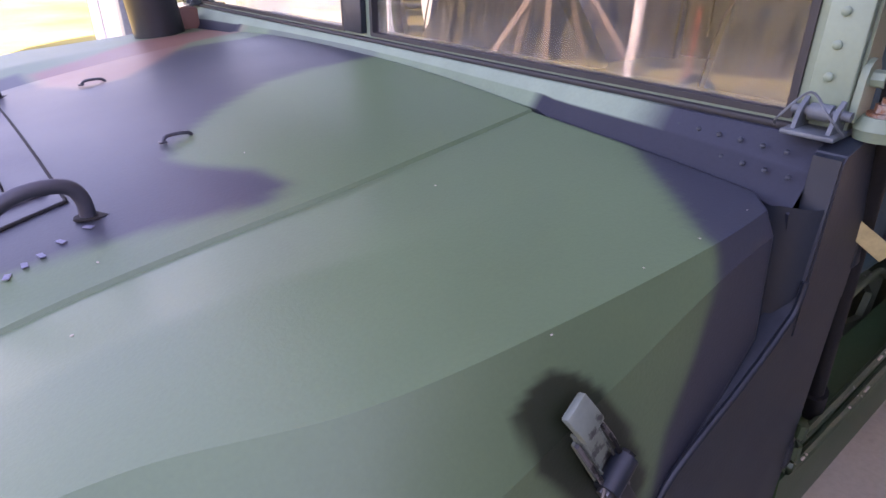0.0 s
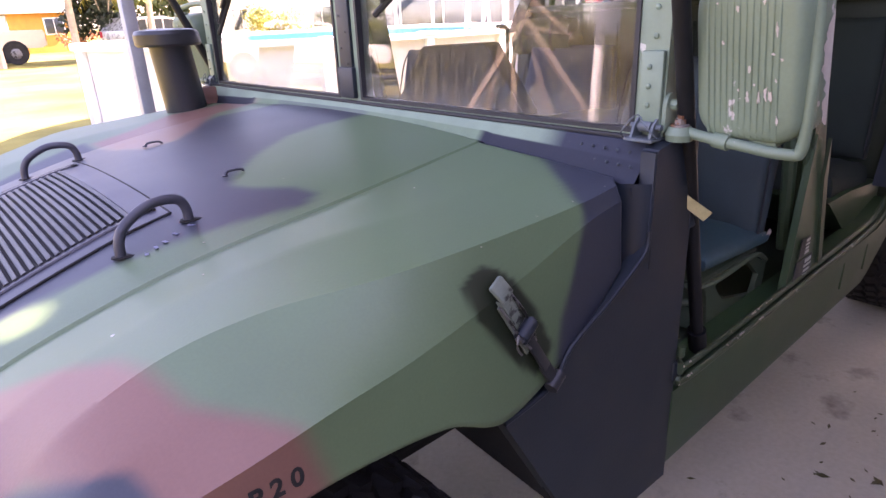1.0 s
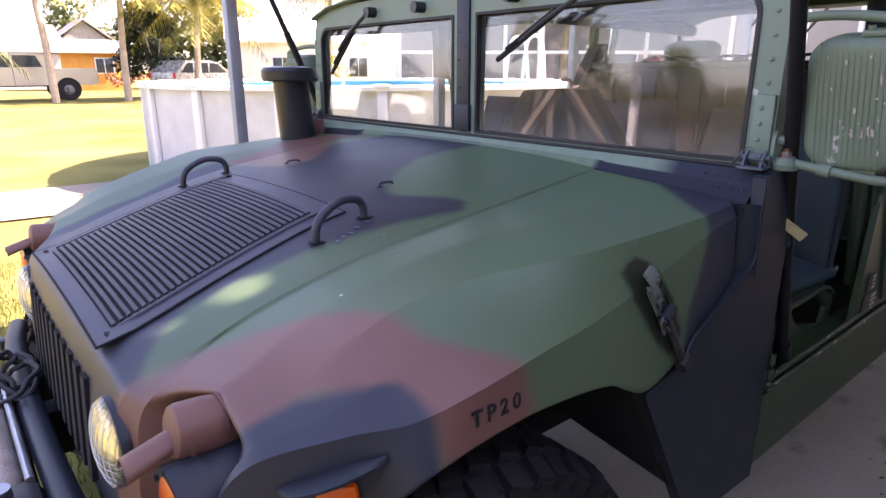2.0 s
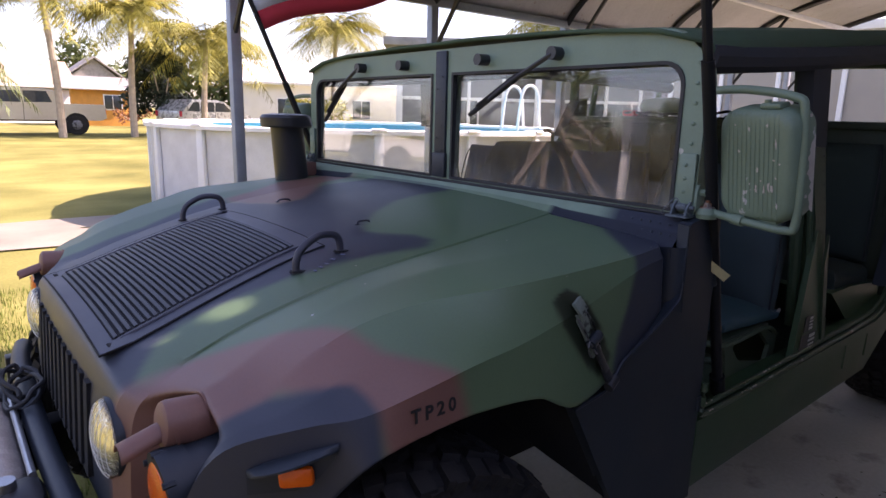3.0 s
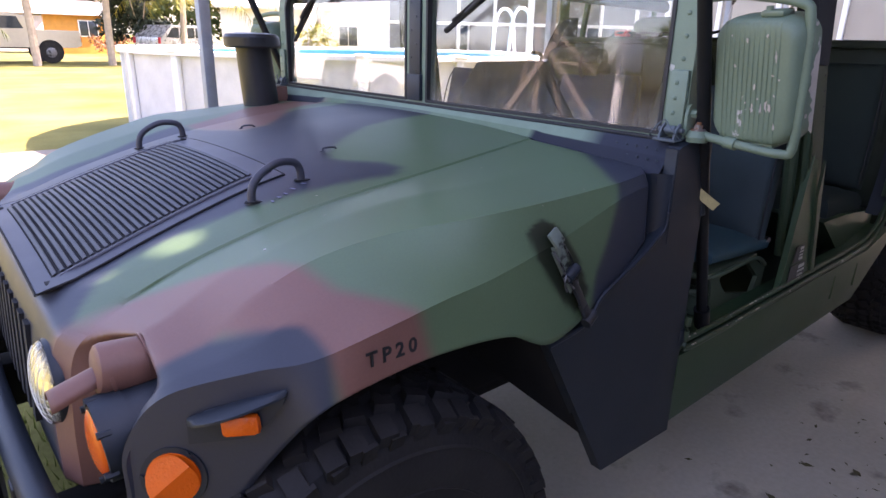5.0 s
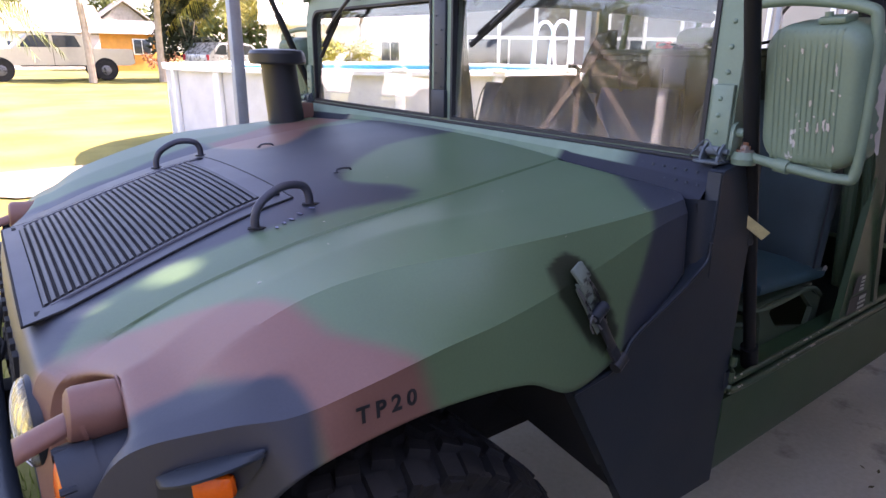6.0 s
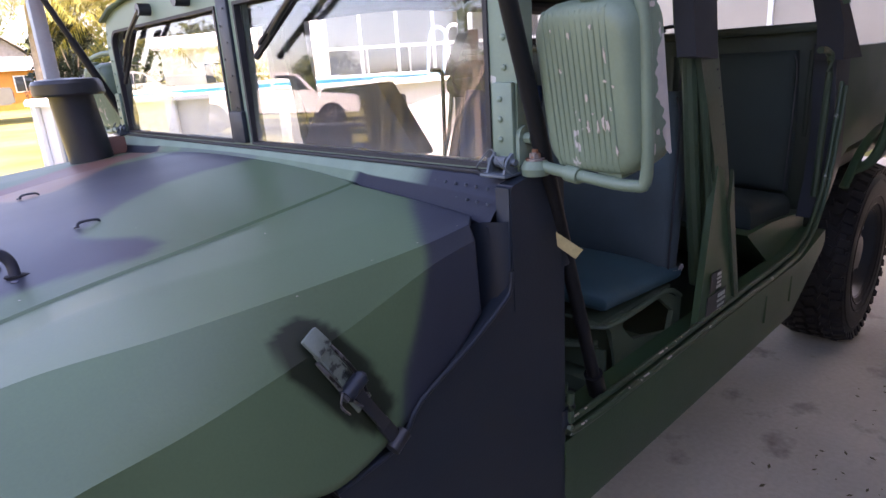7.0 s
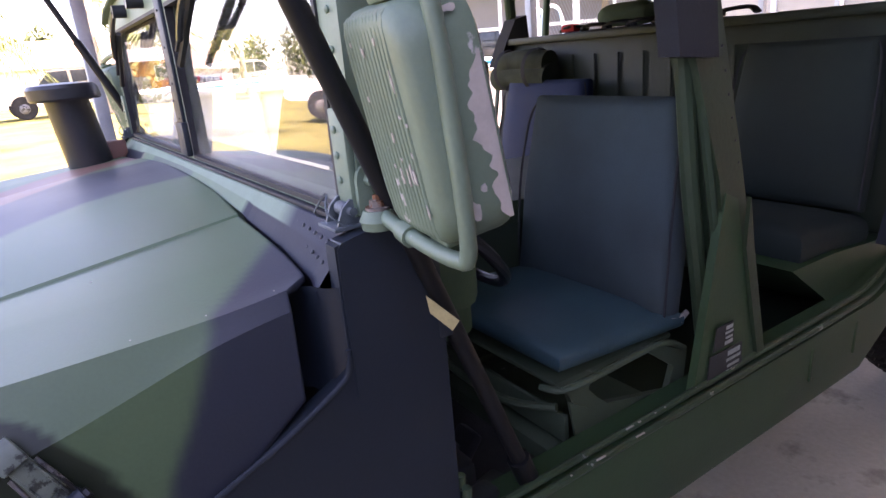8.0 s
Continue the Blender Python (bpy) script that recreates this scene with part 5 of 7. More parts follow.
# ---- body, doors openings, interior ----
def body():
    for sy in (-1, 1):
        Y = lambda v: sy * v
        bm = bmesh.new()
        # rocker: outer skin with folded bottom, front to rear wheel
        prof = [(1.062, 0.745), (1.064, 0.70), (1.058, 0.56), (1.045, 0.515), (1.0, 0.505), (0.96, 0.515), (0.96, 0.745)]
        rows = []
        for x in (1.021, 1.3, 1.7, 2.1, 2.55, 2.72, 2.83):
            lift = max(0.0, (x - 2.55)) * 0.55
            rows.append([bm.verts.new((x, Y(y), z + (lift if z < 0.7 else lift * 0.35))) for y, z in prof])
        for a, b in zip(rows, rows[1:]):
            for k in range(len(prof)):
                bm.faces.new((a[k], a[(k + 1) % len(prof)], b[(k + 1) % len(prof)], b[k]))
        bm.faces.new(rows[0])
        bm.faces.new(rows[-1])
        rk = part("rocker_panel", bm, M["dark_green"] if sy < 0 else M["green"], truck, "dark green rocker panel below the door openings")
        # raised door-opening bead, two parallel lips with rounded ends
        for off, z0 in ((1.066, 0.762), (1.050, 0.778)):
            bm = bmesh.new()
            tube(bm, smooth_line([(1.035, Y(off), z0 + 0.10), (1.036, Y(off), z0 + 0.03), (1.065, Y(off), z0), (1.45, Y(off), z0), (1.9, Y(off), z0 + 0.005), (2.35, Y(off), z0 + 0.01), (2.55, Y(off), z0 + 0.03), (2.70, Y(off), z0 + 0.12), (2.80, Y(off), z0 + 0.30), (2.86, Y(off), z0 + 0.60)], 5), 0.0085, 8)
            part("sill_bead", bm, M["sill"], rk, "green sill bead worn to bare metal along its edge")
        srng = random.Random(5)
        for k in range(26):
            x = 1.07 + 1.40 * srng.random()
            bm = bmesh.new()
            off, z0 = ((1.066, 0.762), (1.050, 0.778))[k % 2]
            box(bm, (x, Y(off + 0.0045), z0 + 0.0062 + 0.0035 * max(0.0, x - 1.45)), (0.004 + 0.026 * srng.random() ** 3, 0.005, 0.004), 0.0015, pose(0, 0, 0, sy * 40, 0, 0))
            part("bare_scuff", bm, M["bare_grey"], rk)
        for x in (2.2, 2.45):
            bm = bmesh.new()
            box(bm, (x, Y(1.063), 0.66), (0.014, 0.008, 0.10), 0.003)
            part("drain_cover", bm, M["dark_green"], rk)
        # tapered gusset and B pillar
        bm = bmesh.new()
        plate(bm, [(1.685, Y(1.050), 0.772), (1.93, Y(1.050), 0.772), (1.84, Y(1.035), 1.20), (1.795, Y(1.035), 1.22)], (0, -Y(0.02), 0))
        bp = part("b_pillar_gusset", bm, M["dark_green"], truck, "dark green pillar gusset with data plates")
        bm = bmesh.new()
        plate(bm, [(1.84, Y(1.046), 0.773), (1.975, Y(1.046), 0.773), (1.86, Y(1.03), 1.263), (1.785, Y(1.005), 1.62), (1.77, Y(0.99), 1.84), (1.66, Y(0.99), 1.84), (1.675, Y(1.005), 1.60), (1.775, Y(1.03), 1.25)], (0, -Y(0.06), 0))
        plate(bm, [(1.868, Y(1.050), 1.20), (1.895, Y(1.050), 1.08), (1.965, Y(1.056), 0.78), (1.935, Y(1.056), 0.78), (1.862, Y(1.050), 1.08)], (0, -Y(0.01), 0))
        part("b_pillar", bm, M["pillar_green"], bp, "dark green B pillar")
        bm = bmesh.new()
        tube(bm, [(1.81, Y(0.985), 0.86), (1.735, Y(0.985), 1.24), (1.705, Y(0.975), 1.56)], 0.020, 10)
        tube(bm, [(1.80, Y(1.02), 1.05), (1.745, Y(1.01), 1.35), (1.72, Y(0.995), 1.56)], 0.012, 8)
        part("seat_belt_post", bm, M["pillar_green"], bp)
        bm = bmesh.new()
        plate(bm, [(1.618, Y(1.035), 1.520), (1.735, Y(1.04), 1.510), (1.72, Y(1.02), 1.84), (1.59, Y(1.015), 1.84)], (0, -Y(0.05), 0))
        part("padded_wrap", bm, M["canvas_black"], bp, "black padded canvas wrap")
        for k in range(6):
            again("rivet", rivet_mesh, bp, pose(1.845 - 0.012 * k, Y(1.028 - 0.003 * k), 1.28 + 0.05 * k, -sy * -90, 0, 0))
        for x, z, ww, hh in ((1.790, 0.884, 0.078, 0.058), (1.800, 0.808, 0.140, 0.076)):
            bm = bmesh.new()
            plate(bm, [(x - ww / 2, Y(1.0515), z - hh / 2), (x + ww / 2, Y(1.0515), z - hh / 2), (x + ww / 2 - 0.006, Y(1.0515), z + hh / 2), (x - ww / 2 + 0.008, Y(1.0515), z + hh / 2)], (0, Y(0.002), 0))
            part("data_plate", bm, M["decal"], bp, "small dark data plate with pale print")
            for q in range(4):
                bm = bmesh.new()
                box(bm, (x + ww * 0.22, Y(1.0545), z - hh * 0.33 + hh * 0.22 * q), (ww * (0.40 - 0.06 * (q % 2)), 0.001, hh * (0.10 if q % 3 else 0.16)))
                part("print_bar", bm, M["decal_light"], bp)
        # C pillar and rear quarter
        bm = bmesh.new()
        plate(bm, [(2.75, Y(1.05), 0.86), (2.86, Y(1.05), 0.92), (2.98, Y(1.05), 1.05), (3.02, Y(1.03), 1.50), (2.86, Y(1.02), 1.52), (2.86, Y(1.04), 1.20), (2.80, Y(1.05), 1.0)], (0, -Y(0.08), 0))
        cp = part("c_pillar", bm, M["navy"], truck, "black-painted rear pillar")
        bm = bmesh.new()
        plate(bm, [(2.98, Y(1.02), 1.00), (3.20, Y(1.02), 1.08), (4.05, Y(1.02), 1.10), (4.18, Y(1.02), 0.95), (4.45, Y(1.02), 0.95), (4.45, Y(1.0), 1.50), (3.02, Y(1.0), 1.50)], (0, -Y(0.08), 0))
        part("rear_quarter", bm, M["dark_green"], truck, "dark green rear quarter panel over the wheel")
        bm = bmesh.new()
        tube(bm, smooth_line([(3.10, Y(1.045), 0.92), (3.22, Y(1.065), 1.06), (3.38, Y(1.08), 1.13), (3.68, Y(1.085), 1.15), (3.96, Y(1.08), 1.13), (4.10, Y(1.06), 1.0)], 5), 0.02, 8, flat=0.6)
        part("wheel_flare", bm, M["dark_green"], truck)
        # wire-mesh basket hung outside over the rear wheel
        bk = bmesh.new()
        loop = smooth_line([(3.30, Y(1.10), 1.86), (3.30, Y(1.135), 1.55), (3.30, Y(1.14), 1.20), (3.29, Y(1.10), 1.02), (3.28, Y(1.02), 0.96)], 6)
        tube(bk, loop, 0.022, 10)
        tube(bk, [p + Vector((0.85, 0, 0)) for p in loop], 0.022, 10)
        tube(bk, [(3.30, Y(1.10), 1.86), (4.15, Y(1.10), 1.86)], 0.018, 8)
        tube(bk, [(3.29, Y(1.10), 1.02), (4.14, Y(1.10), 1.02)], 0.018, 8)
        bk_ob = part("side_basket", bk, M["dark_green"], truck, "dark green tube basket with wire mesh")
        wires = bmesh.new()
        for q in range(34):
            for e in (-1, 1):
                x0, z0 = 3.30 + 0.85 * q / 33, 1.10
                run = 0.72
                x1 = x0 + e * 0.42
                t = 1.0
                if x1 > 4.15:
                    t = (4.15 - x0) / (x1 - x0)
                if x1 < 3.30:
                    t = (x0 - 3.30) / (x0 - x1)
                if t > 0.03:
                    tube(wires, [(x0, Y(1.138), z0), (x0 + (x1 - x0) * t, Y(1.132), z0 + run * t)], 0.0022, 4, caps=False)
        tagged(part("wire_mesh", wires, M["galv"], bk_ob, "woven wire mesh"), kind="stuff")
        # grab loop and canvas at the pillar's top
        bm = bmesh.new()
        tube(bm, smooth_line([(2.74, Y(1.03), 0.95), (2.76, Y(1.03), 1.42), (2.74, Y(1.025), 1.49), (2.66, Y(1.02), 1.50)], 5), 0.013, 8)
        part("door_seal", bm, M["pillar_green"], cp, "worn door seal rail")
        bm = bmesh.new()
        plate(bm, [(2.80, Y(1.06), 1.46), (3.06, Y(1.06), 1.46), (3.00, Y(1.03), 1.60), (2.96, Y(1.0), 1.72), (2.88, Y(1.0), 1.70), (2.84, Y(1.04), 1.58)], (0, -Y(0.09), 0))
        part("canvas_boot", bm, M["canvas_black"], cp, "folded dark canvas boot")
        bm = bmesh.new()
        tube(bm, [(2.93, Y(1.0), 1.66), (2.90, Y(0.98), 1.88)], 0.03, 10)
        part("roof_bow_post", bm, M["canvas"], cp)
    # floor, tunnel, bulkheads
    bm = bmesh.new()
    box(bm, (1.95, 0, 0.60), (1.86, 2.02, 0.05), 0.01)
    box(bm, (1.02, 0, 0.95), (0.04, 2.0, 0.72), 0.01)
    part("floor_tub", bm, M["interior_green"], truck, "dark green floor tub")
    bm = bmesh.new()
    prof = [(-0.42, 0.63), (-0.40, 1.02), (-0.34, 1.07), (0.34, 1.07), (0.40, 1.02), (0.42, 0.63)]
    a = [bm.verts.new((1.04, y, z + 0.06)) for y, z in prof]
    b = [bm.verts.new((2.85, y, z)) for y, z in prof]
    for k in range(5):
        bm.faces.new((a[k], a[k + 1], b[k + 1], b[k]))
    bm.faces.new(a)
    bm.faces.new(b[::-1])
    part("engine_tunnel", bm, M["interior_green"], truck, "wide dark green engine tunnel")
    bm = bmesh.new()
    box(bm, (2.92, 0, 1.09), (0.05, 2.0, 0.98), 0.01)
    box(bm, (2.90, 0, 1.585), (0.10, 2.02, 0.035), 0.01)
    rb = part("rear_bulkhead", bm, M["interior_green"], truck, "ribbed dark green rear bulkhead")
    for k in range(14):
        bm = bmesh.new()
        box(bm, (2.885, -0.93 + 0.143 * k, 1.33), (0.010, 0.016, 0.34), 0.004)
        part("bulkhead_rib", bm, M["interior_green"], rb)
    bm = bmesh.new()
    box(bm, (3.5, 0, 0.98), (1.2, 1.9, 0.06), 0.01)
    box(bm, (4.13, 0, 1.22), (0.05, 2.04, 0.54), 0.01)
    part("cargo_bed", bm, M["interior_green"], truck, "dark green cargo bed")
    # frame, axles and filler boxes, coloured near-black as underbody shade
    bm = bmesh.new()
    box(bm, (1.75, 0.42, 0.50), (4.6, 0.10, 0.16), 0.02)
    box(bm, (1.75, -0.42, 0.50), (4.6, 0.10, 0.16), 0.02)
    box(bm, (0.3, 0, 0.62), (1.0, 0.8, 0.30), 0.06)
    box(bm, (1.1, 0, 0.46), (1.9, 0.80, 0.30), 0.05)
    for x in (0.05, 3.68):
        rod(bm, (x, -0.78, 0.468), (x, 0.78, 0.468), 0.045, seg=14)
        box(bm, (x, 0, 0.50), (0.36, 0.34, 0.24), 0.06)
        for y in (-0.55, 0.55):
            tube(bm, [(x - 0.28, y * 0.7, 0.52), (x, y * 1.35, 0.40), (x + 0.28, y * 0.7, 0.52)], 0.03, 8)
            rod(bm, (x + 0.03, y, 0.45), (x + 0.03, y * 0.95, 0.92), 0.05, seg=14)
    part("chassis", bm, M["near_black"], truck, "chassis frame and axles, near-black for the shade underneath")
    # dash and steering wheel
    bm = bmesh.new()
    box(bm, (1.09, -0.02, 1.22), (0.16, 1.9, 0.20), 0.03)
    box(bm, (1.14, -0.70, 1.15), (0.10, 0.42, 0.22), 0.02)
    part("dashboard", bm, M["dark_green"], truck, "dark dashboard")
    bm = bmesh.new()
    plate(bm, [(1.20, 0.135, 1.30), (1.20, -0.01, 1.487), (1.20, -0.30, 1.500), (1.20, -0.46, 1.30)], (0.07, 0, 0))
    bmesh.ops.bevel(bm, geom=bm.edges[:], offset=0.012, segments=2, affect="EDGES", profile=0.5)
    part("covered_instrument_box", bm, M["canvas_black"], truck, "dark canvas-covered box on the dashboard")
    bm = bmesh.new()
    box(bm, (1.10, -0.86, 0.72), (0.10, 0.16, 0.14), 0.02)
    tube(bm, smooth_line([(1.06, -0.66, 0.98), (1.14, -0.66, 0.82), (1.20, -0.66, 0.74)], 4), 0.012, 8)
    box(bm, (1.21, -0.66, 0.735), (0.03, 0.09, 0.06), 0.01, pose(0, 0, 0, 0, 40, 0))
    tube(bm, smooth_line([(1.06, -0.80, 0.95), (1.13, -0.80, 0.80), (1.19, -0.80, 0.72)], 4), 0.012, 8)
    box(bm, (1.20, -0.80, 0.715), (0.03, 0.07, 0.10), 0.01, pose(0, 0, 0, 0, 40, 0))
    part("pedal_box", bm, M["black_metal"], truck, "black pedals and linkage")
    bm = bmesh.new()
    box(bm, (1.32, -0.72, 0.632), (0.46, 0.52, 0.012), 0.004)
    part("footwell_mat", bm, M["floor_mat"], truck, "scuffed black footwell mat")
    for bx, by, bz, sz, a in ((1.16, -0.93, 0.67, (0.16, 0.08, 0.06), 12), (1.25, -0.97, 0.66, (0.09, 0.06, 0.05), -20), (1.12, -0.98, 0.70, (0.07, 0.05, 0.12), 5)):
        bm = bmesh.new()
        box(bm, (bx, by, bz), sz, 0.012, pose(0, 0, 0, 0, 0, a))
        for q in (-1, 1):
            rod(bm, (bx + sz[0] * 0.3 * q, by - sz[1] / 2 - 0.006, bz), (bx + sz[0] * 0.3 * q, by + 0.01, bz), 0.008, seg=8)
        part("floor_bracket", bm, M["scuffed"], truck, "scuffed dark steel bracket with rust")
    bm = bmesh.new()
    m = Matrix.Translation((1.30, -0.62, 1.16)) @ pose(0, 0, 0, 0, 48, 0)
    n = 40
    pts = [m @ Vector((0.19 * math.cos(2 * math.pi * k / n), 0.19 * math.sin(2 * math.pi * k / n), 0)) for k in range(n + 1)]
    tube(bm, pts, 0.014, 10, caps=False)
    for k in range(3):
        a = k * 2.094 + 0.5
        tube(bm, [m @ Vector((0, 0, -0.02)), m @ Vector((0.187 * math.cos(a), 0.187 * math.sin(a), 0))], 0.010, 8)
    rod(bm, m @ Vector((0, 0, 0.01)), m @ Vector((0, 0, -0.32)), 0.03, seg=12)
    part("steering_wheel", bm, M["black_metal"], truck, "black three-spoke steering wheel")


body()


def cushion(bm, w, d, h, round_=0.05, sag=0.012):
    """A soft pad: a box of w x d x h, its faces swollen."""
    nx, ny = 10, 10
    def sur(z, k):
        return [[(-(w / 2) + w * i / nx, -(d / 2) + d * j / ny, z + k * (1 - (2 * i / nx - 1) ** 4) * (1 - (2 * j / ny - 1) ** 4)) for j in range(ny + 1)] for i in range(nx + 1)]
    r = bmesh.ops.create_cube(bm, size=1)
    bmesh.ops.scale(bm, vec=(w, d, h), verts=r["verts"])
    bmesh.ops.subdivide_edges(bm, edges=bm.edges[:], cuts=5, use_grid_fill=True)
    for v in bm.verts:
        x, y, z = v.co.x / (w / 2), v.co.y / (d / 2), v.co.z / (h / 2)
        e = (1 - x ** 4) * (1 - y ** 4)
        v.co.z += sag * e * (1 if z > 0 else -0.3)
        k = 1 - 0.10 * (abs(z) ** 3) * (max(abs(x), abs(y)) ** 6)
        v.co.x *= k
        v.co.y *= k


def seat(y, x, back_mat, seat_mat, label, lean=8, base=True, w=0.50, up=0.0, thick=0.075):
    s = new("seat")
    s.parent = truck
    s.location = (x, y, 0.62)
    tagged(s, label)
    bm = bmesh.new()
    cushion(bm, 0.42, w, thick, sag=0.018)
    c = part("seat_cushion", bm, seat_mat, s, "flat seat cushion", angle=60)
    c.matrix_basis = pose(0.0, 0, 0.286, 0, 4, 0)
    bm = bmesh.new()
    cushion(bm, 0.54, w * 0.96, 0.095, sag=0.016)
    for v in bm.verts:
        v.co.y *= 1 - 0.12 * max(0, v.co.x / 0.27)
    b = part("backrest", bm, back_mat, s, "upright padded backrest", angle=60)
    b.matrix_basis = pose(0.215, 0, 0.555 + up, 0, -90 + lean, 0)
    for e in (-1, 1):
        bm = bmesh.new()
        tube(bm, smooth_line([(-0.26, e * w * 0.475, 0.030), (0.0, e * w * 0.475, 0.046), (0.20, e * w * 0.452, 0.036), (0.262, e * w * 0.40, 0.02)], 4), 0.0035, 6)
        part("piping", bm, M["canvas_black"], b)
    if base:
        bm = bmesh.new()
        for e in (-1, 1):
            o = [(-0.111, 0.030), (-0.150, 0.140), (-0.178, 0.215), (-0.205, 0.246), (0.093, 0.248), (0.232, 0.180), (0.211, 0.016)]
            i = [(-0.060, 0.150), (-0.090, 0.176), (-0.118, 0.208), (-0.110, 0.234), (0.073, 0.236), (0.180, 0.155), (0.160, 0.095)]
            ring_plate(bm, [(a, e * w * 0.49, z) for a, z in o], [(a, e * w * 0.49, z) for a, z in i], (0, -e * 0.016, 0))
        box(bm, (-0.165, 0, 0.115), (0.016, w * 0.9, 0.07), 0.005)
        box(bm, (0.0, 0, 0.232), (0.38, w * 0.92, 0.012), 0.004)
        part("seat_box", bm, M["seat_steel"], s, "green steel seat box with an oval cutout")
        bm = bmesh.new()
        tube(bm, smooth_line([(-0.215, -w * 0.40, 0.232), (-0.195, -w * 0.48, 0.234), (-0.12, -w * 0.505, 0.238), (0.06, -w * 0.505, 0.244), (0.15, -w * 0.50, 0.232), (0.215, -w * 0.495, 0.195)], 4), 0.008, 8)
        part("seat_rail", bm, M["seat_steel"], s, "bent green seat rail")
        bm = bmesh.new()
        plate(bm, [(-0.185, -w * 0.502, 0.205), (-0.125, -w * 0.502, 0.165), (-0.098, -w * 0.502, 0.06), (-0.150, -w * 0.502, 0.03), (-0.168, -w * 0.502, 0.12)], (0, 0.007, 0))
        box(bm, (-0.130, -w * 0.50, 0.075), (0.08, 0.012, 0.035), 0.004)
        rod(bm, (-0.15, -w * 0.53, 0.07), (-0.15, -w * 0.46, 0.07), 0.009, seg=8)
        rod(bm, (-0.10, -w * 0.53, 0.07), (-0.10, -w * 0.46, 0.07), 0.006, seg=8)
        box(bm, (-0.02, 0, 0.03), (0.36, w * 0.8, 0.06), 0.01)
        tube(bm, smooth_line([(-0.18, -w * 0.42, 0.17), (-0.23, -w * 0.2, 0.155), (-0.23, w * 0.2, 0.155), (-0.18, w * 0.4, 0.17)], 4), 0.010, 8)
        part("seat_adjuster", bm, M["seat_steel"], s)
    return s


seat(-0.67, 1.575, M["seat"], M["seat_blue"], "dark canvas driver seat with a blue-green cushion on a green steel box", w=0.56, up=-0.02, thick=0.054)
seat(0.64, 1.64, M["seat_navy"], M["seat_blue"], "navy canvas passenger seat beyond the tunnel", w=0.56, up=-0.02)
seat(-0.70, 2.53, M["seat_green"], M["seat_green"], "dark green canvas rear seat behind the pillar", up=0.06, thick=0.12, base=False)
bm = bmesh.new()
plate(bm, [(2.24, -0.97, 0.90), (2.50, -0.97, 0.72), (2.86, -0.97, 0.72), (2.86, -0.97, 0.86), (2.48, -0.97, 0.895)], (0, 0.54, 0))
part("rear_seat_base", bm, M["dark_green"], truck, "sloping dark green box under the rear seat")

seat(0.56, 2.53, M["seat_navy"], M["seat_navy"], "navy canvas rear seat beyond the tunnel", w=0.64, up=-0.05)


def roof():
    bm = bmesh.new()
    rows = []
    for x in [0.90 + (4.15 - 0.90) * i / 16 for i in range(17)]:
        row = []
        for j in range(17):
            u = j / 8 - 1
            y = u * 1.02
            z = 1.832 + 0.02 * (1 - u * u) - 0.045 * abs(u) ** 8
            z += 0.10 * (min(x, 2.3) - 0.95) - 0.02 * max(0.0, x - 2.6)
            z += 0.006 * noise.noise(Vector((x * 3, y * 4, 0)))
            row.append((x, y, z))
        rows.append(row)
    sheet(bm, rows)
    r = part("soft_top", bm, M["canvas"], truck, "green canvas soft top stretched over the cab", angle=60)
    s = r.modifiers.new("thickness", "SOLIDIFY")
    s.thickness = 0.012
    for sy in (-1, 1):
        bm = bmesh.new()
        tube(bm, smooth_line([(0.95, sy * 1.0, 1.745), (1.4, sy * 1.005, 1.775), (1.9, sy * 1.005, 1.82), (2.4, sy * 1.005, 1.865), (2.9, sy * 1.0, 1.865), (4.1, sy * 0.99, 1.84)], 6), 0.042, 10, flat=1.0)
        part("roof_rail", bm, M["canvas_black"], r, "rolled black canvas along the roof rail")
        bm = bmesh.new()
        rows = []
        for k in range(21):
            x = 0.93 + 3.2 * k / 20
            z = 1.795 + 0.10 * (min(x, 2.3) - 0.95) - 0.02 * max(0.0, x - 2.6)
            w = 0.008 * noise.noise(Vector((x * 5, sy, 0)))
            rows.append([(x, sy * (1.022 + w), z + 0.012), (x, sy * (1.034 + w), z - 0.03), (x, sy * (1.030 + 2 * w), z - 0.055)])
        sheet(bm, rows)
        sk = part("canvas_skirt", bm, M["canvas"], r, "green canvas edge hanging over the roof rail")
        th = sk.modifiers.new("thickness", "SOLIDIFY")
        th.thickness = 0.006
    for x in (1.86, 2.92):
        bm = bmesh.new()
        tube(bm, smooth_line([(x, -0.98, 1.82), (x, -0.8, 1.875), (x, 0, 1.88), (x, 0.8, 1.875), (x, 0.98, 1.82)], 5), 0.022, 8)
        part("roof_bow", bm, M["dark_green"], r)


bm = bmesh.new()
plate(bm, [(1.735, -0.945, 0.898), (1.775, -0.950, 0.888), (1.812, -0.945, 0.902), (1.800, -0.945, 0.914), (1.765, -0.948, 0.903), (1.742, -0.945, 0.909)], (0, 0.004, 0))
part("torn_seam", bm, M["bare_grey"], truck, "pale torn seam at the backrest's foot")


roof()
bm = bmesh.new()
_t = Matrix.Translation((1.003, -1.072, 1.200)) @ pose(0, 0, 0, 8, 36, -56)
plate(bm, [_t @ Vector(p) for p in ((-0.036, 0, -0.011), (0.038, 0, -0.012), (0.038, 0, 0.012), (-0.036, 0, 0.011))], (0, 0.002, 0))
part("paper_tag", bm, M["tag"], truck, "yellowed paper tag tied to the door frame")
bm = bmesh.new()
box(bm, (3.3, 0.3, 1.30), (0.5, 1.0, 0.64), 0.05)
for v in bm.verts:
    v.co += Vector((0, 0, 1)) * noise.noise(v.co * 4) * 0.02
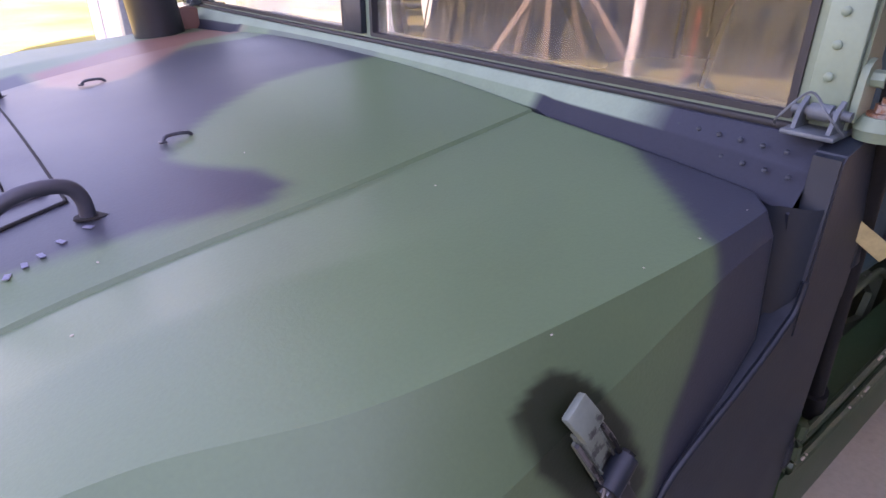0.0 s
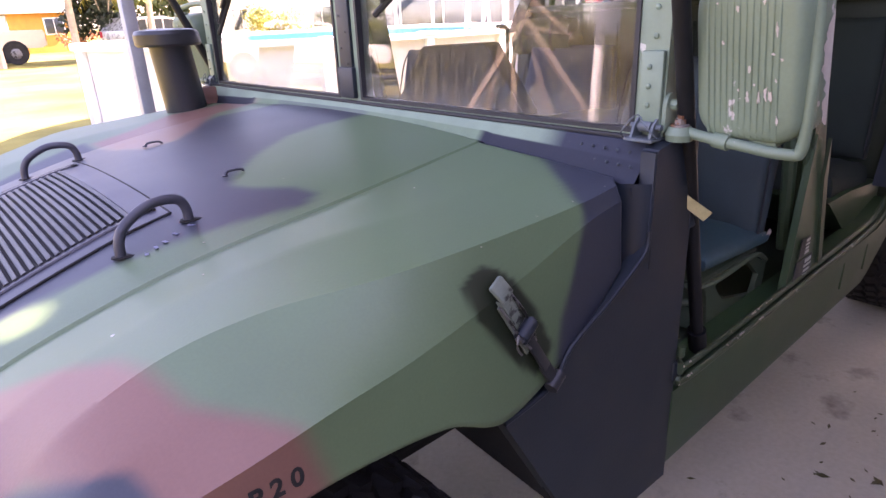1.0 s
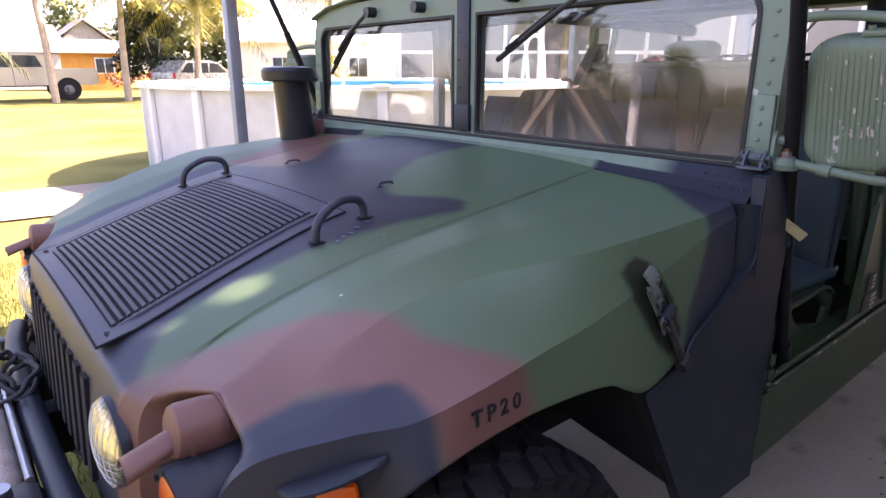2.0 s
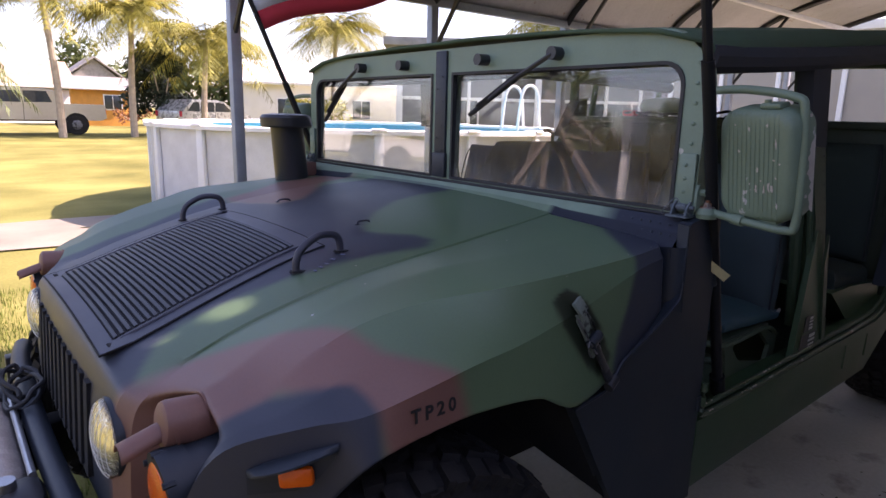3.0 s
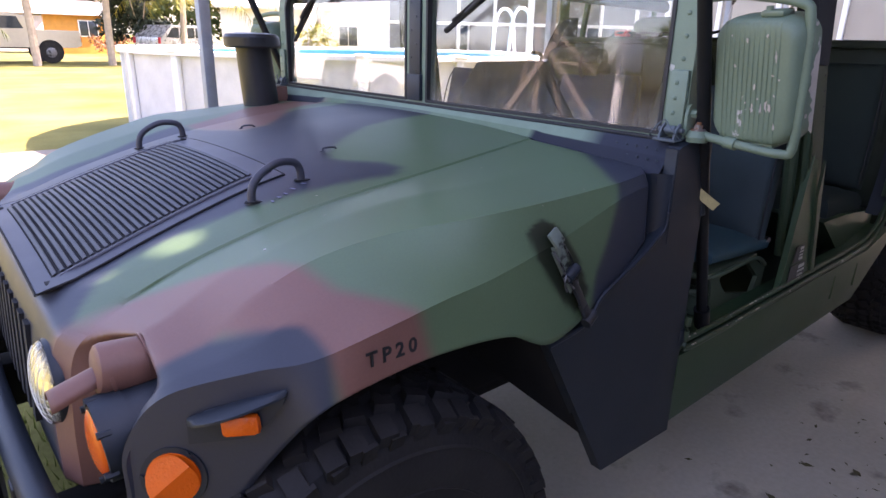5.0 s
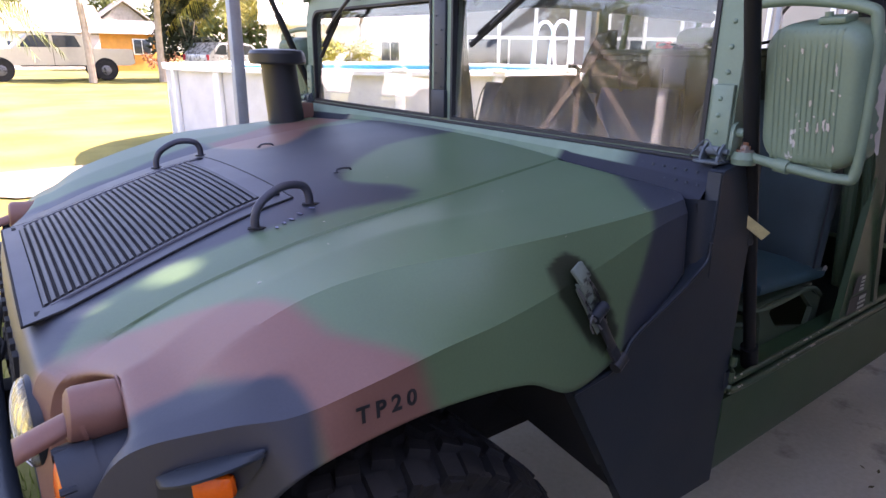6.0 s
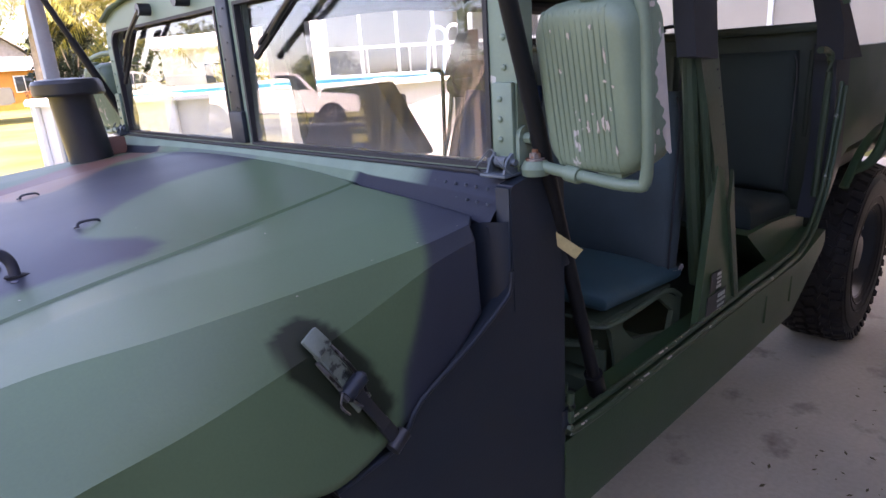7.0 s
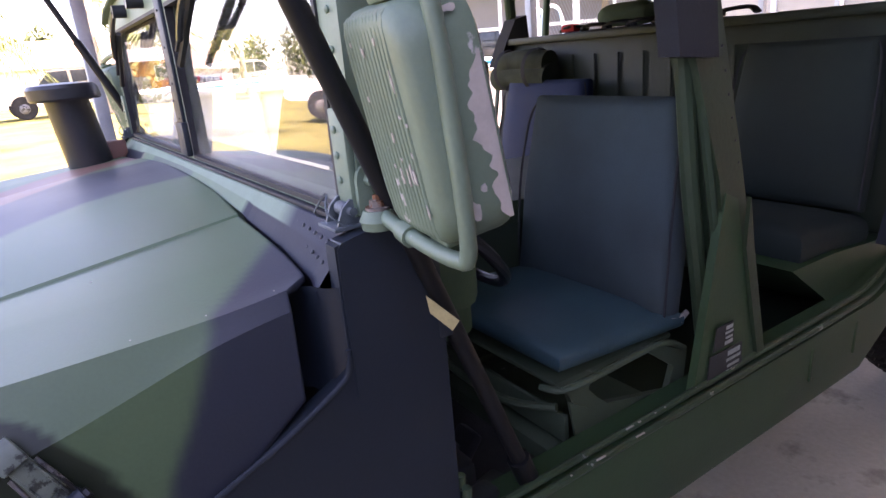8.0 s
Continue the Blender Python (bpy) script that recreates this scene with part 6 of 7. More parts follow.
cargo = part("duffel_bag", bm, M["canvas_black"], None, "dark canvas duffel bag lying in the cargo bed")
tagged(cargo, "dark canvas duffel bag lying in the cargo bed", "bag")
bm = bmesh.new()
tube(bm, smooth_line([(3.33, 0.38, 1.672), (3.35, 0.46, 1.678), (3.35, 0.64, 1.678), (3.36, 0.72, 1.672)], 4), [0.045, 0.05, 0.055, 0.058, 0.060, 0.060, 0.060, 0.060, 0.060, 0.058, 0.055, 0.050, 0.045], 14)
roll = part("bedroll", bm, M["canvas"], None, "small green bedroll on a dark canvas duffel bag")
tagged(roll, "small green bedroll on a dark canvas duffel bag", "bedroll")

tarp = empty("canvas_roll", "rolled grey-green canvas tarp wedged behind the far rear seat", "tarp", (2.80, 0.78, 1.40))
bm = bmesh.new()
for _k, _r in ((0, 0.085), (1, 0.078)):
    tube(bm, smooth_line([(0.01 * _k, -0.22 + 0.02 * _k, 0.07 * _k), (0.0, 0.0, 0.012 + 0.07 * _k), (0.01, 0.20 - 0.03 * _k, 0.065 * _k)], 5), _r * 0.8, 14)
part("tarp_body", bm, M["tarp"], tarp)
for _y in (-0.12, 0.10):
    bm = bmesh.new()
    revolve(bm, [(-0.012, 0.108), (0.012, 0.108), (0.012, 0.104), (-0.012, 0.104)], 24)
    bmesh.ops.translate(bm, vec=(0.003, _y, 0.040), verts=bm.verts)
    part("tarp_strap", bm, M["canvas_black"], tarp)
_srng = random.Random(44)
straps = empty("strap_bundle", "tangled black cargo straps lying on the rear bulkhead", "straps", (2.90, 0.10, 1.603))
for _k in range(7):
    _y = -0.45 + 0.14 * _k
    bm = bmesh.new()
    tube(bm, smooth_line([(-0.03, _y - 0.10, 0.010), (0.02, _y - 0.04, 0.022 + 0.02 * _srng.random()), (-0.02, _y + 0.03, 0.026), (0.03, _y + 0.12, 0.010)], 5), 0.016, 7, flat=0.5)
    part("strap", bm, M["canvas_black"], straps)
bm = bmesh.new()
box(bm, (0.0, 0.42, 0.022), (0.05, 0.09, 0.035), 0.010)
part("ratchet", bm, M["flag_red"], straps, "small red ratchet handle")


# ---- ground, carport ----
def rise(x, y):
    """The lawn climbs a little away from the slab."""
    d = math.hypot(x, y)
    t = max(0.0, min(1.0, (d - 12) / 20))
    return 0.30 * t * t * (3 - 2 * t)


def ground():
    bm = bmesh.new()
    ticks = [0.0]
    while ticks[-1] < 1500:
        ticks.append(ticks[-1] + max(0.8, ticks[-1] * 0.18))
    ax = [-t for t in ticks[:0:-1]] + ticks
    sheet(bm, [[(x, y, rise(x, y) + 0.02 * noise.noise(Vector((x * 0.4, y * 0.4, 0))) - 0.035) for y in ax] for x in ax])
    tagged(part("ground", bm, M["grass"], None, angle=80), "sunlit yellow-green lawn reaching to the trees", "lawn", kind="structure")
    bm = bmesh.new()
    box(bm, (4.75, -0.925, -0.06), (9.90, 6.05, 0.12), 0.01)
    tagged(part("slab", bm, M["concrete"], None), "stained grey concrete slab under the carport", "floor", kind="structure")
    bm = bmesh.new()
    rng = random.Random(4)
    rows = []
    for i in range(15):
        a = i / 14 * 2 * math.pi
        rows.append([(0.9 + math.cos(a) * r * (1.35 + 0.25 * math.sin(3 * a)), 7.4 + math.sin(a) * r * (0.95 + 0.2 * math.cos(2 * a)), rise(0.9, 7.4) + 0.006 - 0.012 * r) for r in (0.05, 0.5, 1.0, 1.35)])
    rows[-1] = rows[0]
    sheet(bm, rows)
    tagged(part("bare_soil", bm, M["sand"], None, angle=80), "pale bare sandy soil worn into the lawn", "soil", kind="structure")


ground()


def grass_blades():
    rng = random.Random(7)
    vs, fs = [], []
    for _ in range(15000):
        x, y = rng.uniform(-2.1, -0.21), rng.uniform(-1.2, 4.4)
        if rng.random() < 0.4:
            x, y = rng.uniform(-0.5, 1.6), rng.uniform(2.15, 4.6)
        a, h, lean = rng.uniform(0, 6.28), rng.uniform(0.03, 0.085), rng.uniform(0.0, 0.05)
        dx, dy = math.cos(a) * 0.004, math.sin(a) * 0.004
        z = -0.04
        k = len(vs)
        vs += [(x - dx, y - dy, z), (x + dx, y + dy, z), (x - dy * lean * 200 + dx * 0.4, y + dx * lean * 200, z + h)]
        fs.append((k, k + 1, k + 2))
    me = bpy.data.meshes.new("grass_blades")
    me.from_pydata(vs, [], fs)
    me.materials.append(M["blade"])
    tagged(new("grass_blades", me), "rough grass blades at the slab's edge", "grass", kind="stuff")


grass_blades()


def litter():
    rng = random.Random(11)
    bm = bmesh.new()
    for k in range(260):
        x, y = rng.uniform(0.9, 5.5), rng.uniform(-3.2, -1.15)
        if k % 2:
            x, y = rng.gauss(1.9, 0.45), rng.gauss(-1.42, 0.16)
        s = rng.uniform(0.004, 0.016) if k % 9 else 0.028
        c = Vector((x, y, 0.006))
        a = rng.uniform(0, 6.28)
        u, v = Vector((math.cos(a), math.sin(a), 0.1)) * s, Vector((-math.sin(a), math.cos(a), 0.15)) * s * 0.4
        f = [bm.verts.new(c + u), bm.verts.new(c + v), bm.verts.new(c - u), bm.verts.new(c - v)]
        bm.faces.new(f)
    tagged(part("leaf_litter", bm, M["leaf_brown"], None, smooth=False), "dry brown leaf bits scattered on the slab", "litter", kind="stuff")


litter()


def carport():
    c = empty("carport", "grey steel-tube carport with a rusty ribbed sheet roof", "carport", (0.93, 2.0, 0))
    def put(name, bm, mat, label=""):
        ob = part(name, bm, mat, c, label)
        ob.matrix_parent_inverse = Matrix.Translation((-0.93, -2.0, 0))
        return ob
    y0, y1 = -3.6, 2.03
    ym = (y0 + y1) / 2
    def arc(y):
        """Roof height over the span: rounded eaves and a low ridge."""
        d = min(y - y0, y1 - y)
        eave = 2.42 + 0.34 * (1 - math.exp(-d / 0.28))
        return eave + 0.22 * d
    ribs = (0.93, 2.47, 4.0, 5.6, 7.2, 8.8)
    for x in ribs:
        for y in (y0, y1):
            bm = bmesh.new()
            box(bm, (x, y, 1.21), (0.065, 0.065, 2.42), 0.006)
            put("post", bm, M["galv"], "grey square steel post")
        bm = bmesh.new()
        ys = [y0 + (y1 - y0) * k / 60 for k in range(61)]
        tube(bm, [(x, y, arc(y) - 0.035) for y in ys], 0.032, 6, up=(1, 0, 0))
        put("roof_hoop", bm, M["black_metal"], "dark bent roof hoop")
        for y, s in ((y1, -1), (y0, 1)):
            bm = bmesh.new()
            tube(bm, [(x, y, 2.02), (x, y + s * 0.6, arc(y + 0.6 * s) - 0.05)], 0.018, 6)
            put("brace", bm, M["black_metal"])
    bm = bmesh.new()
    rows = []
    nx = 150
    for i in range(nx + 1):
        x = 0.75 + (9.0 - 0.75) * i / nx
        rib = 0.012 if i % 5 == 0 else 0.0
        rows.append([(x, y, arc(y) + rib) for y in ys])
    vs = sheet(bm, rows)
    # made-up holes in the sheet, placed so that sun spots fall on the hood
    worn = [f for f in bm.faces for c in [f.calc_center_median()] if 1.70 < c.x < 2.02 and abs(c.y + 1.31) < 0.20]
    bmesh.ops.subdivide_edges(bm, edges=list({e for f in worn for e in f.edges}), cuts=7, use_grid_fill=True)
    holes = ((1.894, -1.308, 0.030, 0.046), (1.790, -1.308, 0.017, 0.022))
    gone = [f for f in bm.faces for c in [f.calc_center_median()] if any(((c.x - hx) / rx) ** 2 + ((c.y - hy) / ry) ** 2 < 1 for hx, hy, rx, ry in holes)]
    bmesh.ops.delete(bm, geom=gone, context="FACES")
    s = put("roof_sheet", bm, M["sheet"], "pale ribbed roof sheet with rust stains")
    m = s.modifiers.new("thickness", "SOLIDIFY")
    m.thickness = 0.003
    for y in (y0 + 0.02, y1 - 0.02):
        bm = bmesh.new()
        box(bm, (4.9, y, 2.41), (8.2, 0.05, 0.06), 0.006)
        put("eave_rail", bm, M["galv"])
    # long rail under the roof
    bm = bmesh.new()
    box(bm, (5.2, 1.2, 2.72), (6.5, 0.05, 0.05), 0.005)
    put("purlin", bm, M["pool_white"])


carport()
# unseen wall behind the camera, added to block skylight on the carport's near side
bm = bmesh.new()
box(bm, (3.2, -3.50, 1.14), (13.2, 0.1, 2.32), 0.01)
tagged(part("unseen_shade_wall_south", bm, M["shade_wall"], None), "unseen dark wall added to hold back skylight on the carport's near side", "wall", kind="structure")


# second unseen wall, added to keep sunlit-ground bounce off the hood's side
bm = bmesh.new()
box(bm, (-2.3, -2.25, 1.2), (0.2, 2.4, 2.4), 0.01)
tagged(part("unseen_shade_wall_west", bm, M["shade_wall"], None), "unseen dark wall added to cut bounce light from the front", "wall", kind="structure")


# ---- pool ----
def pool():
    C, R, H = Vector((5.75, 8.1, 0)), 3.65, 1.36
    n = 18
    p = empty("above_ground_pool", "round above-ground pool with mottled grey walls and white rim", "pool", C)
    for k in range(n):
        a0, a1 = 2 * math.pi * k / n, 2 * math.pi * (k + 1) / n
        bm = bmesh.new()
        rows = []
        for j in range(7):
            a = a0 + (a1 - a0) * j / 6
            rows.append([(R * math.cos(a), R * math.sin(a), 0), (R * math.cos(a), R * math.sin(a), H - 0.03), ((R - 0.02) * math.cos(a), (R - 0.02) * math.sin(a), H - 0.03), ((R - 0.02) * math.cos(a), (R - 0.02) * math.sin(a), 0)])
        sheet(bm, rows)
        part("wall_panel", bm, M["pool_wall"], p)
        bm = bmesh.new()
        m = pose(R * math.cos(a0), R * math.sin(a0), 0, 0, 0, math.degrees(a0))
        vs = box(bm, (0.035, 0, H / 2 - 0.02), (0.07, 0.16, H - 0.04), 0.02)
        for v in bm.verts:
            v.co.y *= 1.0 - 0.25 * v.co.z / H
        bmesh.ops.transform(bm, matrix=m, verts=bm.verts)
        part("upright", bm, M["pool_white"], p)
        bm = bmesh.new()
        rows = []
        for j in range(7):
            a = a0 + (a1 - a0) * j / 6
            rows.append([((R + d) * math.cos(a), (R + d) * math.sin(a), z) for d, z in ((-0.10, H - 0.05), (-0.10, H), (-0.04, H + 0.018), (0.06, H + 0.018), (0.10, H), (0.10, H - 0.05))])
        sheet(bm, rows)
        part("top_rail", bm, M["pool_white"], p)
        bm = bmesh.new()
        box(bm, (0.0, 0, H + 0.006), (0.24, 0.20, 0.05), 0.02)
        bmesh.ops.transform(bm, matrix=m, verts=bm.verts)
        part("rail_cap", bm, M["pool_white"], p)
    bm = bmesh.new()
    revolve(bm, [(0.05, R - 0.03), (H - 0.04, R - 0.03)], 48)
    bmesh.ops.transform(bm, matrix=pose(0, 0, 0, 90, 0, 0), verts=bm.verts)
    part("liner", bm, M["pool_liner"], p, "blue patterned liner")
    bm = bmesh.new()
    bmesh.ops.create_circle(bm, cap_ends=True, segments=48, radius=R - 0.04)
    bmesh.ops.translate(bm, vec=(0, 0, H - 0.22), verts=bm.verts)
    part("pool_water", bm, M["water"], p)
    # A-frame ladder over the rim
    lad = empty("pool_ladder", "white plastic A-frame pool ladder over the rim", "ladder", (9.28, 7.55, 0))
    d = Vector((0.98, -0.15, 0)).normalized()
    s = Vector((0.15, 0.98, 0)).normalized()
    for e in (-0.28, 0.28):
        bm = bmesh.new()
        tube(bm, smooth_line([d * 0.55 + s * e, d * 0.30 + s * e + Vector((0, 0, 1.36)), d * 0.20 + s * e + Vector((0, 0, 2.05)), d * 0.0 + s * e + Vector((0, 0, 2.22)), d * -0.2 + s * e + Vector((0, 0, 2.05)), d * -0.30 + s * e + Vector((0, 0, 1.30)), d * -0.42 + s * e + Vector((0, 0, 0.05))], 6), 0.032, 10)
        part("ladder_rail", bm, M["pool_white"], lad)
    for k in range(5):
        for q in (1, -1):
            bm = bmesh.new()
            z = 0.25 + 0.27 * k
            o = d * (q * (0.55 - 0.19 * z)) + Vector((0, 0, z))
            rod(bm, o - s * 0.28, o + s * 0.28, 0.03, seg=8)
            part("ladder_step", bm, M["pool_white"], lad)


pool()


# ---- houses ----
def house(name, label, m, w, d, h, wall, roofm, ridge, openings, over=0.5):
    """A house facing its own -y: walls, gabled roof along x, windows with frames."""
    hs = empty(name, label, "house")
    hs.matrix_basis = m
    bm = bmesh.new()
    box(bm, (0, d / 2, h / 2 - 0.3), (w, d, h + 0.6), 0.02)
    part("wall", bm, wall, hs)
    bm = bmesh.new()
    for s in (-1, 1):
        ym = d / 2
        a = [(-w / 2 - over, ym, h + ridge), (w / 2 + over, ym, h + ridge), (w / 2 + over, ym + s * (d / 2 + over), h - 0.1), (-w / 2 - over, ym + s * (d / 2 + over), h - 0.1)]
        plate(bm, a, (0, 0, 0.14))
    plate(bm, [(-w / 2, 0, h - 0.02), (-w / 2, d, h - 0.02), (-w / 2, d / 2, h + ridge - 0.05)], (0.12, 0, 0))
    plate(bm, [(w / 2 - 0.12, 0, h - 0.02), (w / 2 - 0.12, d, h - 0.02), (w / 2 - 0.12, d / 2, h + ridge - 0.05)], (0.12, 0, 0))
    part("roof", bm, roofm, hs)
    bm = bmesh.new()
    box(bm, (0, -over, h - 0.02), (w + 2 * over, 0.05, 0.18), 0.01)
    part("fascia", bm, M["pool_white"], hs)
    for x, z, ww, hh in openings:
        bm = bmesh.new()
        box(bm, (x, -0.02, z), (ww + 0.14, 0.09, hh + 0.14), 0.01)
        win = part("window", bm, M["pool_white"], hs)
        bm = bmesh.new()
        box(bm, (x, -0.055, z), (ww, 0.04, hh), 0.004)
        part("window_pane", bm, M["window"], win)
        bm = bmesh.new()
        box(bm, (x, -0.08, z), (0.04, 0.02, hh), 0.004)
        part("glazing_bar", bm, M["pool_white"], win)
    return hs


house("neighbour_house", "far white house with a low tan roof", pose(-3.0, 52, 0.2, 0, 0, 0), 22, 9, 2.7, M["white_wall"], M["roof_tan"], 1.9, [(-7, 1.4, 1.6, 1.1), (-1, 1.4, 1.6, 1.1), (6, 1.4, 1.6, 1.1)])
house("orange_shed", "small orange boarded shed with a grey roof", pose(8.9, 46, 0.25, 0, 0, -8), 3.7, 4, 2.5, M["orange_wood"], M["roof_grey"], 0.7, [(0.6, 1.6, 1.0, 0.9)])
house("gabled_house", "distant house with a grey gable", pose(14.6, 68, 0.2, 0, 0, 90), 4.0, 4.5, 3.9, M["pale_wall"], M["roof_grey"], 1.9, [(0, 1.6, 1.4, 1.2)])
house("white_house", "white rendered house behind the pool", pose(22.5, 36, 0.25, 0, 0, -22), 15, 8, 3.1, M["white_wall"], M["white_wall"], 1.6, [(-4.5, 1.5, 1.2, 1.2), (0.5, 1.5, 1.2, 1.2), (5, 1.5, 1.4, 1.2)])


def patio_house():
    hs = empty("patio_house", "grey screened patio house with white posts beside the pool", "house")
    hs.matrix_basis = pose(11.4, 15.0, 0, 0, 0, -38)
    L, H = 18.0, 3.6
    bm = bmesh.new()
    box(bm, (L / 2, 2.0, H / 2), (L, 0.2, H), 0.01)
    part("wall", bm, M["screen"], hs, "grey wall behind the patio screen")
    for k in range(17):
        bm = bmesh.new()
        x = L * k / 16
        box(bm, (x, 0.0 if k % 4 else -0.03, H / 2), (0.10 if k % 4 else 0.20, 0.10, H), 0.01)
        part("patio_post", bm, M["pool_white"], hs)
    for z in (0.12, 2.1, H):
        bm = bmesh.new()
        box(bm, (L / 2, 0.0, z), (L, 0.07, 0.10), 0.01)
        part("patio_rail", bm, M["pool_white"], hs)
    bm = bmesh.new()
    box(bm, (L / 2, 2.2, H + 0.2), (L + 1, 5.4, 0.25), 0.02)
    part("roof", bm, M["roof_grey"], hs)
    bm = bmesh.new()
    box(bm, (L / 2, 1.0, 0.05), (L, 2.4, 0.1), 0.01)
    part("patio_floor", bm, M["concrete"], hs)
    for x in (2.0, 7.5, 13.0):
        bm = bmesh.new()
        box(bm, (x, 1.88, 1.6), (1.5, 0.06, 1.2), 0.01)
        w = part("window", bm, M["pool_white"], hs)
        bm = bmesh.new()
        box(bm, (x, 1.84, 1.6), (1.36, 0.03, 1.06), 0.004)
        part("window_pane", bm, M["window"], w)
    # near wing: pale panelled wall with white battens
    wing = empty("panelled_shed", "pale grey-beige panelled outbuilding with white battens", "shed")
    wing.matrix_basis = pose(12.5, 3.6, 0, 0, 0, -90)
    bm = bmesh.new()
    box(bm, (4.0, 1.5, 1.6), (13, 3, 3.2), 0.01)
    part("wall", bm, M["cream_wall"], wing)
    for k in range(12):
        bm = bmesh.new()
        box(bm, (-2.4 + 1.15 * k, -0.03, 1.6), (0.09, 0.06, 3.2), 0.008)
        part("batten", bm, M["pool_white"], wing)
    bm = bmesh.new()
    box(bm, (4.0, 1.5, 3.28), (13.8, 3.8, 0.16), 0.02)
    part("roof", bm, M["white_wall"], wing)
    for k in range(22):
        bm = bmesh.new()
        box(bm, (5.6, -0.05, 0.75 + 0.085 * k), (1.9, 0.05, 0.06), 0.008, pose(0, 0, 0, 25, 0, 0))
        part("shutter_slat", bm, M["pool_white"], wing)


patio_house()


# ---- vehicles ----
def car(name, label, m, paint, length, w, prof, glass_prof, wheels, wr, bed=None):
    """A parked vehicle: side profile thickened across, glasshouse, wheels; nose towards -x."""
    c = empty(name, label, "car" if bed is None else "pickup truck")
    c.matrix_basis = m
    bm = bmesh.new()
    n = len(prof)
    cols = []
    for y, k in ((-w / 2, 0.94), (-w / 2 + 0.06, 1.0), (w / 2 - 0.06, 1.0), (w / 2, 0.94)):
        cx = length / 2
        cols.append([bm.verts.new((cx + (x - cx) * (0.985 if k < 1 else 1), y, z if z < 0.6 else 0.6 + (z - 0.6) * (0.985 if k < 1 else 1))) for x, z in prof])
    for a, b in zip(cols, cols[1:]):
        for k in range(n):
            bm.faces.new((a[k], a[(k + 1) % n], b[(k + 1) % n], b[k]))
    bm.faces.new(cols[0])
    bm.faces.new(cols[-1][::-1])
    part("body", bm, paint, c)
    for g in glass_prof:
        for s in (-1, 1):
            bm = bmesh.new()
            plate(bm, [(x, s * (w / 2 + 0.004), z) for x, z in g], (0, -s * 0.03, 0))
            part("side_window", bm, M["window"], c)
    for s in (-1, 1):
        for g in glass_prof[1:]:
            bm = bmesh.new()
            box(bm, (g[0][0] - 0.06, s * (w / 2 + 0.001), 0.98), (0.018, 0.012, 0.72), 0.002)
            part("door_gap", bm, M["near_black"], c)
        bm = bmesh.new()
        box(bm, (length / 2, s * (w / 2 + 0.001), 0.60), (length * 0.44, 0.014, 0.06), 0.004)
        part("side_sill", bm, M["near_black"], c)
        bm = bmesh.new()
        box(bm, (length - 0.03, s * (w / 2 - 0.10), 1.02), (0.05, 0.14, 0.26), 0.01)
        part("tail_lamp", bm, M["flag_red"], c)
    for x in wheels:
        for s in (-1, 1):
            bm = bmesh.new()
            rod(bm, (x, s * (w / 2 - 0.24), wr), (x, s * (w / 2 + 0.02), wr), wr, seg=28)
            ob = part("wheel", bm, M["tyre"], c)
            bm = bmesh.new()
            rod(bm, (x, s * (w / 2 + 0.015), wr), (x, s * (w / 2 + 0.035), wr), wr * 0.54, wr * 0.42, seg=20)
            part("wheel_rim", bm, M["dull_steel"], ob)
            # near-black disc on the body side paints the shaded arch opening
            bm = bmesh.new()
            rod(bm, (x, s * (w / 2 - 0.02), wr + 0.04), (x, s * (w / 2 + 0.006), wr + 0.04), wr * 1.18, seg=28)
            part("wheel_arch_shade", bm, M["near_black"], c)
    return c


PICKUP = [(0.05, 0.62), (0.0, 0.95), (0.12, 1.22), (1.55, 1.32), (2.15, 1.92), (2.5, 1.98), (4.0, 1.98), (4.32, 1.88), (4.42, 1.36), (6.25, 1.34), (6.32, 1.20), (6.32, 0.72), (6.1, 0.62)]
PGLASS = [[(1.78, 1.38), (2.22, 1.86), (2.95, 1.88), (2.98, 1.38)], [(3.10, 1.38), (3.08, 1.88), (3.95, 1.88), (4.15, 1.40)]]
car("pickup_truck", "tan and white crew-cab pickup parked on the lawn", pose(-0.3, 31.8, 0.30, 0, 0, 3), M["car_tan"], 6.32, 2.0, PICKUP, PGLASS, (1.05, 5.05), 0.42, bed=True)
SUV = [(0.02, 0.45), (0.0, 0.80), (0.15, 0.98), (1.1, 1.10), (1.85, 1.62), (2.4, 1.72), (3.9, 1.70), (4.5, 1.15), (4.55, 0.75), (4.45, 0.42)]
SGLASS = [[(1.42, 1.14), (1.95, 1.56), (2.5, 1.60), (2.5, 1.14)], [(2.58, 1.14), (2.58, 1.60), (3.4, 1.60), (3.4, 1.14)], [(3.48, 1.14), (3.48, 1.60), (3.85, 1.58), (4.2, 1.16)]]
car("silver_suv", "silver sport utility car parked behind the pool", pose(12.6, 31.5, 0.30, 0, 0, 203), M["car_silver"], 4.55, 1.85, SUV, SGLASS, (0.85, 3.6), 0.34)
car("white_pickup", "white pickup parked across the lawn ahead of the truck", pose(-12.5, 17.5, 0.30, 0, 0, 30), M["car_white"], 6.32, 2.0, PICKUP, PGLASS, (1.05, 5.05), 0.42, bed=True)


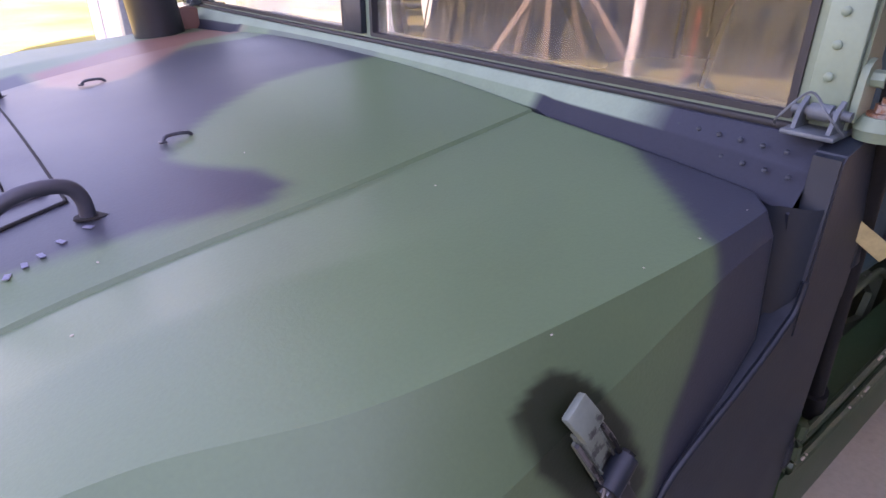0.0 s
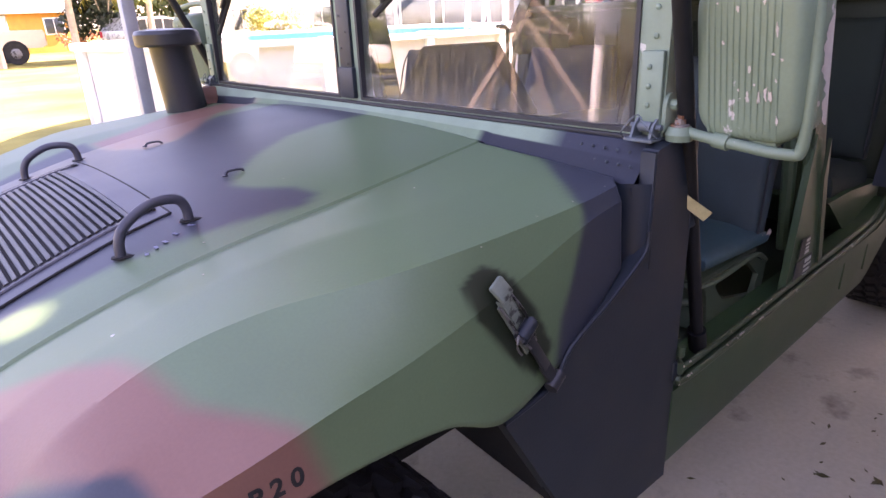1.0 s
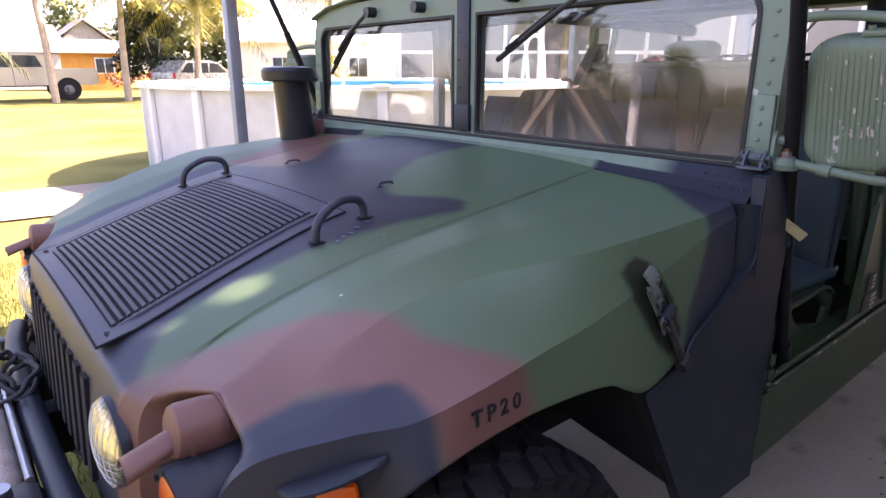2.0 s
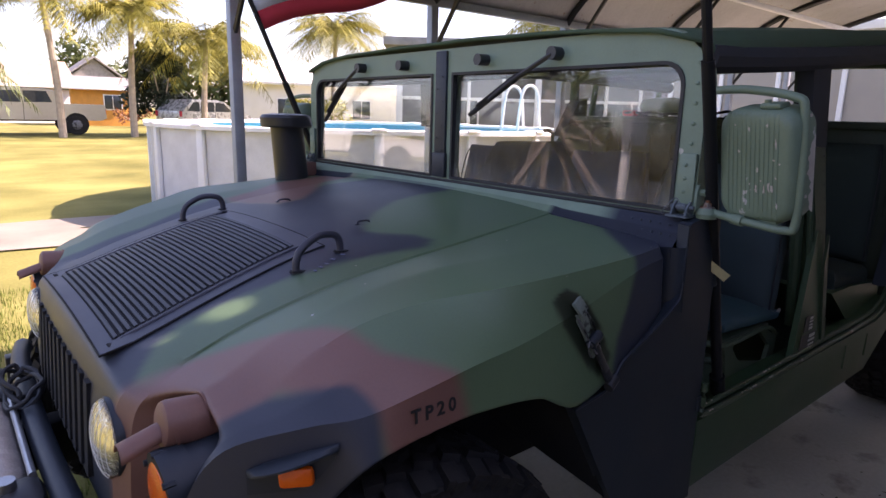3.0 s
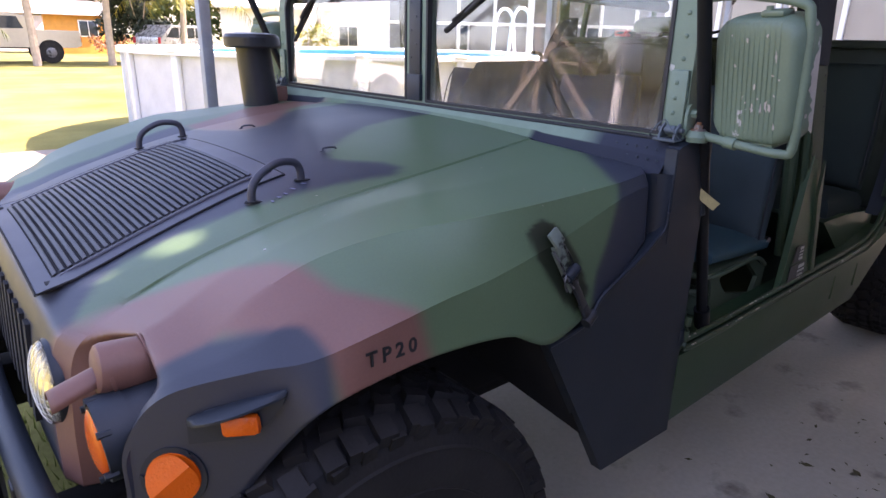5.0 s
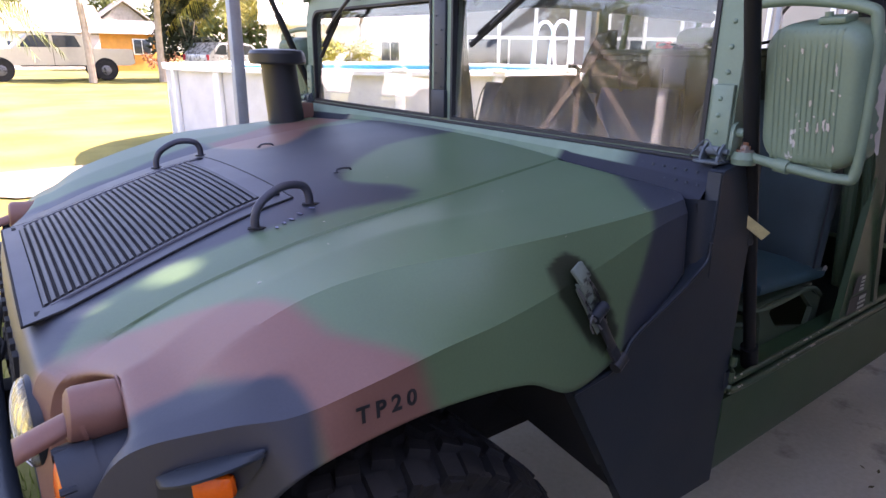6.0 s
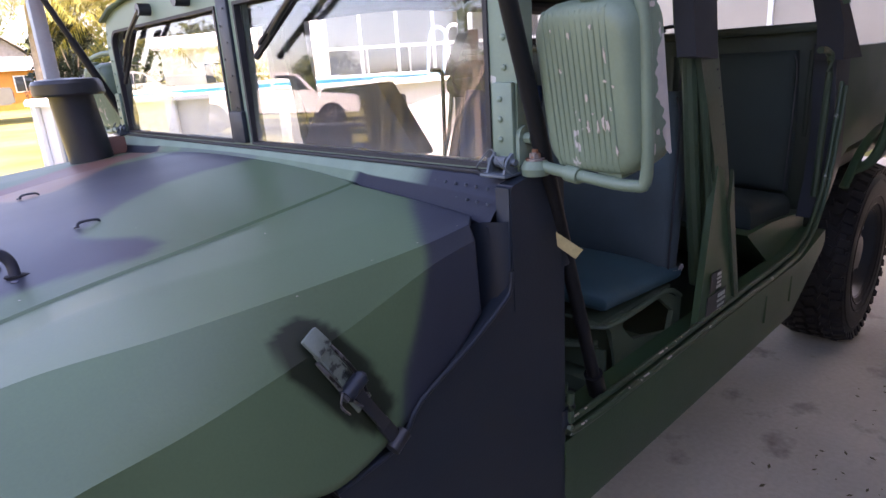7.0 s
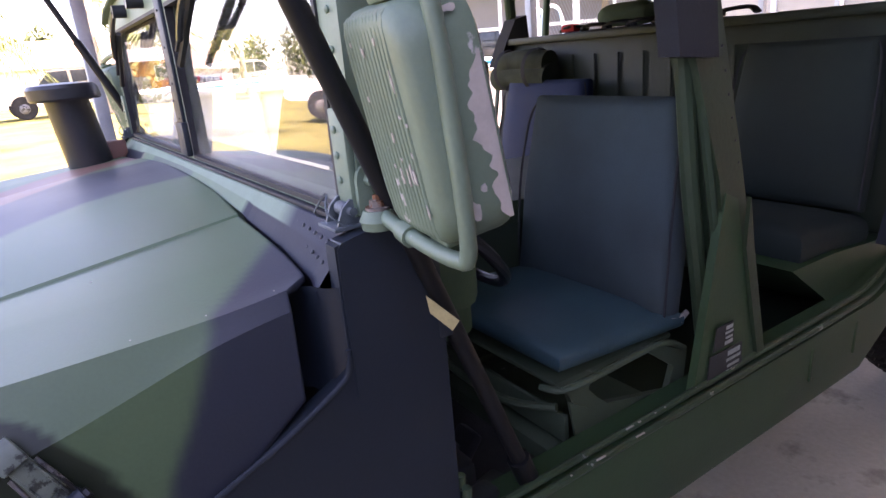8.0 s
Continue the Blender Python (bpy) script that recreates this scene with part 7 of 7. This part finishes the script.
# ---- trees ----
def frond(bm, base, d, length, droop, n=16, leaf=0.34, rng=random):
    """One palm frond: an arching rib with paired leaflets."""
    d = Vector(d).normalized()
    side = d.cross(Vector((0, 0, 1))).normalized()
    pts = []
    for k in range(n + 1):
        t = k / n
        pts.append(Vector(base) + d * length * t + Vector((0, 0, -droop * t * t * length)))
    for a, b in zip(pts, pts[1:]):
        w = 0.015
        bm.faces.new([bm.verts.new(a + side * w), bm.verts.new(a - side * w), bm.verts.new(b - side * w), bm.verts.new(b + side * w)])
    for k in range(2, n + 1):
        t = k / n
        p = pts[k]
        fwd = (pts[k] - pts[k - 1]).normalized()
        L = leaf * (0.45 + 1.0 * math.sin(math.pi * min(1, t * 0.9 + 0.08))) * rng.uniform(0.8, 1.15)
        for s in (-1, 1):
            for q in (0.0, 0.5):
                o = p - fwd * q * length / n
                tip = o + side * s * L * 0.8 + fwd * L * 0.55 + Vector((0, 0, -L * rng.uniform(0.25, 0.7)))
                w = fwd * 0.028
                bm.faces.new([bm.verts.new(o - w), bm.verts.new(o + w), bm.verts.new(tip)])


def palm(place, height, crown, leafm, label, seed, fronds=54, lean=(0.3, 0.1), r=0.13, trunks=True):
    rng = random.Random(seed)
    p = empty("palm_tree", label, "palm tree", place, group="palms round the yard")
    top = Vector((lean[0], lean[1], height))
    if trunks:
        bm = bmesh.new()
        line = smooth_line([Vector((0, 0, -0.3)), Vector((lean[0] * 0.15, lean[1] * 0.15, height * 0.4)), top], 12)
        tube(bm, line, [r * (1.25 - 0.45 * k / (len(line) - 1)) * (1.0 + 0.06 * (k % 2)) for k in range(len(line))], 10)
        part("trunk", bm, M["trunk"], p)
    bm = bmesh.new()
    for k in range(fronds):
        a = k * 2.39996 + rng.uniform(-0.2, 0.2)
        el = rng.uniform(-0.25, 0.95)
        d = (math.cos(a) * math.cos(el), math.sin(a) * math.cos(el), math.sin(el))
        frond(bm, top, d, crown * rng.uniform(0.8, 1.15), rng.uniform(0.35, 0.75), leaf=crown * 0.23, rng=rng)
    part("crown", bm, leafm, p)
    return p


def bush(name, label, place, size, leafm, seed, n=1400, leaf=0.10, trunk=None, cat="shrub"):
    """Leaves scattered through uneven clumps, with limbs inside."""
    rng = random.Random(seed)
    b = empty(name, label, cat, place)
    clumps = [(Vector((rng.uniform(-1, 1) * size[0] * 0.62, rng.uniform(-1, 1) * size[1] * 0.62, size[2] * rng.uniform(0.30, 0.82))), rng.uniform(0.28, 0.5) * min(size)) for _ in range(9)]
    vs, fs = [], []
    for _ in range(n):
        c, r = rng.choice(clumps)
        u = Vector((rng.gauss(0, 1), rng.gauss(0, 1), rng.gauss(0, 1))).normalized() * r * rng.uniform(0.55, 1.12)
        o = c + u
        a = Vector((rng.uniform(-1, 1), rng.uniform(-1, 1), rng.uniform(-1, 1))).normalized() * leaf
        e = a.cross(u).normalized() * leaf * 0.45
        k = len(vs)
        vs += [o - a, o + e, o + a, o - e]
        fs.append((k, k + 1, k + 2, k + 3))
    me = bpy.data.meshes.new("leaves")
    me.from_pydata(vs, [], fs)
    me.materials.append(leafm)
    ob = new("crown", me)
    ob.parent = b
    bm = bmesh.new()
    h0 = size[2] * 0.3 if trunk is None else trunk
    tube(bm, [(0, 0, -0.3), (0.02, 0.03, h0)], [0.05 * size[2] / 2 + 0.04, 0.04 * size[2] / 2 + 0.02], 8)
    for c, r in clumps[:6]:
        tube(bm, [(0.02, 0.03, h0 * 0.8), c * 0.6 + Vector((0, 0, h0 * 0.3)), c], [0.045, 0.03, 0.012], 6)
    part("limbs", bm, M["trunk"], b)
    return b


palm((3.9, 29.0, 0.25), 6.3, 2.7, M["frond"], "tall sunlit coconut palm on the lawn", 1, lean=(-0.3, 0.2))
palm((6.7, 29.0, 0.25), 5.5, 2.7, M["frond"], "tall sunlit coconut palm on the lawn", 2, lean=(0.3, 0.2))
palm((9.7, 28.5, 0.25), 4.5, 3.4, M["frond"], "yellowing palm leaning over the shrubs", 3, fronds=46)
palm((16.9, 29.0, 0.25), 5.8, 3.1, M["frond"], "yellowing palm behind the pool", 4, fronds=50)
palm((-1.2, 17.5, 0.15), 3.2, 2.4, M["frond_green"], "bushy green palm at the lawn's edge", 5, fronds=34)
palm((17.0, 13.0, 0.1), 5.0, 2.4, M["frond"], "thin palm beside the patio", 6, r=0.12)
bush("dark_shrub", "dense dark shrub beside the drive", (8.7, 31.5, 0.3), (2.2, 1.6, 4.6), M["leaf_dark"], 21, 3200, 0.16)
bush("yellow_shrub", "yellow-green clipped shrub by the white house", (14.6, 27.0, 0.3), (2.6, 1.2, 1.9), M["leaf_yellow"], 22, 1800, 0.10)
bush("red_shrub", "low reddish shrub by the shed", (10.0, 43.0, 0.3), (1.6, 1.0, 1.3), M["rust"], 23, 700, 0.10)
for _i in range(40):
    _a = radians(-100 + 9.2 * _i)
    _r = 62 + 16 * math.sin(_i * 2.3)
    bush("boundary_tree", "leafy green tree at the yard's far edge", (math.sin(_a) * _r, math.cos(_a) * _r + 4, 0.2), (5.2, 4.2, 6.5 + 2.2 * math.sin(_i * 1.7)), M["leaf"], 100 + _i, 1500, 0.34, trunk=2.2, cat="tree")


# ---- yard things ahead of the truck ----
def utility_trailer():
    t = empty("utility_trailer", "low black flatbed utility trailer on the lawn", "trailer", (-8.4, 13.8, 0.02))
    t.rotation_euler = (0, 0, radians(24))
    bm = bmesh.new()
    box(bm, (0, 0, 0.62), (3.4, 1.7, 0.08), 0.01)
    for y in (-0.84, 0.84):
        box(bm, (0, y, 0.80), (3.4, 0.05, 0.05), 0.008)
        for k in range(5):
            box(bm, (-1.6 + 0.8 * k, y, 0.71), (0.05, 0.05, 0.2), 0.006)
    tube(bm, [(-1.7, -0.5, 0.6), (-2.9, 0, 0.55), (-1.7, 0.5, 0.6)], 0.04, 8)
    part("trailer_frame", bm, M["black_metal"], t)
    for x in (-0.35, 0.45):
        for y in (-0.95, 0.95):
            bm = bmesh.new()
            rod(bm, (x, y - 0.1, 0.33), (x, y + 0.1, 0.33), 0.33, seg=24)
            part("wheel", bm, M["tyre"], t)


utility_trailer()
def reed_bank():
    """Tall dry reeds along the yard's near edge."""
    rng = random.Random(23)
    vs, fs = [], []
    for _ in range(20000):
        a, r = radians(rng.uniform(-95, -37)), rng.uniform(13.2, 19.0)
        x, y = 1.0 + math.sin(a) * r, math.cos(a) * r - 1.0
        tall = 1.75 + 0.12 * (r - 13.2) + 0.35 * noise.noise(Vector((x * 0.35, y * 0.35, 3.0))) + 0.15 * noise.noise(Vector((x * 2, y * 2, 1.0)))
        t, h, lean, w = rng.uniform(0, 6.28), tall * rng.uniform(0.45, 1.12), rng.uniform(0.05, 0.45), rng.uniform(0.03, 0.07)
        dx, dy = math.cos(t) * w, math.sin(t) * w
        lx, ly = -math.sin(t * 1.7) * lean, math.cos(t * 1.7) * lean
        k = len(vs)
        vs += [(x - dx, y - dy, -0.05), (x + dx, y + dy, -0.05), (x + dx * 0.8 + lx * 0.35, y + dy * 0.8 + ly * 0.35, h * 0.6), (x - dx * 0.8 + lx * 0.35, y - dy * 0.8 + ly * 0.35, h * 0.6), (x + lx, y + ly, h)]
        fs += [(k, k + 1, k + 2, k + 3), (k + 3, k + 2, k + 4)]
    me = bpy.data.meshes.new("reeds")
    me.from_pydata(vs, [], fs)
    me.materials.append(M["reed"])
    tagged(new("reeds", me), "tall dry brown reeds along the yard's edge", "reeds", kind="stuff")


reed_bank()


def a_frame():
    t = empty("timber_trestle", "weathered timber A-frame trestle", "trestle", (-8.2, 7.3, -0.02))
    t.rotation_euler = (0, 0, radians(48))
    t.scale = (1.38, 1.38, 1.38)
    for a, b in (((-1.15, -0.3, 0), (0.05, 0, 1.62)), ((0.85, -0.4, 0), (-0.12, 0, 1.62)), ((-0.55, 0.7, 0), (0.0, 0.1, 1.60)), ((0.50, 0.5, 0), (0.22, 0, 1.55)), ((0.05, -0.1, 0), (0.16, 0, 1.95))):
        bm = bmesh.new()
        tube(bm, [a, b], 0.062, 4)
        part("leg", bm, M["wood"], t)
    bm = bmesh.new()
    tube(bm, [(-0.75, 0, 1.22), (0.20, 0.05, 2.02)], 0.060, 4)
    tube(bm, [(-0.55, 0.04, 1.30), (0.40, 0.05, 1.45)], 0.050, 4)
    part("cross_beam", bm, M["wood"], t)
    r = empty("rusty_pole", "short rusty steel pole set in the lawn", "pole", (-9.0, 4.7, -0.02))
    bm = bmesh.new()
    rod(bm, (0, 0, 0), (0.02, 0, 1.25), 0.055, 0.050, seg=12)
    part("pole", bm, M["rust"], r)
    bm = bmesh.new()
    box(bm, (0, 0, 0.02), (0.22, 0.22, 0.04), 0.006)
    part("base_plate", bm, M["rust"], r)
    p = empty("meter_post", "white post with a grey meter box", "post", (-8.0, 5.25, -0.02))
    p.scale = (1.35, 1.35, 1.35)
    bm = bmesh.new()
    box(bm, (0, 0, 0.95), (0.10, 0.10, 1.9), 0.008)
    part("post", bm, M["pool_white"], p)
    bm = bmesh.new()
    box(bm, (0.0, -0.1, 1.55), (0.42, 0.14, 0.5), 0.015)
    part("meter_box", bm, M["galv"], p)


a_frame()
